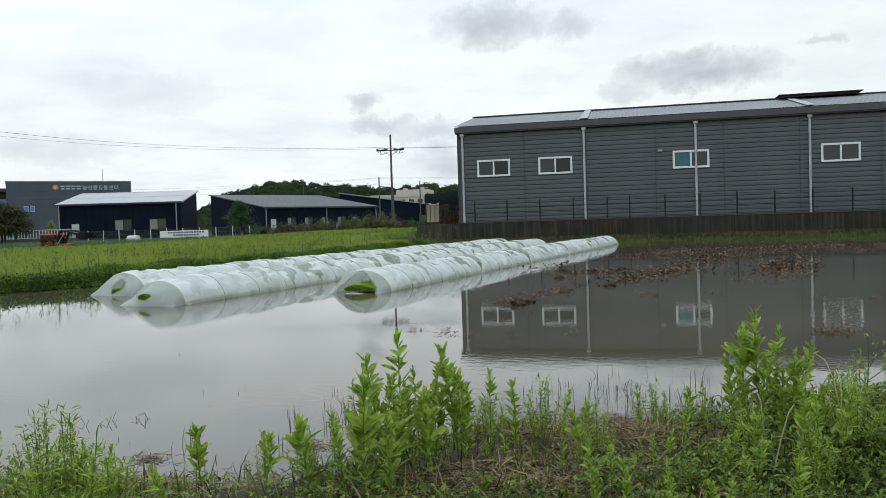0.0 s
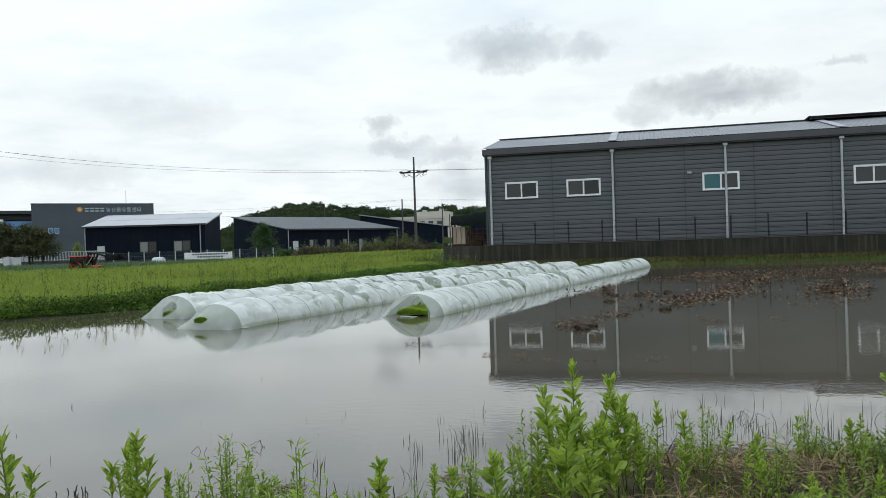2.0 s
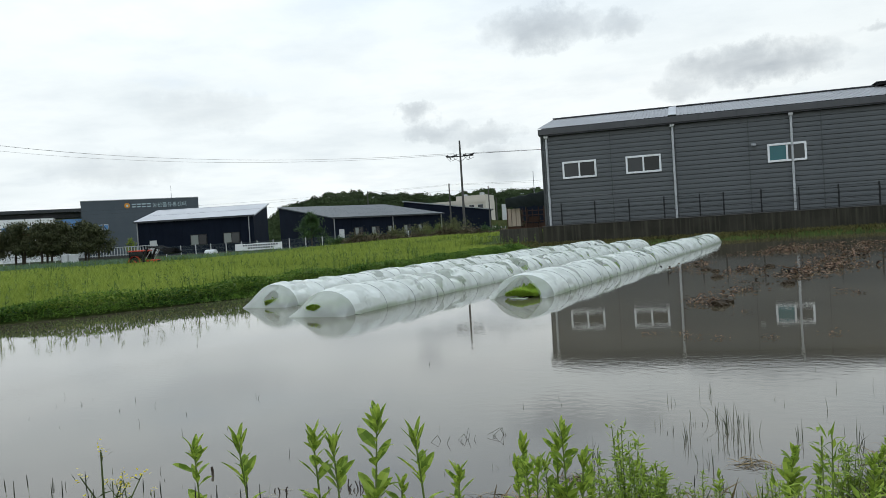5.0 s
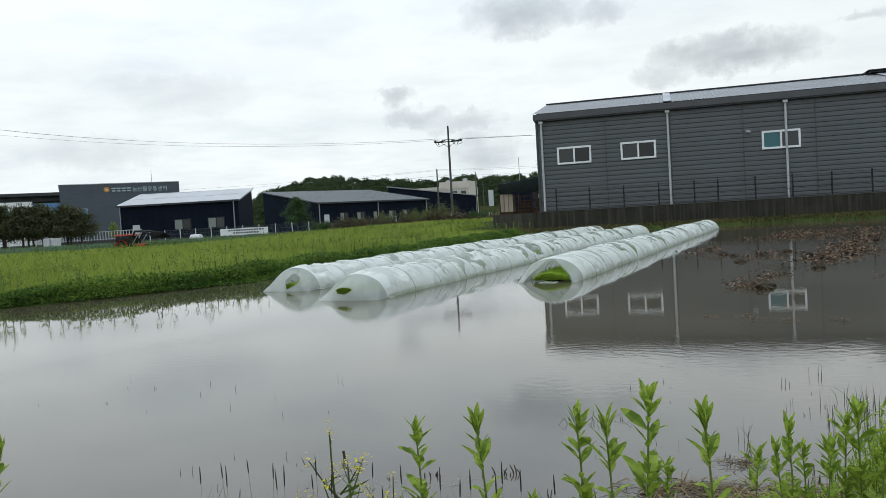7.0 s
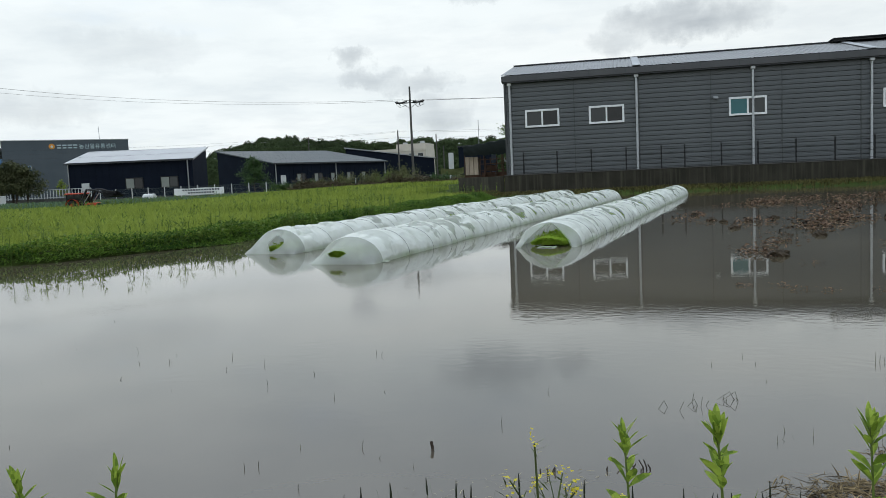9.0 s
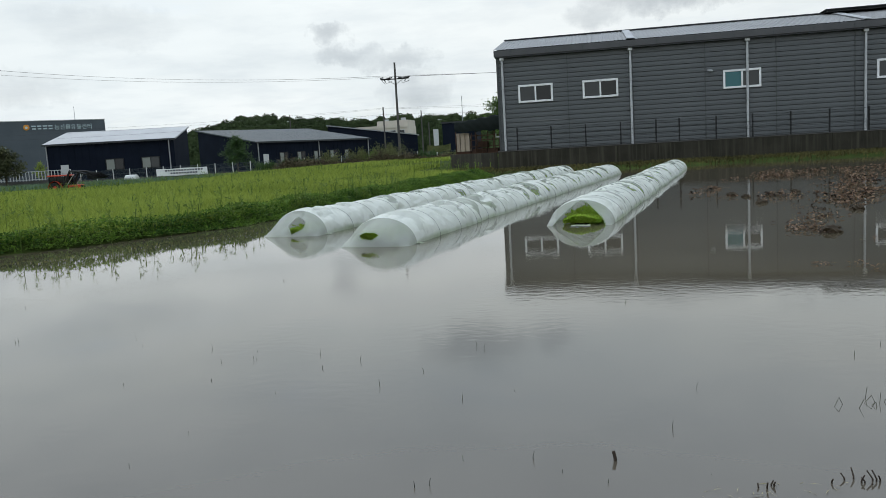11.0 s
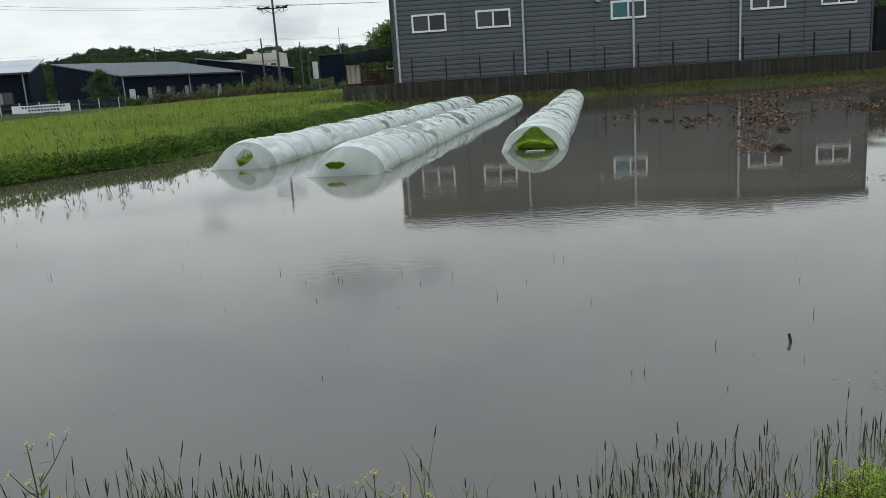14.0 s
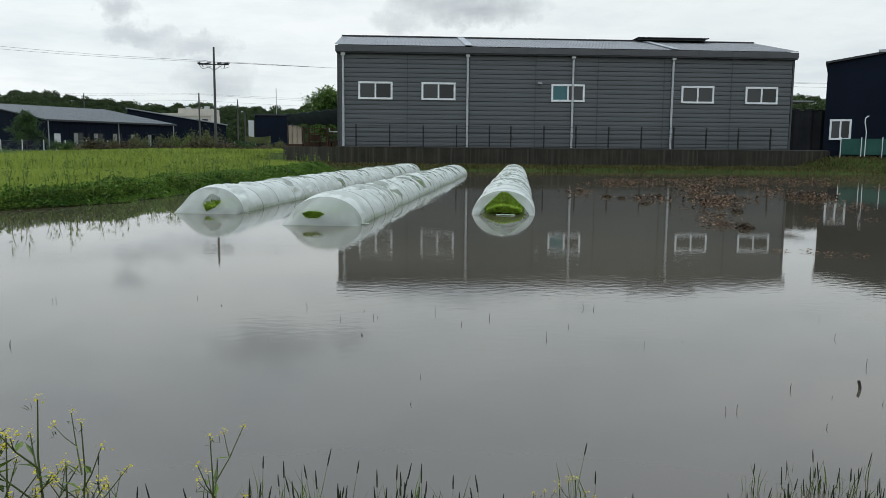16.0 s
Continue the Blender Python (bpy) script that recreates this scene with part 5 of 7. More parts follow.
def tractor():
    t = thing("tractor", "orange-red farm tractor with a black front loader", "tractor", (-42.0, 60.0, -0.33), -6)
    s = 0.80
    wheel(t, 0, -0.62, 0.62, 0.34)
    wheel(t, 0, 0.62, 0.62, 0.34)
    wheel(t, 1.75, -0.58, 0.42, 0.25)
    wheel(t, 1.75, 0.58, 0.42, 0.25)
    part("chassis", bm_box(-0.2, 2.2, -0.25, 0.25, 0.4, 0.75, bevel=0.04), STEEL, t)
    b = bm_box(0.9, 2.25, -0.33, 0.33, 0.62, 1.0, bevel=0.07)
    part("hood", b, RED, t)
    part("grille", bm_box(2.252, 2.29, -0.25, 0.25, 0.65, 0.94), STEEL, t)
    for y in (-0.62, 0.62):
        pts = [(0.72 * math.cos(a), 0.66 + 0.72 * math.sin(a)) for a in np.linspace(0.15, math.pi - 0.2, 9)]
        b = bmesh.new()
        lo = [b.verts.new((p[0], y - 0.19, p[1])) for p in pts]
        hi = [b.verts.new((p[0], y + 0.19, p[1])) for p in pts]
        for k in range(8):
            b.faces.new((lo[k], lo[k + 1], hi[k + 1], hi[k]))
        f = bmesh.ops.solidify(b, geom=b.faces[:], thickness=0.03)
        part("fender", b, RED, t)
    cab = part("cab", bm_box(-0.72, 0.86, -0.56, 0.56, 0.74, 1.76, bevel=0.03), GLASS_DARK, t, "dark glazed cab")
    for x in (-0.74, 0.05, 0.83):
        for y in (-0.59, 0.54):
            part("pillar", bm_box(x, x + 0.05, y, y + 0.05, 0.78, 1.76), STEEL, cab)
    part("cab_roof", bm_box(-0.86, 0.98, -0.64, 0.64, 1.77, 1.90, bevel=0.05), RED, t, "red cab roof")
    part("exhaust", bm_tube([(1.15, -0.36, 1.1), (1.15, -0.36, 1.8)], 0.04, 8), STEEL, t)
    for y in (-0.55, 0.55):
        part("loader_post", bm_box(0.98, 1.14, y - 0.06, y + 0.06, 0.5, 1.45), STEEL, t)
        part("loader_arm", bm_tube([(1.02, y, 1.30), (1.55, y, 2.15), (2.35, y, 2.10), (3.6, y, 1.72)], 0.10, 6), STEEL, t)
        part("ram", bm_tube([(1.1, y, 0.95), (1.95, y, 1.90)], 0.04, 6), GALV, t)
    b = bmesh.new()
    prof = [(3.5, 1.95), (3.55, 1.50), (3.85, 1.40), (4.4, 1.52)]
    L = [b.verts.new((p[0], -0.85, p[1])) for p in prof]
    R = [b.verts.new((p[0], 0.85, p[1])) for p in prof]
    for k in range(3):
        b.faces.new((L[k], L[k + 1], R[k + 1], R[k]))
    b.faces.new(L)
    b.faces.new(R[::-1])
    bmesh.ops.solidify(b, geom=b.faces[:], thickness=0.04)
    part("bucket", b, STEEL, t, "dark loader bucket")
    return t


tractor()


# ---------------------------------------------------------------- wooded hills
def hill(name, label, az0, az1, dist, heights, seed, depth=120, trees=2600):
    """A ridge seen over an arc: heights are (azimuth, metres) pairs; covered with small crowns."""
    rng = np.random.default_rng(seed)
    ha = np.array(heights)
    hl = thing(name, label, "hill", (0, 0, 0), kind="structure")
    na, nd = 90, 10
    az = np.radians(np.linspace(az0, az1, na))
    top = np.interp(np.degrees(az), ha[:, 0], ha[:, 1])
    V = []
    for j in range(nd + 1):
        f = j / nd
        r = dist - depth / 2 + depth * f
        prof = math.sin(math.pi * min(f * 1.0, 1.0)) ** 0.8
        V.append(np.stack([r * np.sin(az), r * np.cos(az), 0.3 + (top - 5.5) * prof], 1))
    V = np.concatenate(V)
    a = (np.arange(nd)[:, None] * na + np.arange(na - 1)[None]).ravel()
    q = np.stack([a, a + 1, a + na + 1, a + na], 1)
    me = bpy.data.meshes.new("slope")
    me.from_pydata(V.tolist(), [], q.tolist())
    me.materials.append(FOREST)
    s = new("slope", me)
    s.parent = hl
    th = np.radians(rng.uniform(az0, az1, trees))
    f = rng.uniform(0.02, 0.56, trees)
    r = dist - depth / 2 + depth * f
    tp = np.interp(np.degrees(th), ha[:, 0], ha[:, 1])
    # groves that stand taller than their neighbours
    tp = tp + 1.3 * np.sin(150 * th + seed) * np.sin(67 * th) + 0.9 * np.sin(331 * th)
    z = 0.3 + (tp - 5.5) * np.sin(np.pi * f) ** 0.8
    size = rng.uniform(1.4, 3.2, trees) * (1 + rng.uniform(0.3, 0.9, trees) * (rng.random(trees) < 0.05))
    c = np.stack([r * np.sin(th), r * np.cos(th), z], 1)
    m = 125
    d = rng.normal(size=(trees, m, 3))
    d[..., 2] = np.abs(d[..., 2]) * 1.1 - 0.25
    d /= np.linalg.norm(d, axis=2, keepdims=True)
    lump = 1 + 0.22 * np.sin(4.0 * d[..., 0] + 9 * th[:, None]) * np.sin(5.0 * d[..., 2] + size[:, None])
    rad = size[:, None] * lump * rng.uniform(0.72, 1.0, (trees, m))
    p = c[:, None] + d * rad[..., None] * np.array([0.9, 0.9, 0.85]) + np.array([0, 0, 1.0]) * (size * 0.45)[:, None, None]
    e1 = np.cross(d, rng.normal(size=(trees, m, 3)))
    e1 /= np.linalg.norm(e1, axis=2, keepdims=True)
    e2 = np.cross(d, e1)
    k = size[:, None, None] * rng.uniform(0.08, 0.17, (trees, m, 1))
    tilt = d * k * rng.normal(0, 0.5, (trees, m, 1))
    soup("tree_crowns", [np.stack([p - (e1 + e2 * 0.6) * k, p + (e1 - e2 * 0.5) * k, p + e2 * k + tilt], 2).reshape(-1, 3, 3)], FOREST, hl, kind="stuff")
    return hl


hill("wooded_hill", "low green wooded hill behind the sheds", -40, 6, 640,
     [(-40, 4), (-34, 6), (-31.5, 12), (-29.5, 21), (-28, 30), (-26, 37), (-25, 41), (-23.6, 41), (-22, 39.5), (-19.5, 37), (-17.5, 34.5), (-15, 34), (-14, 34.5), (-13.4, 38), (-12.6, 35), (-10.5, 34), (-8, 33.5), (-5.8, 36), (-4.8, 44), (-3, 44), (0, 36), (6, 30)], 21, trees=5600)
hill("wooded_slope", "green wooded slope beyond the side shed", 16, 50, 420, [(16, 20), (22, 25), (27, 30), (29, 29), (40, 27), (50, 18)], 22, depth=100, trees=2200)


# ---------------------------------------------------------------- trees and bushes by the road
def tree(name, label, at, height, spread, crown0, leafmat, seed, n=2600, leaf=0.22, flat=1.0, group=""):
    rng = np.random.default_rng(seed)
    t = thing(name, label, "tree", at, group=group)
    b = bmesh.new()
    tube(b, [(0, 0, -0.2), (0.05, 0.02, height * 0.4), (0.02, 0.08, height * 0.86)], height * 0.028, 8, height * 0.008)
    tr = part("trunk", b, BARK, t)
    ends = []
    for i in range(11):
        a, z = i * 2.4 + rng.uniform(-0.4, 0.4), crown0 + (height * 0.9 - crown0) * i / 11
        w = spread * (1 - 0.55 * i / 11) * rng.uniform(0.7, 1.05)
        e = (w * math.cos(a), w * math.sin(a), z + 0.25 * w)
        b = bmesh.new()
        tube(b, [(0, 0, z - 0.2), (e[0] * 0.5, e[1] * 0.5, z + 0.05 * w), e], height * 0.010, 5, 0.01)
        part("limb", b, BARK, tr)
        ends.append(e)
        ends.append((e[0] * 0.55, e[1] * 0.55, z + 0.2 * w))
    ends.append((0, 0, height * 0.93))
    ends = np.array(ends)
    k = rng.integers(0, len(ends), n)
    c = ends[k] + rng.normal(0, 1, (n, 3)) * np.array([0.30, 0.30, 0.20 * flat]) * spread * 0.55
    c[:, 2] = np.clip(c[:, 2], crown0 * 0.75, height * 1.02)
    d = rng.normal(size=(n, 3)) + np.array([0, 0, 0.4])
    soup("crown", leaves(c, d, rng.uniform(0.7, 1.4, n) * leaf, rng.uniform(0.4, 0.7, n) * leaf, rng), leafmat, t)
    return t


rng0 = np.random.default_rng(77)
PINES = (6.0, 6.3, 5.7, 5.9, 6.2, 5.8, 6.1, 5.6, 5.9, 5.7, 5.9, 5.5, 5.6, 5.2, 4.8)
for i, h in enumerate(PINES):
    tree("pine_tree", "russet browned young pine among dark ones" if i == 7 else "dark green young pine with bare lower trunk",
         (-92.0 + i * 1.56 + rng0.uniform(-0.4, 0.4), 88.0 + rng0.uniform(-1.5, 1.5), 0.1), h + 0.5, 2.4, 1.6, RUSSET if i == 7 else PINE, 100 + i, 3600, 0.30, group="pines by the road")
tree("roadside_tree", "leafy green tree in front of the hall", (-46.6, 104.5, 0.45), 5.2, 2.4, 0.9, TREE_LEAF, 140, 3400, 0.26)
tree("corner_tree", "leafy tree rising behind the warehouse end", (-9.2, 118, 0.4), 9.6, 4.2, 2.0, TREE_LIGHT, 141, 6500, 0.42)
tree("young_tree", "small pale flowering tree beside the navy shed", (-74.3, 99.2, 0.45), 3.2, 1.1, 0.8, GRASS, 142, 900, 0.2)


def bush(at, w, h, material, label, seed, n=2800, group="bushes on the rough strip"):
    rng = np.random.default_rng(seed)
    b = thing("bush", label, "bush", at, group=group)
    bm = bmesh.new()
    for i in range(7):
        a = i * 0.9
        tube(bm, [(0.1 * math.cos(a), 0.1 * math.sin(a), -0.1), (w * 0.3 * math.cos(a), w * 0.3 * math.sin(a), h * 0.4), (w * 0.42 * math.cos(a), w * 0.42 * math.sin(a), h * 0.85)], 0.03, 5, 0.01)
    part("stem", bm, BARK, b)
    c = rng.normal(0, 1, (n, 3)) * np.array([w * 0.27, w * 0.27, h * 0.24]) + np.array([0, 0, h * 0.5])
    c[:, 2] += 0.25 * h * np.sin(4 * c[:, 0] + seed)
    c[:, 2] = np.abs(c[:, 2])
    soup("foliage", leaves(c, rng.normal(size=(n, 3)) + np.array([0, 0, 0.5]), rng.uniform(0.12, 0.3, n), rng.uniform(0.05, 0.12, n), rng), material, b)


for i, (x, w, h, m) in enumerate([(-33.0, 2.2, 1.0, TREE_LEAF), (-24.8, 3.0, 1.6, DRY_LEAF), (-20.6, 3.6, 2.1, DRY_LEAF), (-22.4, 2.4, 1.4, STALK), (-28.5, 2.4, 1.4, DRY_LEAF), (-16.2, 2.0, 1.0, TREE_LEAF),
                                  (-36.5, 2.4, 0.8, TREE_LEAF), (-12.8, 2.2, 1.0, DRY_LEAF), (-31.0, 1.8, 0.9, DRY_LEAF)]):
    bush((x, 91 + 0.7 * math.sin(i * 2.1), 0.75), w, h, m, "tangled green bush on the rough strip" if m is TREE_LEAF else "dull grey-green tall weeds on the rough strip", 200 + i)

# heap of cut brush along the far edge of the field
rng = np.random.default_rng(31)
n = 13000
bx = rng.uniform(-34, -11, n)
prof = 0.55 + 0.35 * np.sin(bx * 0.55) + 0.25 * np.sin(bx * 1.7)
by = 88.5 + rng.normal(0, 0.8, n)
bz = 0.78 + np.abs(rng.normal(0, 0.55, n)) * np.clip(prof, 0.2, 1.3)
soup("brush_heap", leaves(np.stack([bx, by, bz], 1), np.stack([rng.normal(size=n), rng.normal(size=n) * 0.5, rng.normal(size=n) * 0.5 + 0.1], 1), rng.uniform(0.2, 0.7, n), rng.uniform(0.04, 0.12, n), rng),
     BRUSH, label="long heap of brown cut brush at the field's end", category="brush", kind="stuff")


# ---------------------------------------------------------------- grass of the raised field
def field_points(rng, n, x0, x1, y0, y1, e0, e1):
    x, y = rng.uniform(x0, x1, n), rng.uniform(y0, y1, n)
    e = edge_distance(x, y)
    keep = (e > e0) & (e < e1) & (y < 90) & ~((x > -6.9) & (y > 51) & (y - 51 > -(x + 3.0) * 1.2))
    return x[keep], y[keep], e[keep]


def patchy(x, y):
    return 0.5 + 0.5 * np.sin(0.35 * x + 1.7 * np.sin(0.22 * y)) * np.sin(0.41 * y + 0.9 * np.sin(0.3 * x))


rng = np.random.default_rng(41)
for label, count, box_, e0, e1, h0, h1, w0, w1 in (
        ("tall yellow-green grass near the water's edge", 95000, (-16, -2, 11, 46), 0.45, 7.0, 0.14, 0.34, 0.014, 0.028),
        ("yellow-green grass over the raised field", 62000, (-34, -3, 14, 62), 6.0, 24.0, 0.24, 0.50, 0.03, 0.06),
        ("far yellow-green grass of the field", 60000, (-72, -6, 24, 90), 20.0, 80.0, 0.20, 0.42, 0.07, 0.14)):
    x, y, e = field_points(rng, count, *box_, e0, e1)
    n = len(x)
    h = rng.uniform(h0, h1, n) * (0.75 + 0.5 * patchy(x, y)) * (0.35 + 0.65 * smooth(0.4, 3.5, e)) * (1 - 0.45 * smooth(-20, -27, x))
    soup("field_grass", blades(np.stack([x, y, land(x, y) - 0.02], 1), h + 0.05, rng.uniform(w0, w1, n), rng.uniform(0.1, 0.7, n), rng), GRASS, label=label, category="grass", kind="stuff")

# darker seeding weeds standing in the field and over its edge
x, y, e = field_points(rng, 9000, -40, -2, 12, 70, 0.1, 40)
x2, y2, e2 = field_points(rng, 9000, -11, -2, 11.5, 30, 0.0, 0.9)
x, y, e = np.concatenate([x, x2]), np.concatenate([y, y2]), np.concatenate([e, e2])
keep = rng.random(len(x)) < np.where(e < 0.9, 0.14, 0.42 * patchy(2.2 * x, 1.7 * y) ** 2)
x, y, e = x[keep], y[keep], e[keep]
n = len(x)
h = rng.uniform(0.35, 0.75, n) * np.where(e < 0.9, 1.1, 1.0)
z = land(x, y)
q = blades(np.stack([x, y, z], 1), h, np.full(n, 0.012) + 0.0006 * y, rng.uniform(0.0, 0.25, n), rng)
reps = 9
bx, by = np.repeat(x, reps), np.repeat(y, reps)
bz = np.repeat(z, reps) + np.repeat(h, reps) * rng.uniform(0.35, 0.95, n * reps)
d = np.stack([rng.normal(size=n * reps), rng.normal(size=n * reps), rng.uniform(0.2, 1.2, n * reps)], 1)
q += leaves(np.stack([bx, by, bz], 1), d, rng.uniform(0.06, 0.16, n * reps), rng.uniform(0.014, 0.036, n * reps) + 0.0004 * by, rng)
soup("field_weeds", q, STALK, label="scattered darker weed stalks standing in the field", category="weeds", kind="stuff")

# dense dark leafy weeds along the bank
n = 420000
x, y = rng.uniform(-12, -2, n), rng.uniform(10.5, 46, n)
e = edge_distance(x, y) + 0.16 * wobble(x * 1.7, y * 1.3)
keep = (e > -0.22 + 0.16 * smooth(17, 13.5, y)) & (e < 0.72)
x, y, e = x[keep], y[keep], e[keep]
n = len(x)
hh = 0.30 * smooth(-0.25, 0.30, e) * (0.65 + 0.5 * patchy(3 * x, 3 * y)) * smooth(9.5, 14.5, y + 0.3 * x + 2.6)
z = np.maximum(land(x, y), 0.0) * 0.8 + hh * np.sqrt(rng.random(n)) + 0.01
d = np.stack([rng.normal(0.25, 0.8, n), rng.normal(-0.35, 0.8, n), rng.uniform(-0.15, 0.9, n)], 1)
soup("bank_weeds", leaves(np.stack([x, y, z], 1), d, rng.uniform(0.06, 0.12, n), rng.uniform(0.03, 0.06, n), rng), WEED_DARK,
     label="dense dark green leafy weeds along the bank", category="weeds", kind="stuff")

# short grass on the strip below the retaining wall
n = 26000
x, y = rng.uniform(-6, 42, n), rng.uniform(44.5, 51.9, n)
z = land(x, y)
keep = (z > 0.0) & (rng.random(n) < 0.35 + 0.65 * patchy(2 * x, 2 * y))
x, y, z = x[keep], y[keep], z[keep]
n = len(x)
soup("strip_grass", blades(np.stack([x, y, z - 0.01], 1), rng.uniform(0.06, 0.24, n), rng.uniform(0.03, 0.07, n), rng.uniform(0.2, 0.9, n), rng), OLIVE,
     label="short rank grass below the retaining wall", category="grass", kind="stuff")


# ---------------------------------------------------------------- litter on the water
LITTER = [([(8.3, 28.0), (9.5, 28.7), (12.1, 33), (15.0, 33), (19, 35)], 0.6, 52), ([(9.6, 28.3), (11.8, 28.8), (14.0, 30.9), (16, 30.5), (21, 33)], 0.7, 58),
          ([(14.2, 29.5), (13.2, 24.2), (12.1, 20.8)], 0.35, 18), ([(12.5, 28.6), (9.9, 21.5), (9.4, 18.6), (8.6, 16.3)], 0.30, 30), ([(12.9, 21.4), (12.0, 18.2)], 0.25, 12),
          ([(8.0, 15.4), (8.7, 17.7), (9.9, 20.1)], 0.14, 12), ([(7.3, 13.9), (6.9, 13.3)], 0.10, 4), ([(6.75, 12.6), (6.45, 11.4)], 0.09, 9), ([(10.35, 7.7), (11.05, 8.75)], 0.05, 7),
          ([(11.5, 18.3), (12.9, 21.4)], 0.15, 7), ([(6.1, 20.2), (6.8, 23.8)], 0.2, 6), ([(7.2, 18.5), (8.0, 19.4)], 0.3, 7), ([(20, 22), (18, 26)], 0.4, 7), ([(10.8, 15.6), (12.3, 17.5)], 0.2, 4)]
SINGLES = [(5.8, 8.35), (6.3, 7.95), (7.1, 7.85), (7.8, 8.1), (7.0, 10.4), (8.7, 12.9), (10.7, 15.9), (6.2, 8.3), (6.6, 7.9), (8.9, 12.6), (9.9, 13.0), (10.9, 15.6), (7.5, 15.2), (7.3, 15.7), (11.5, 12.1), (12.2, 12.0), (6.5, 19.3), (7.1, 17.4)]
cx, cy, cs = [], [], []
for line, spread, k in LITTER:
    pts = np.array(line)
    cum = np.concatenate([[0], np.cumsum(np.hypot(*np.diff(pts, axis=0).T))])
    s = rng.uniform(0, cum[-1], k)
    cx += list(np.interp(s, cum, pts[:, 0]) + rng.normal(0, spread, k))
    cy += list(np.interp(s, cum, pts[:, 1]) + rng.normal(0, spread * 1.5, k))
    cs += list(rng.uniform(0.55, 1.5, k))
for x, y in SINGLES:
    cx.append(x), cy.append(y), cs.append(0.75)
cx, cy, cs = np.array(cx), np.array(cy), np.array(cs)
# heaps of rotten haulm: broad curled pieces over a scatter of straw
for nm, lab, reps, l0, l1, w0, w1, rise, mat in (("rotten_haulm", "curled brown rotten leaves heaped in the water", 20, 0.05, 0.13, 0.022, 0.065, 0.042, ROT),
                                                 ("floating_straw", "short pale straw floating round the heaps", 8, 0.08, 0.22, 0.006, 0.014, 0.012, STRAW)):
    big = np.repeat(np.clip(cy / 19, 0.5, 1.0) * cs, reps)
    n = len(big)
    x = np.repeat(cx, reps) + rng.normal(0, 0.17, n) * big
    y = np.repeat(cy, reps) + rng.normal(0, 0.17, n) * big
    z = np.abs(rng.normal(0, rise, n)) * big + 0.004
    d = np.stack([rng.normal(size=n), rng.normal(size=n), rng.normal(0.1, 0.32, n)], 1)
    soup(nm, leaves(np.stack([x, y, z], 1), d, rng.uniform(l0, l1, n) * big, rng.uniform(w0, w1, n) * big, rng, 0.6), mat, label=lab, category="litter", kind="stuff")


def clod(at, r, seed):
    b = bmesh.new()
    bmesh.ops.create_icosphere(b, subdivisions=3, radius=r)
    for v in b.verts:
        k = 1 + 0.55 * noise.noise(v.co * (2.4 / r) + Vector((seed, 0, 0))) + 0.25 * noise.noise(v.co * (6.0 / r) + Vector((0, seed, 0)))
        v.co = Vector((v.co.x * k, v.co.y * k, max(v.co.z * k * 0.6, -0.05)))
    o = to_object("soil_clod", b, SOIL)
    o.location = (*at, 0.0)
    return tagged(o, "dark wet lump of soil above the water", "clod", "clods in the water")


for i, (x, y, r) in enumerate([(6.75, 20.0, 0.13), (6.95, 19.3, 0.10), (7.6, 19.9, 0.09), (8.3, 20.3, 0.11), (6.9, 17.2, 0.12), (6.72, 11.35, 0.14), (6.85, 11.75, 0.10), (8.1, 14.8, 0.12)] ):
    clod((x, y), r, i * 3.1)

# stump and drowned stalks
st = thing("dead_stump", "short broken dark stalk standing in water", "stalk", (3.445, 2.66, 0.0))
part("stalk", bm_tube([(0, 0, -0.2), (0.0, 0, 0.012), (-0.007, 0.004, 0.044)], 0.0085, 7, 0.008), BARK, st)
REEDS = [(8.15, 4.75, 0.40, 0.40, 140, 0.03, 0.13), (8.75, 4.5, 0.30, 0.3, 44, 0.05, 0.16), (9.3, 4.9, 0.4, 0.4, 40, 0.06, 0.18), (6.37, 4.89, 0.04, 0.05, 4, 0.05, 0.12), (6.49, 3.78, 0.06, 0.12, 22, 0.08, 0.20),
         (6.43, 4.05, 0.05, 0.08, 10, 0.06, 0.16), (6.55, 3.6, 0.06, 0.08, 10, 0.06, 0.15), (6.14, 4.64, 0.04, 0.04, 3, 0.04, 0.08), (6.29, 4.04, 0.02, 0.03, 3, 0.08, 0.16), (6.21, 3.6, 0.04, 0.06, 7, 0.06, 0.14),
         (6.28, 3.05, 0.05, 0.06, 7, 0.05, 0.12), (6.87, 3.6, 0.04, 0.05, 7, 0.08, 0.16), (7.19, 3.5, 0.03, 0.05, 6, 0.10, 0.20), (6.63, 4.03, 0.05, 0.04, 4, 0.05, 0.10), (6.06, 3.96, 0.03, 0.04, 3, 0.04, 0.10),
         (5.7, 3.15, 0.03, 0.05, 6, 0.06, 0.16), (5.66, 2.8, 0.06, 0.05, 7, 0.04, 0.09), (5.2, 3.1, 0.10, 0.08, 6, 0.02, 0.06)]
x = np.concatenate([rng.uniform(-4, 9, 44)] + [rng.normal(a, u, k) for a, b, u, v, k, h0, h1 in REEDS])
y = np.concatenate([np.interp(x[:44], SX, SY) + rng.exponential(1.8, 44) + 0.4] + [rng.normal(b, v, k) for a, b, u, v, k, h0, h1 in REEDS])
h = np.concatenate([rng.uniform(0.01, 0.05, 44)] + [rng.uniform(h0, h1, k) for a, b, u, v, k, h0, h1 in REEDS])
n = len(x)
soup("drowned_stalks", blades(np.stack([x, y, np.full(n, -0.04)], 1), h + 0.04, np.full(n, 0.0048), rng.uniform(0.0, 0.16, n) + (rng.random(n) < 0.22) * rng.uniform(0.1, 0.9, n), rng), REED,
     label="thin drowned grass stalks poking out of water", category="stalks", kind="stuff")
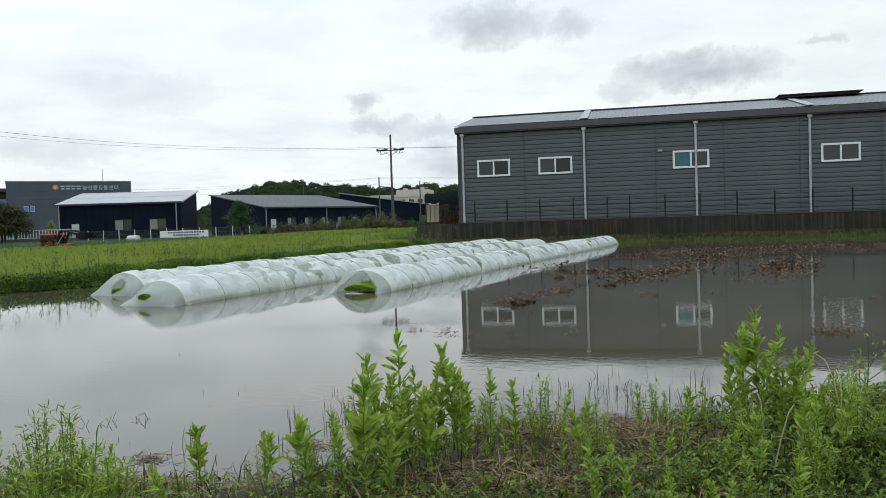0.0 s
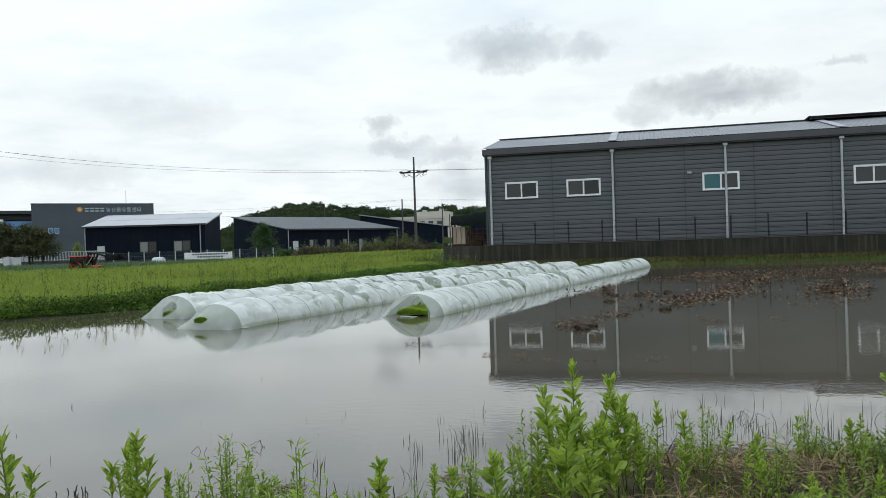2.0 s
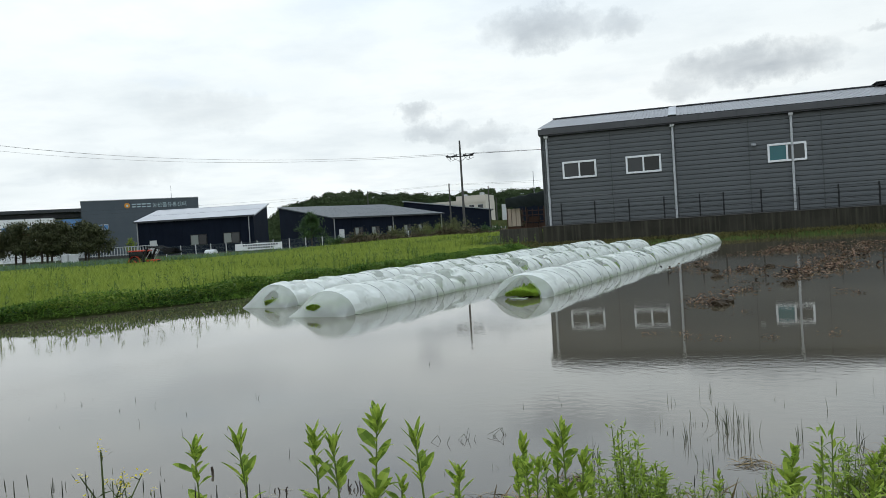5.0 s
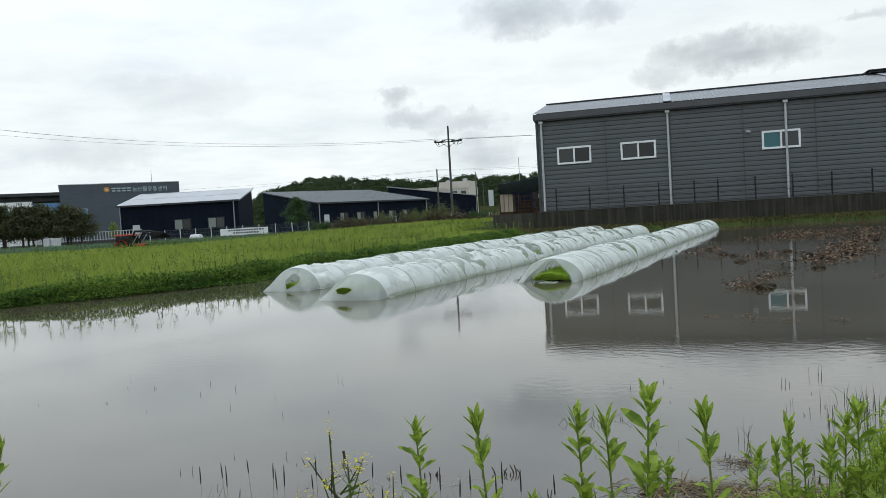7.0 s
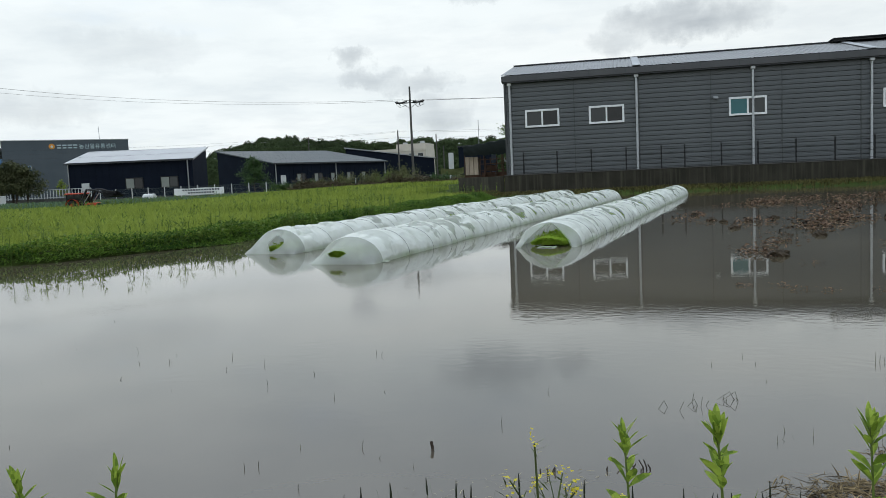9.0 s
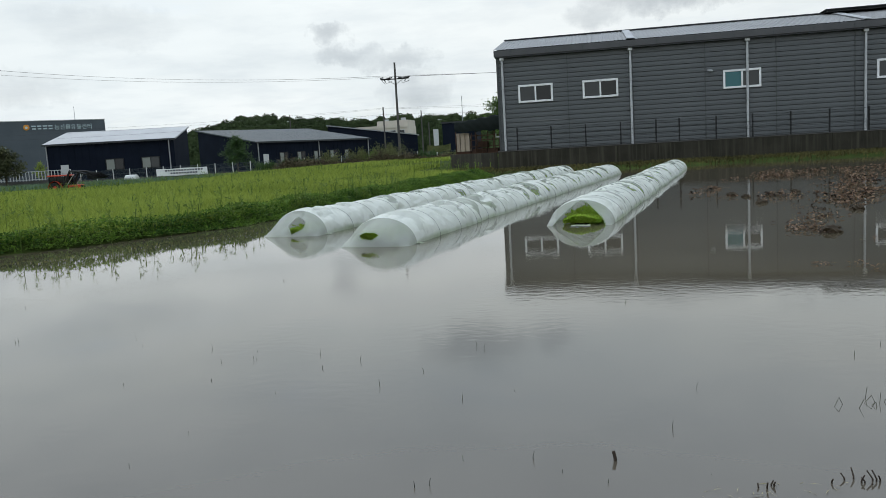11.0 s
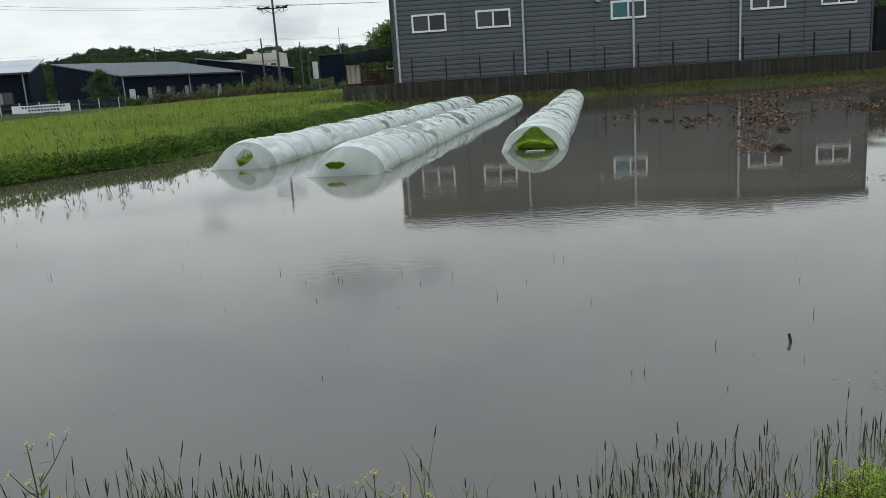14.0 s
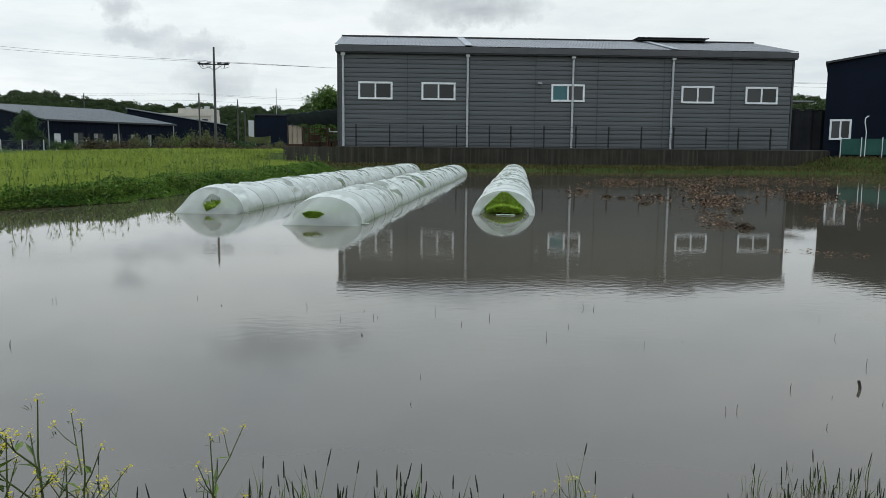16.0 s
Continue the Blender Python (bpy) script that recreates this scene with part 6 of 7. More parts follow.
# broken reeds bent over the water, and a few black stubs
bm = bmesh.new()
for cx, cy, k, size in ((4.80, 3.52, 7, 0.085), (4.98, 3.62, 6, 0.08), (8.8, 4.6, 8, 0.12), (8.4, 5.0, 8, 0.12)):
    for _ in range(k):
        a, r = rng.uniform(0, 6.28), size * rng.uniform(0.6, 1.2)
        p = Vector((cx + rng.normal(0, 0.06), cy + rng.normal(0, 0.05), -0.02))
        q = p + Vector((0.35 * r * math.cos(a), 0.35 * r * math.sin(a), r * rng.uniform(0.5, 1.0)))
        e = q + Vector((r * math.cos(a + 0.7), r * math.sin(a + 0.7), -r * rng.uniform(0.3, 0.9)))
        tube(bm, [p, p.lerp(q, 0.5), q], 0.0018, 4, 0.0014)
        if rng.random() < 0.6:
            tube(bm, [q, q.lerp(e, 0.5), e], 0.0014, 4, 0.0010)
# lone drowned stalks: where each stands
LONE = [(0.32, 4.79), (0.61, 4.44), (0.78, 4.74), (0.86, 4.54), (1.31, 4.69), (1.49, 4.24), (1.69, 4.42), (2.22, 4.15), (2.47, 4.8), (3.94, 3.77), (-0.97, 6.38), (-0.42, 8.14),
        (0.77, 3.91), (1.04, 2.52), (2.61, 2.35), (3.27, 2.53), (3.04, 2.65), (3.72, 3.03), (2.97, 2.05), (2.04, 3.84), (-1.39, 3.7), (-0.34, 4.96), (-1.72, 5.11), (-2.89, 6.73), (5.3, 4.8), (5.3, 4.1),
        (6.1, 3.8), (6.3, 4.0), (6.2, 4.4), (6.4, 5.0), (5.3, 4.5)]
for cx, cy in LONE:
    for _ in range(1 + (rng.random() < 0.25)):
        a, hh = rng.uniform(0, 6.28), rng.uniform(0.010, 0.045)
        px, py, lean = cx + rng.normal(0, 0.03), cy + rng.normal(0, 0.03), rng.uniform(0.05, 0.35) * hh
        tube(bm, [(px, py, -0.04), (px, py, hh * 0.5), (px + lean * math.cos(a), py + lean * math.sin(a), hh)], 0.0022, 4, 0.0010)
tagged(to_object("broken_reeds", bm, SPIKE), "dark broken reeds bent over the water", "stalks", kind="stuff")
for cx, cy, k in ((4.06, 2.41, 4), (4.47, 2.47, 6), (4.36, 2.5, 3)):
    stub = thing("stubble_tuft", "cluster of black rotten stubs in water", "stalk", (cx, cy, 0), group="rotten stubs")
    for _ in range(k):
        a = rng.uniform(0, 6.28)
        px, py, hh = rng.normal(0, 0.025), rng.normal(0, 0.025), rng.uniform(0.012, 0.045)
        part("stub", bm_tube([(px, py, -0.1), (px, py, 0.3 * hh), (px + 0.5 * hh * math.cos(a), py + 0.5 * hh * math.sin(a), hh)], 0.0045, 5, 0.003), BARK, stub)


# ---------------------------------------------------------------- plants on the near bank
def tall_weed(seed, height, bushy, leaf=1.0):
    """An upright weed: bending stem, spiral of narrow pointed leaves, tuft on top."""
    rng = np.random.default_rng(seed)
    t = thing("tall_weed", "upright bright green weed with narrow pointed leaves", "weed", group="tall weeds on the bank")
    bend = rng.uniform(-0.07, 0.07, 2)
    f = np.linspace(0, 1, 9)
    path = np.stack([bend[0] * f ** 2 * height, bend[1] * f ** 2 * height, f * height - 0.04], 1)
    part("stem", bm_tube(path.tolist(), 0.0055, 6, 0.0025), STEM, t)
    n, k = int(30 * bushy), 9
    u = np.concatenate([np.sort(rng.uniform(0.18, 0.93, n - k)), np.linspace(0.93, 1.0, k)])
    top = np.arange(n) >= n - k
    a = np.arange(n) * 2.4 + rng.uniform(-0.7, 0.7, n)
    c = np.stack([np.interp(u, f, path[:, 0]), np.interp(u, f, path[:, 1]), np.interp(u, f, path[:, 2])], 1)
    lift = np.where(top, rng.uniform(1.0, 3.2, n), rng.uniform(0.55, 1.7, n))
    d = np.stack([np.cos(a), np.sin(a), lift], 1)
    L = np.where(top, rng.uniform(0.045, 0.085, n) * min(1.0, 0.15 + leaf), (0.070 + 0.048 * np.sin(np.pi * u ** 1.2)) * rng.uniform(0.55, 1.35, n) * leaf)
    broad = np.where(top, 0.72, 1.0) * rng.uniform(0.8, 1.2, n)
    # drooping leaves in five segments, folded along the midrib
    q = []
    dn = d / np.linalg.norm(d, axis=1)[:, None]
    side = np.cross(dn, np.array([0, 0, 1.0]))
    side /= np.maximum(np.linalg.norm(side, axis=1), 1e-5)[:, None]
    nr = np.cross(side, dn)
    twist = rng.uniform(-0.5, 0.5, n)[:, None]
    side, nr = side * np.cos(twist) + nr * np.sin(twist), nr * np.cos(twist) - side * np.sin(twist)
    droop = np.where(top, 0.02, rng.uniform(0.02, 0.30, n))
    prev_c, prev_w = c, np.zeros((n, 1)) + 0.0012
    for s, wd in ((0.20, 0.085), (0.45, 0.165), (0.74, 0.130), (0.90, 0.065), (1.0, 0.0)):
        cc = c + dn * (L * s)[:, None] - np.array([0, 0, 1.0]) * (L * droop * s * s)[:, None]
        ww = (L * wd * broad)[:, None] + 0.0005
        q.append(np.stack([prev_c, prev_c + side * prev_w + nr * prev_w * 0.3, cc + side * ww + nr * ww * 0.3, cc], 1))
        q.append(np.stack([prev_c, cc, cc - side * ww + nr * ww * 0.3, prev_c - side * prev_w + nr * prev_w * 0.3], 1))
        prev_c, prev_w = cc, ww
    soup("foliage", q, LEAF, t)
    return t


def grow(x, y):
    return float(land(np.array([x]), np.array([y]))[0])


weeds = [tall_weed(500 + i, h, b, f) for i, (h, b, f) in enumerate([(0.72, 1.7, 0.9), (0.62, 1.8, 0.9), (0.80, 1.8, 0.9), (0.50, 1.4, 1.0), (0.66, 1.9, 0.9), (0.42, 1.3, 1.0), (0.60, 1.45, 0.80), (0.56, 1.4, 0.84), (0.60, 1.0, 0.80)])]
# spots by clump: x, y, height
FIRST_CLUMP = [(7.41, 2.17, 0.66), (7.63, 2.38, 0.58), (7.77, 2.46, 0.44), (7.40, 1.62, 0.56), (7.31, 2.13, 0.58), (7.16, 1.65, 0.37), (7.48, 2.25, 0.58), (7.52, 2.3, 0.52), (7.35, 1.95, 0.5), (7.45, 1.8, 0.46),
               (7.25, 1.8, 0.36), (7.6, 1.95, 0.42), (7.7, 2.2, 0.42), (7.9, 2.45, 0.40), (7.55, 2.6, 0.46), (7.5, 1.65, 0.36), (8.1, 2.8, 0.30), (8.25, 2.6, 0.26), (8.5, 3.0, 0.30)]
SECOND_CLUMP = [(9.16, 3.15, 0.68), (9.07, 3.21, 0.58), (9.22, 3.2, 0.56), (9.12, 3.0, 0.5), (9.28, 3.05, 0.46), (9.0, 3.0, 0.42), (9.35, 3.3, 0.5), (8.79, 3.04, 0.26), (8.85, 3.2, 0.28), (9.17, 2.11, 0.5), (9.25, 2.2, 0.42),
                (9.45, 2.9, 0.30), (9.6, 3.3, 0.30), (9.95, 3.3, 0.34), (10.2, 3.7, 0.42), (10.5, 3.5, 0.40), (10.0, 2.7, 0.36), (9.6, 2.4, 0.34), (9.75, 2.0, 0.36), (9.45, 1.75, 0.34), (10.4, 2.9, 0.42)]
LOW_WEEDS = [(8.7, 2.6, 0.28), (8.85, 2.2, 0.28), (8.45, 1.6, 0.26), (9.0, 1.6, 0.34), (11.0, 4.0, 0.7), (11.3, 3.4, 0.6), (10.8, 4.4, 0.6), (7.05, 2.2, 0.26), (6.6, 1.75, 0.36), (6.75, 2.05, 0.28), (6.9, 1.75, 0.26), (6.35, 1.45, 0.28)]
SLENDER = [(5.7, 1.25, 0.48), (5.87, 1.1, 0.56), (5.80, 1.15, 0.42), (5.76, 1.08, 0.46), (5.93, 1.2, 0.38), (5.83, 1.14, 0.52), (5.91, 1.05, 0.46), (5.73, 1.2, 0.42), (5.68, 1.3, 0.40), (5.215, 0.97, 0.68), (5.12, 0.95, 0.61),
           (5.03, 0.98, 0.64), (4.68, 1.10, 0.64), (4.42, 1.15, 0.64), (5.43, 0.96, 0.60), (5.53, 0.92, 0.48), (4.86, 0.95, 0.36), (5.28, 1.05, 0.42), (3.03, 0.41, 0.62), (3.205, 0.41, 0.62), (3.34, 0.45, 0.40)]
CLUMP_FOOT = [(7.21, 2.14, 0.40), (7.30, 2.02, 0.36), (7.39, 2.08, 0.34), (7.46, 2.15, 0.42), (7.51, 2.26, 0.38), (7.58, 2.12, 0.32), (7.68, 2.37, 0.36), (7.89, 2.23, 0.30), (7.25, 1.92, 0.32), (7.15, 2.02, 0.30),
              (7.62, 2.5, 0.44), (7.42, 2.42, 0.46), (7.34, 2.28, 0.44), (9.12, 3.08, 0.42), (9.2, 2.95, 0.36), (9.05, 3.1, 0.34), (9.3, 3.15, 0.40), (9.27, 2.42, 0.38), (9.35, 2.36, 0.44), (9.2, 2.3, 0.34), (8.25, 2.28, 0.28)]
SPOTS = FIRST_CLUMP + CLUMP_FOOT + SECOND_CLUMP + LOW_WEEDS + SLENDER
rng = np.random.default_rng(61)
while len(SPOTS) < 186:
    x = rng.uniform(6.2, 12.0)
    y = float(np.interp(x, SX, SY)) - rng.uniform(0.0, 2.6)
    if y > 0.9 and not (7.6 < x < 8.75 and y > 2.3) and math.sin(1.9 * x + 2.3 * y) + math.sin(4.1 * x - 1.3 * y) + 0.25 * (x - 9) > -0.2:
        SPOTS.append((x, y, rng.uniform(0.10, 0.34)))
used = set()
for i, (x, y, h) in enumerate(SPOTS):
    k = 8 if y < 0.5 else 6 + i % 2 if y < 1.32 and x < 6 else i % 6
    base_h = (0.72, 0.62, 0.80, 0.50, 0.66, 0.42, 0.60, 0.56, 0.60)[k]
    lean = 0.0 if y < 0.5 else 0.03 if y < 1.32 and x < 6 else 0.10
    m = Matrix.Translation((x, y, grow(x, y))) @ Matrix.Rotation(rng.normal(0, 1) * lean, 4, "X") @ Matrix.Rotation(rng.normal(0, 1) * lean, 4, "Y")
    m = m @ Matrix.Rotation(rng.uniform(0, 6.28), 4, "Z") @ Matrix.Scale(h / base_h, 4)
    if k not in used:
        used.add(k)
        weeds[k].matrix_basis = m
    else:
        src = weeds[k].scale.copy()
        copy_thing(weeds[k], m @ Matrix.Diagonal((1 / src.x, 1 / src.y, 1 / src.z, 1)))


def bushy_weed(seed, height):
    """A cone of many small feathery leaves on branching stems."""
    rng = np.random.default_rng(seed)
    t = thing("bushy_weed", "feathery yellow-green bushy weed on the bank", "weed", group="bushy weeds on the bank")
    b = bmesh.new()
    cs = []
    for i in range(9):
        a, r = i * 2.4, height * 0.34 * math.sqrt(i / 9)
        top = height * (1 - 0.5 * (i / 9)) * rng.uniform(0.85, 1.1)
        e = (r * math.cos(a), r * math.sin(a), top)
        tube(b, [(0.01 * math.cos(a), 0.01 * math.sin(a), -0.03), (e[0] * 0.7, e[1] * 0.7, top * 0.55), e], 0.003, 4, 0.0012)
        u = rng.uniform(0.25, 1.0, 60)
        cs.append(np.stack([e[0] * u ** 0.6, e[1] * u ** 0.6, top * u], 1) + rng.normal(0, 0.008, (60, 3)))
    tagged(part("stem", b, STEM, t), kind="stuff")
    c = np.concatenate(cs)
    n = len(c)
    d = np.stack([rng.normal(size=n), rng.normal(size=n), rng.uniform(0.1, 1.3, n)], 1)
    soup("foliage", leaves(c, d, rng.uniform(0.020, 0.048, n), rng.uniform(0.005, 0.012, n), rng), LEAF, t)
    return t


bushes_near = [bushy_weed(640 + i, h) for i, h in enumerate((0.40, 0.34, 0.46))]
rng = np.random.default_rng(65)
BSPOTS = [(6.02, 1.5, 0.46), (6.08, 1.58, 0.38), (6.62, 0.9, 0.58), (6.5, 0.85, 0.45), (6.72, 0.95, 0.45), (6.05, 1.42, 0.42), (5.95, 1.3, 0.36), (6.15, 1.55, 0.32), (5.82, 1.38, 0.3), (6.3, 1.5, 0.26), (5.7, 1.5, 0.28), (10.0, 3.6, 0.5), (10.35, 4.0, 0.55), (10.7, 3.9, 0.5), (10.1, 3.1, 0.45), (10.6, 3.2, 0.5), (11.1, 4.3, 0.5), (9.8, 3.9, 0.4),
          (8.0, 2.7, 0.36), (7.7, 2.75, 0.3), (7.2, 2.2, 0.42), (8.3, 2.4, 0.3), (6.9, 2.2, 0.3), (9.0, 2.6, 0.34), (9.5, 2.7, 0.4), (9.2, 2.1, 0.3), (5.5, 1.15, 0.26), (5.3, 1.35, 0.24), (4.6, 1.2, 0.2), (6.6, 2.3, 0.26), (8.6, 3.3, 0.3), (10.9, 2.9, 0.5),
          (3.0, 1.1, 0.25), (3.08, 1.12, 0.27), (3.15, 1.1, 0.24), (3.21, 1.06, 0.22), (3.05, 1.04, 0.22), (3.12, 1.17, 0.26), (3.02, 1.18, 0.25), (3.10, 1.06, 0.24), (2.95, 1.08, 0.20), (3.25, 1.12, 0.19), (3.8, 1.4, 0.18)]
used = set()
for i, (x, y, h) in enumerate(BSPOTS):
    k = i % 3
    m = Matrix.Translation((x, y, grow(x, y))) @ Matrix.Rotation(i * 1.3, 4, "Z") @ Matrix.Scale(h / (0.40, 0.34, 0.46)[k], 4)
    if k not in used:
        used.add(k)
        bushes_near[k].matrix_basis = m
    else:
        src = bushes_near[k].scale.copy()
        copy_thing(bushes_near[k], m @ Matrix.Diagonal((1 / src.x, 1 / src.y, 1 / src.z, 1)))


def mustard(seed, height):
    """A forking olive stem whose few long branches end in loose yellow heads, with narrow leaves at the forks."""
    rng = np.random.default_rng(seed)
    t = thing("wild_mustard", "thin branching weed with small yellow flowers", "flower", group="wild mustard on the bank")
    part("stem", bm_tube([(0, 0, -0.03), (0.006, 0.004, height * 0.35), (-0.004, 0.01, height * 0.7), (0.0, 0.012, height)], 0.0034, 6, 0.0012), STEM_OLIVE, t)
    tips, forks = [(0.0, 0.012, height)], []
    for i in range(8):
        a, z = i * 2.4 + rng.uniform(-0.4, 0.4), height * (0.14 + 0.075 * i + rng.uniform(-0.03, 0.03))
        L = height * rng.uniform(0.32, 0.62) * (1 - 0.05 * i)
        out, up = L * rng.uniform(0.50, 0.72), L * rng.uniform(0.55, 0.8)
        e = (out * math.cos(a), out * math.sin(a), z + up)
        b = bmesh.new()
        tube(b, [(0, 0, z), (e[0] * 0.5, e[1] * 0.5, z + up * 0.42), e], 0.0021, 5, 0.0009)
        m = (e[0] * 0.5, e[1] * 0.5, z + up * 0.42)
        g = (m[0] + 0.3 * L * math.cos(a + 1.1), m[1] + 0.3 * L * math.sin(a + 1.1), m[2] + 0.32 * L)
        if i % 2:
            tube(b, [m, ((m[0] + g[0]) / 2, (m[1] + g[1]) / 2, (m[2] + g[2]) / 2 - 0.004), g], 0.0013, 4, 0.0008)
            tips.append(g)
        part("branch", b, STEM_OLIVE, t)
        tips.append(e)
        forks.append((0, 0, z))
        forks.append(m)
    tips, forks = np.array(tips), np.array(forks)
    k = 11
    n = len(tips) * k
    c = np.repeat(tips, k, 0) + rng.normal(0, 1, (n, 3)) * np.array([0.005, 0.005, 0.006])
    d = np.stack([rng.normal(size=n), rng.normal(size=n), rng.uniform(0, 1, n)], 1)
    soup("blossom", leaves(c, d, rng.uniform(0.004, 0.0075, n), rng.uniform(0.004, 0.0065, n), rng, 0.1), FLOWER, t, "small yellow petals", kind="stuff")
    # thin pods below the heads
    n = len(tips) * 4
    c = np.repeat(tips, 4, 0) * np.array([0.88, 0.88, 0.94]) + rng.normal(0, 0.006, (n, 3))
    d = np.stack([rng.normal(size=n), rng.normal(size=n), rng.uniform(0.6, 1.4, n)], 1)
    soup("pods", leaves(c, d, rng.uniform(0.012, 0.024, n), np.full(n, 0.0022), rng, 0.1), STEM_OLIVE, t, kind="stuff")
    n = len(forks)
    a = rng.uniform(0, 6.28, n)
    soup("foliage", leaves(forks, np.stack([np.cos(a), np.sin(a), rng.uniform(0.1, 0.8, n)], 1), rng.uniform(0.025, 0.065, n), rng.uniform(0.006, 0.014, n), rng), STALK, t)
    return t


flowers = [mustard(700 + i, h) for i, h in enumerate((0.34, 0.28, 0.40))]
FSPOTS = [(-0.03, 1.0, 0.44), (-0.20, 1.02, 0.42), (0.10, 0.98, 0.40), (-0.11, 0.96, 0.36), (0.05, 1.03, 0.30), (0.18, 0.97, 0.26), (0.0, 0.92, 0.18), (0.16, 1.02, 0.16), (0.47, 1.0, 0.37), (0.24, 1.0, 0.16), (0.52, 0.96, 0.15), (1.42, 1.0, 0.22), (1.52, 0.96, 0.26), (1.60, 1.02, 0.20), (1.47, 0.92, 0.16), (2.3, 1.0, 0.16), (2.75, 0.95, 0.16),
          (2.05, 0.92, 0.14), (-0.42, 0.95, 0.28), (-0.6, 1.0, 0.3), (3.14, 1.08, 0.19), (3.22, 1.1, 0.17), (3.05, 1.12, 0.21), (2.95, 1.1, 0.18), (3.0, 1.16, 0.20), (3.1, 1.18, 0.19), (3.18, 1.14, 0.17), (3.02, 1.05, 0.19), (3.12, 1.03, 0.16), (2.9, 1.12, 0.12), (3.26, 1.05, 0.13), (3.76, 1.40, 0.15), (3.82, 1.44, 0.17), (3.88, 1.40, 0.14), (4.19, 0.92, 0.47), (4.24, 0.88, 0.38), (4.38, 0.9, 0.34), (4.05, 0.9, 0.30), (3.72, 0.9, 0.30), (3.6, 0.92, 0.3), (4.0, 0.86, 0.28), (3.3, 1.1, 0.22), (1.15, 0.9, 0.12), (0.9, 0.92, 0.12), (1.25, 0.98, 0.17), (1.33, 1.0, 0.2), (1.68, 0.98, 0.2), (1.75, 1.0, 0.17), (0.7, 0.98, 0.16), (0.3, 0.95, 0.2), (10.6, 4.6, 0.5), (10.1, 4.7, 0.45), (11.2, 5.0, 0.5)]
used = set()
for i, (x, y, h) in enumerate(FSPOTS):
    k = i % 3
    s = 1.3 * h / (0.34, 0.28, 0.40)[k]
    m = Matrix.Translation((x, y, grow(x, y))) @ Matrix.Rotation(i * 1.9, 4, "Z") @ Matrix.Scale(s, 4)
    if k not in used:
        used.add(k)
        flowers[k].matrix_basis = m
    else:
        src = flowers[k].scale.copy()
        copy_thing(flowers[k], m @ Matrix.Diagonal((1 / src.x, 1 / src.y, 1 / src.z, 1)))

# foxtail grass with dark spikes along the shore
rng = np.random.default_rng(71)
x = np.concatenate([rng.uniform(-3.0, 6.4, 230), rng.normal(3.1, 0.4, 170), rng.normal(0.85, 0.2, 34), rng.normal(2.35, 0.25, 80), rng.uniform(0.4, 2.8, 90), rng.normal(2.75, 0.10, 30)])
clump = np.sin(2.1 * x) + np.sin(5.3 * x + 1) + rng.normal(0, 0.8, len(x))
# a taller row stands on the bank itself
TALL = [3.66, 3.77, 3.80, 3.89, 3.93, 3.96, 4.0, 4.09, 4.13, 4.19, 4.28, 4.38, 4.42, 4.55, 4.60, 4.66, 4.74, 4.77, 4.83, 4.95]
x = np.concatenate([x[clump > -0.5], TALL])
n, nt = len(x), len(TALL)
tall = np.arange(n) >= n - nt
y = np.where(tall, 0.9 + rng.normal(0, 0.03, n), np.interp(x, SX, SY) + rng.normal(0.02, 0.15, n) + (x > 2.4) * rng.exponential(0.05, n))
z = np.maximum(land(x, y), -0.05)
h = rng.uniform(0.09, 0.195, n) * np.where(x < 1.9, 1.35, np.where(x < 2.8, 0.9, 1.0))
h = np.where(tall, rng.uniform(0.50, 0.59, n) - z, h)
lean = rng.normal(0, 0.11, (n, 2)) * np.where(tall, 0.35, 1.0)[:, None]
tipx, tipy = x + lean[:, 0] * h, y + lean[:, 1] * h
base, tip = np.stack([x, y, z], 1), np.stack([tipx, tipy, z + h], 1)
stems, heads = [], []
neck = (1 - rng.uniform(0.036, 0.068, n) / h)[:, None]
for s, e, r, out in ((0.0 * neck, neck, 0.0014, stems), (neck - 0.02, 1.0 + 0.0 * neck, 0.0027, heads)):
    p0, p1 = base + (tip - base) * s, base + (tip - base) * e
    pm = (p0 + p1) / 2
    for k in range(4):
        a0, a1 = k * math.pi / 2, (k + 1) * math.pi / 2
        o0, o1 = np.array([math.cos(a0), math.sin(a0), 0]) * r, np.array([math.cos(a1), math.sin(a1), 0]) * r
        out.append(np.stack([p0 + o0 * 0.8, p0 + o1 * 0.8, pm + o1, pm + o0], 1))
        out.append(np.stack([pm + o0, pm + o1, p1 + o1 * 0.35, p1 + o0 * 0.35], 1))
soup("foxtail_stems", stems, STEM, label="thin green foxtail grass stems", category="grass", kind="stuff")
k = rng.integers(0, n, n * 4)
fx, fy = x[k] + rng.normal(0, 0.03, n * 4), y[k] + rng.normal(0, 0.03, n * 4)
fh = h[k] * rng.uniform(0.45, 0.95, n * 4)
soup("foxtail_blades", blades(np.stack([fx, fy, z[k]], 1), fh, rng.uniform(0.003, 0.0065, n * 4), rng.uniform(0.05, 0.45, n * 4), rng), STALK, label="green blades round the foxtail stems", category="grass", kind="stuff")
soup("foxtail_spikes", heads, SPIKE, label="narrow dark seed spikes of foxtail grass", category="grass", kind="stuff")
x = np.concatenate([rng.uniform(-3.0, 12, 9000), rng.normal(3.2, 0.5, 900), rng.uniform(-1, 4, 300)])
y = np.interp(x, SX, SY) - np.concatenate([rng.uniform(-0.15, 1.7, 9000), rng.normal(0.0, 0.15, 1200)])
keep = (np.sin(3.1 * x + y) + np.sin(7.3 * x) + rng.normal(0, 0.7, len(x)) > np.where(x > 6, -0.9, -0.3)) & (y > 0.55) & ~((x > 7.65) & (x < 8.6) & (y > 2.5) & (rng.random(len(x)) < 0.85))
x, y = x[keep], y[keep]
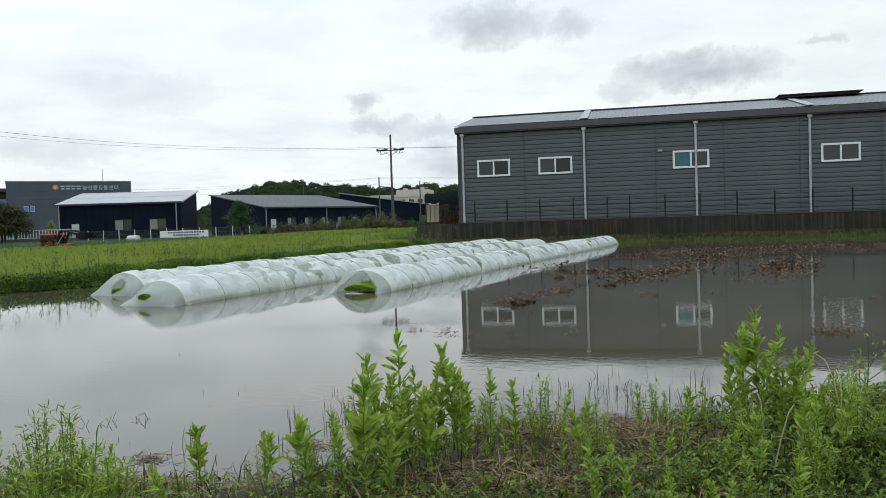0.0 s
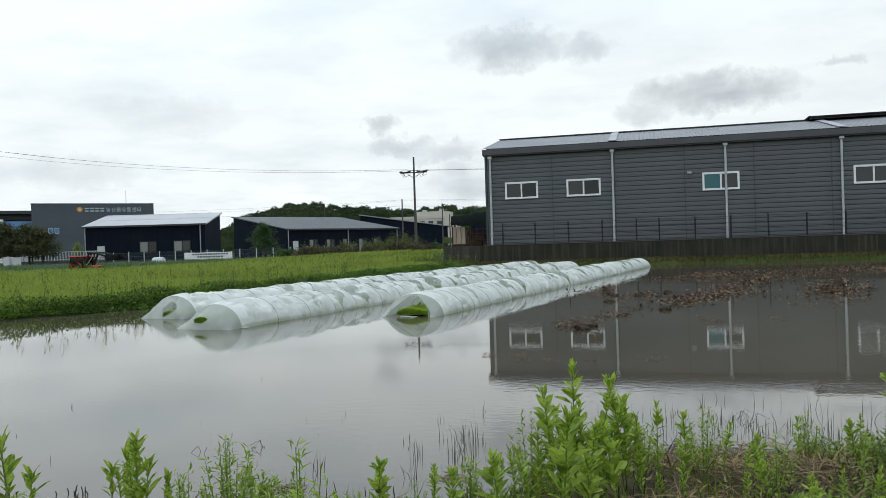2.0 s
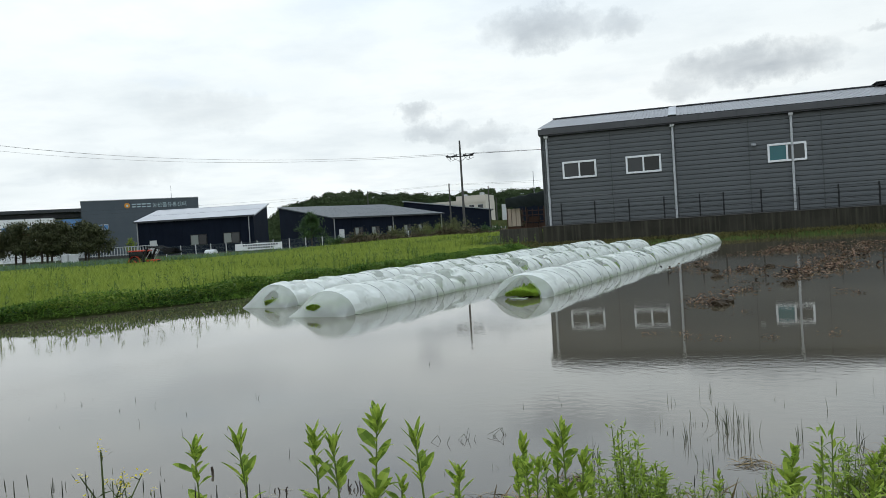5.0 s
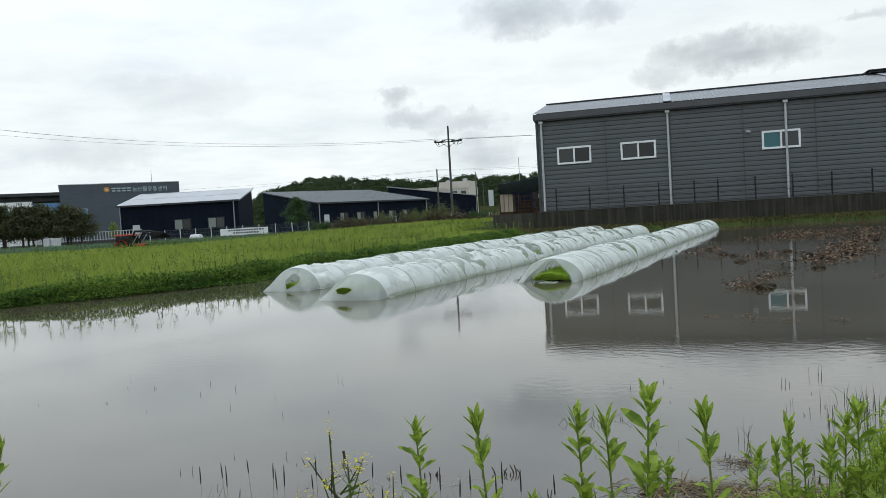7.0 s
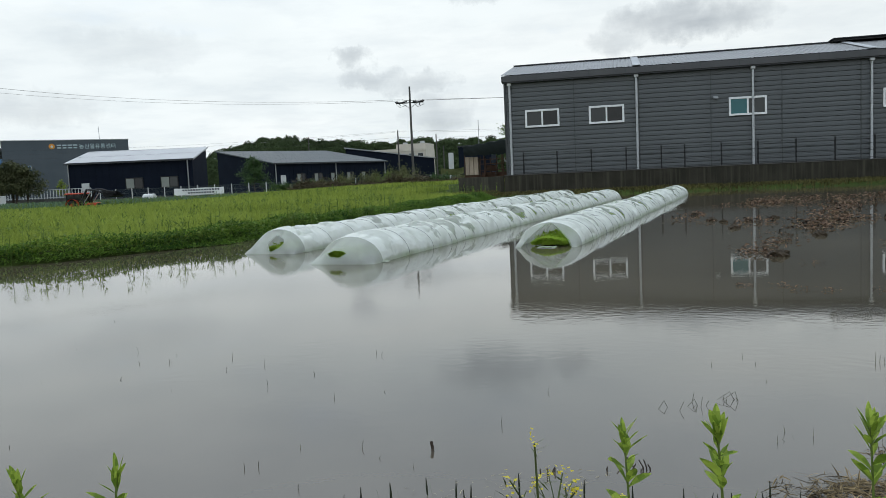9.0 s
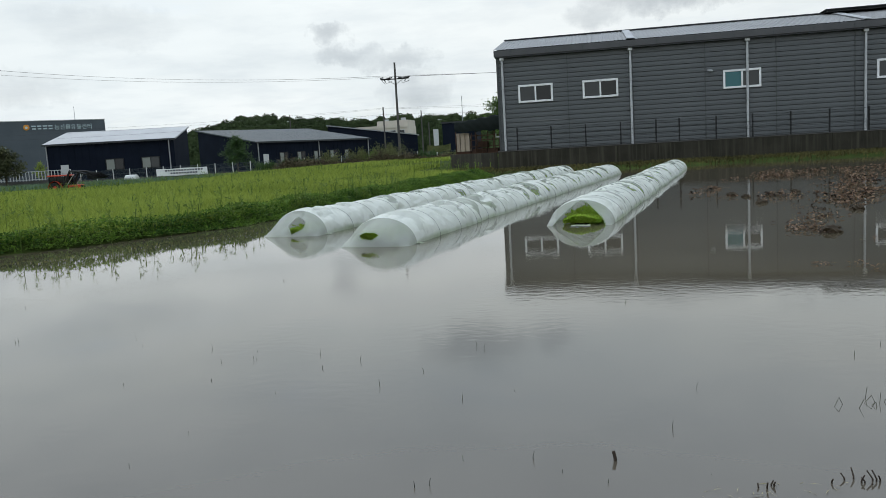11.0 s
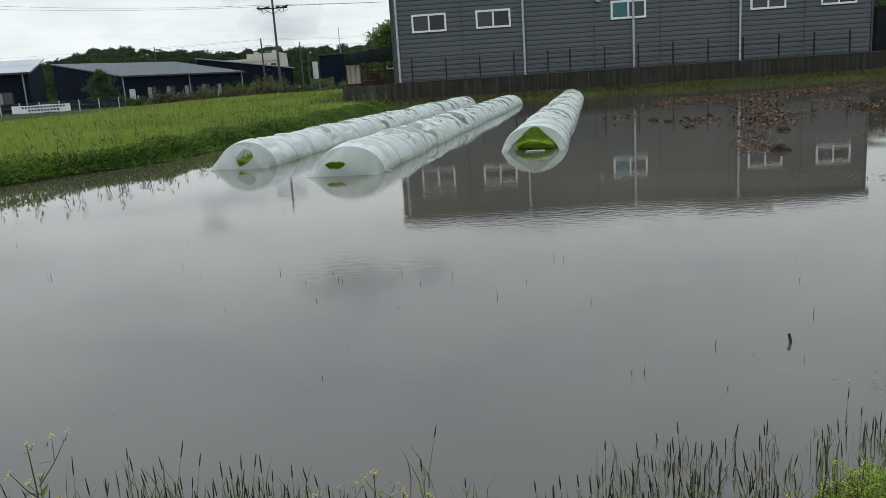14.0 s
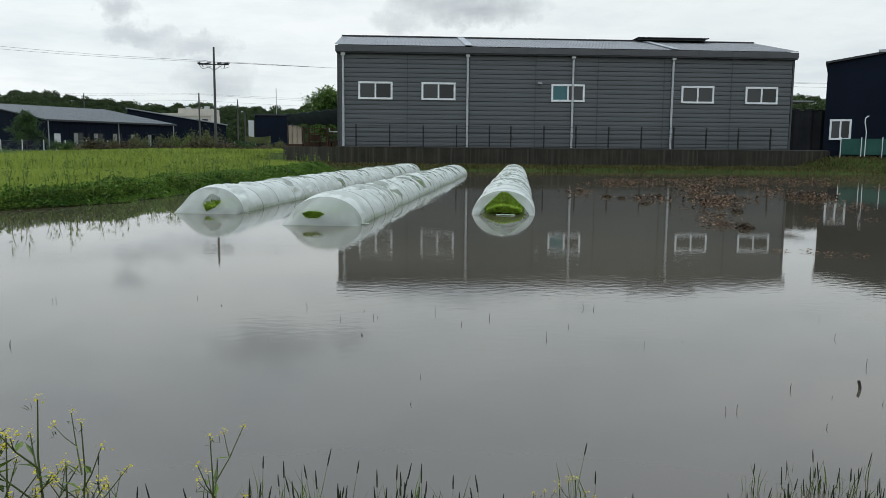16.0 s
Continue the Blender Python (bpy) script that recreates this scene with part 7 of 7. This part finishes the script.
n = len(x)
soup("bank_grass", blades(np.stack([x, y, land(x, y) - 0.01], 1), rng.uniform(0.07, 0.22, n), rng.uniform(0.004, 0.009, n), rng.uniform(0.1, 0.8, n), rng), LEAF_LOW,
     label="fresh green grass blades on the near bank", category="grass", kind="stuff")

# leafy ground cover in low clumps, and straw between them
m = 3400
gx = rng.uniform(4.2, 13, m)
gy = np.interp(gx, SX, SY) - 0.05 - rng.uniform(0, 3.4, m)
cover = np.sin(1.7 * gx + 0.8 * gy) + np.sin(2.9 * gy - 1.1 * gx) + 0.35 * np.sin(7 * gx) + 0.5 * (gx - 7.5)
keep = (gy > 0.5) & (cover + rng.normal(0, 0.5, m) > 0.3 - 1.2 * (gx > 8.6) + 2.2 * ((gx > 7.6) & (gx < 8.7) & (gy > 2.3)) + 0.9 * ((gx > 7.2) & (gx < 8.4)))
gx, gy = gx[keep], gy[keep]
m, reps = len(gx), 62
tall = np.repeat(rng.uniform(0.04, 0.20, m) * (0.4 + 0.6 * patchy(3 * gx, 3 * gy)), reps)
wide = np.repeat(rng.uniform(0.03, 0.10, m), reps)
n = m * reps
x, y = np.repeat(gx, reps) + rng.normal(0, 1, n) * wide, np.repeat(gy, reps) + rng.normal(0, 1, n) * wide
z = land(x, y) + tall * rng.random(n) ** 0.6 + 0.004
d = np.stack([rng.normal(size=n), rng.normal(size=n), rng.uniform(0.1, 1.3, n)], 1)
size = np.repeat(rng.uniform(0.6, 1.5, m), reps)
soup("ground_cover", leaves(np.stack([x, y, z], 1), d, rng.uniform(0.018, 0.045, n) * size, rng.uniform(0.007, 0.018, n) * size, rng), LEAF_LOW,
     label="low leafy green ground cover on the bank", category="weeds", kind="stuff")
n = 30000
x = np.concatenate([rng.uniform(3.8, 12, 20000), rng.uniform(7.2, 8.8, 10000)])
y = np.interp(x, SX, SY) - rng.uniform(-0.12, 2.8, n)
keep = (np.sin(2.3 * x + 1.2) + np.sin(3.7 * y + x) + rng.normal(0, 0.6, n) > 0.0 + 1.6 * (x > 8.9)) & (y > 0.7)
x, y = x[keep], y[keep]
n = len(x)
d = np.stack([rng.normal(size=n), rng.normal(size=n), rng.normal(0.08, 0.18, n)], 1)
soup("straw_litter", leaves(np.stack([x, y, np.maximum(land(x, y), 0) + rng.uniform(0.004, 0.05, n)], 1), d, rng.uniform(0.06, 0.24, n), rng.uniform(0.004, 0.011, n), rng), STRAW,
     label="tangled brown dead straw on the bank", category="straw", kind="stuff")
n = 900
k = rng.choice(6, n, p=(0.25, 0.08, 0.20, 0.20, 0.20, 0.07))
mx, my = np.array([5.45, 5.66, 5.30, 5.75, 6.05, 6.59])[k], np.array([2.36, 2.76, 2.28, 2.32, 2.30, 3.11])[k]
x, y = mx + rng.normal(0, 1, n) * np.array([0.13, 0.06, 0.12, 0.13, 0.13, 0.05])[k], my + rng.normal(0, 1, n) * np.array([0.05, 0.04, 0.05, 0.06, 0.06, 0.03])[k]
d = np.stack([rng.normal(size=n), rng.normal(size=n), rng.normal(0.02, 0.10, n)], 1)
soup("shore_straw", leaves(np.stack([x, y, rng.uniform(0.003, 0.022, n)], 1), d, rng.uniform(0.04, 0.16, n), rng.uniform(0.003, 0.009, n), rng), STRAW,
     label="mat of brown straw floating at the shore", category="straw", kind="stuff")
n = 70
k = rng.integers(0, 3, n)
x, y = np.array([3.7, 3.92, 4.12])[k] + rng.normal(0, 0.12, n), np.array([2.08, 2.28, 2.36])[k] + rng.normal(0, 0.06, n)
d = np.stack([rng.normal(size=n), rng.normal(size=n), rng.normal(0.0, 0.05, n)], 1)
soup("pale_scraps", leaves(np.stack([x, y, rng.uniform(0.002, 0.008, n)], 1), d, rng.uniform(0.015, 0.07, n), rng.uniform(0.0015, 0.004, n), rng), DRY_STEM,
     label="thin pale straw scraps on the water", category="straw", kind="stuff")
bm = bmesh.new()
for _ in range(34):
    px, py = rng.uniform(8.9, 10.6), rng.uniform(2.1, 3.9)
    a, run, top = rng.uniform(0, 6.28), rng.uniform(0.10, 0.42), rng.uniform(0.10, 0.36)
    z = grow(px, py)
    tube(bm, [(px + run * f * math.cos(a + 0.5 * f), py + run * f * math.sin(a + 0.5 * f), z + top * math.sin(math.pi * (0.08 + 0.72 * f))) for f in (0, 0.2, 0.4, 0.6, 0.8, 1.0)], 0.0034, 5, 0.0018)
tagged(to_object("dry_stems", bm, DRY_STEM), "pale dry arching stems among the weeds", "straw", kind="stuff")

# blue-green crop rows on the lower plot beyond the field
n = 16000
x, y = rng.uniform(-78, -36, n), rng.uniform(60, 82, n)
row = np.abs(((y * 0.9 + x * 0.2) % 1.2) - 0.6) < 0.4
x, y = x[row], y[row]
n = len(x)
soup("crop_rows", blades(np.stack([x, y, land(x, y) - 0.02], 1), rng.uniform(0.35, 0.75, n), rng.uniform(0.05, 0.12, n), rng.uniform(0.1, 0.6, n), rng), ONION,
     label="blue-green crop rows on the lower plot", category="crop", kind="stuff")
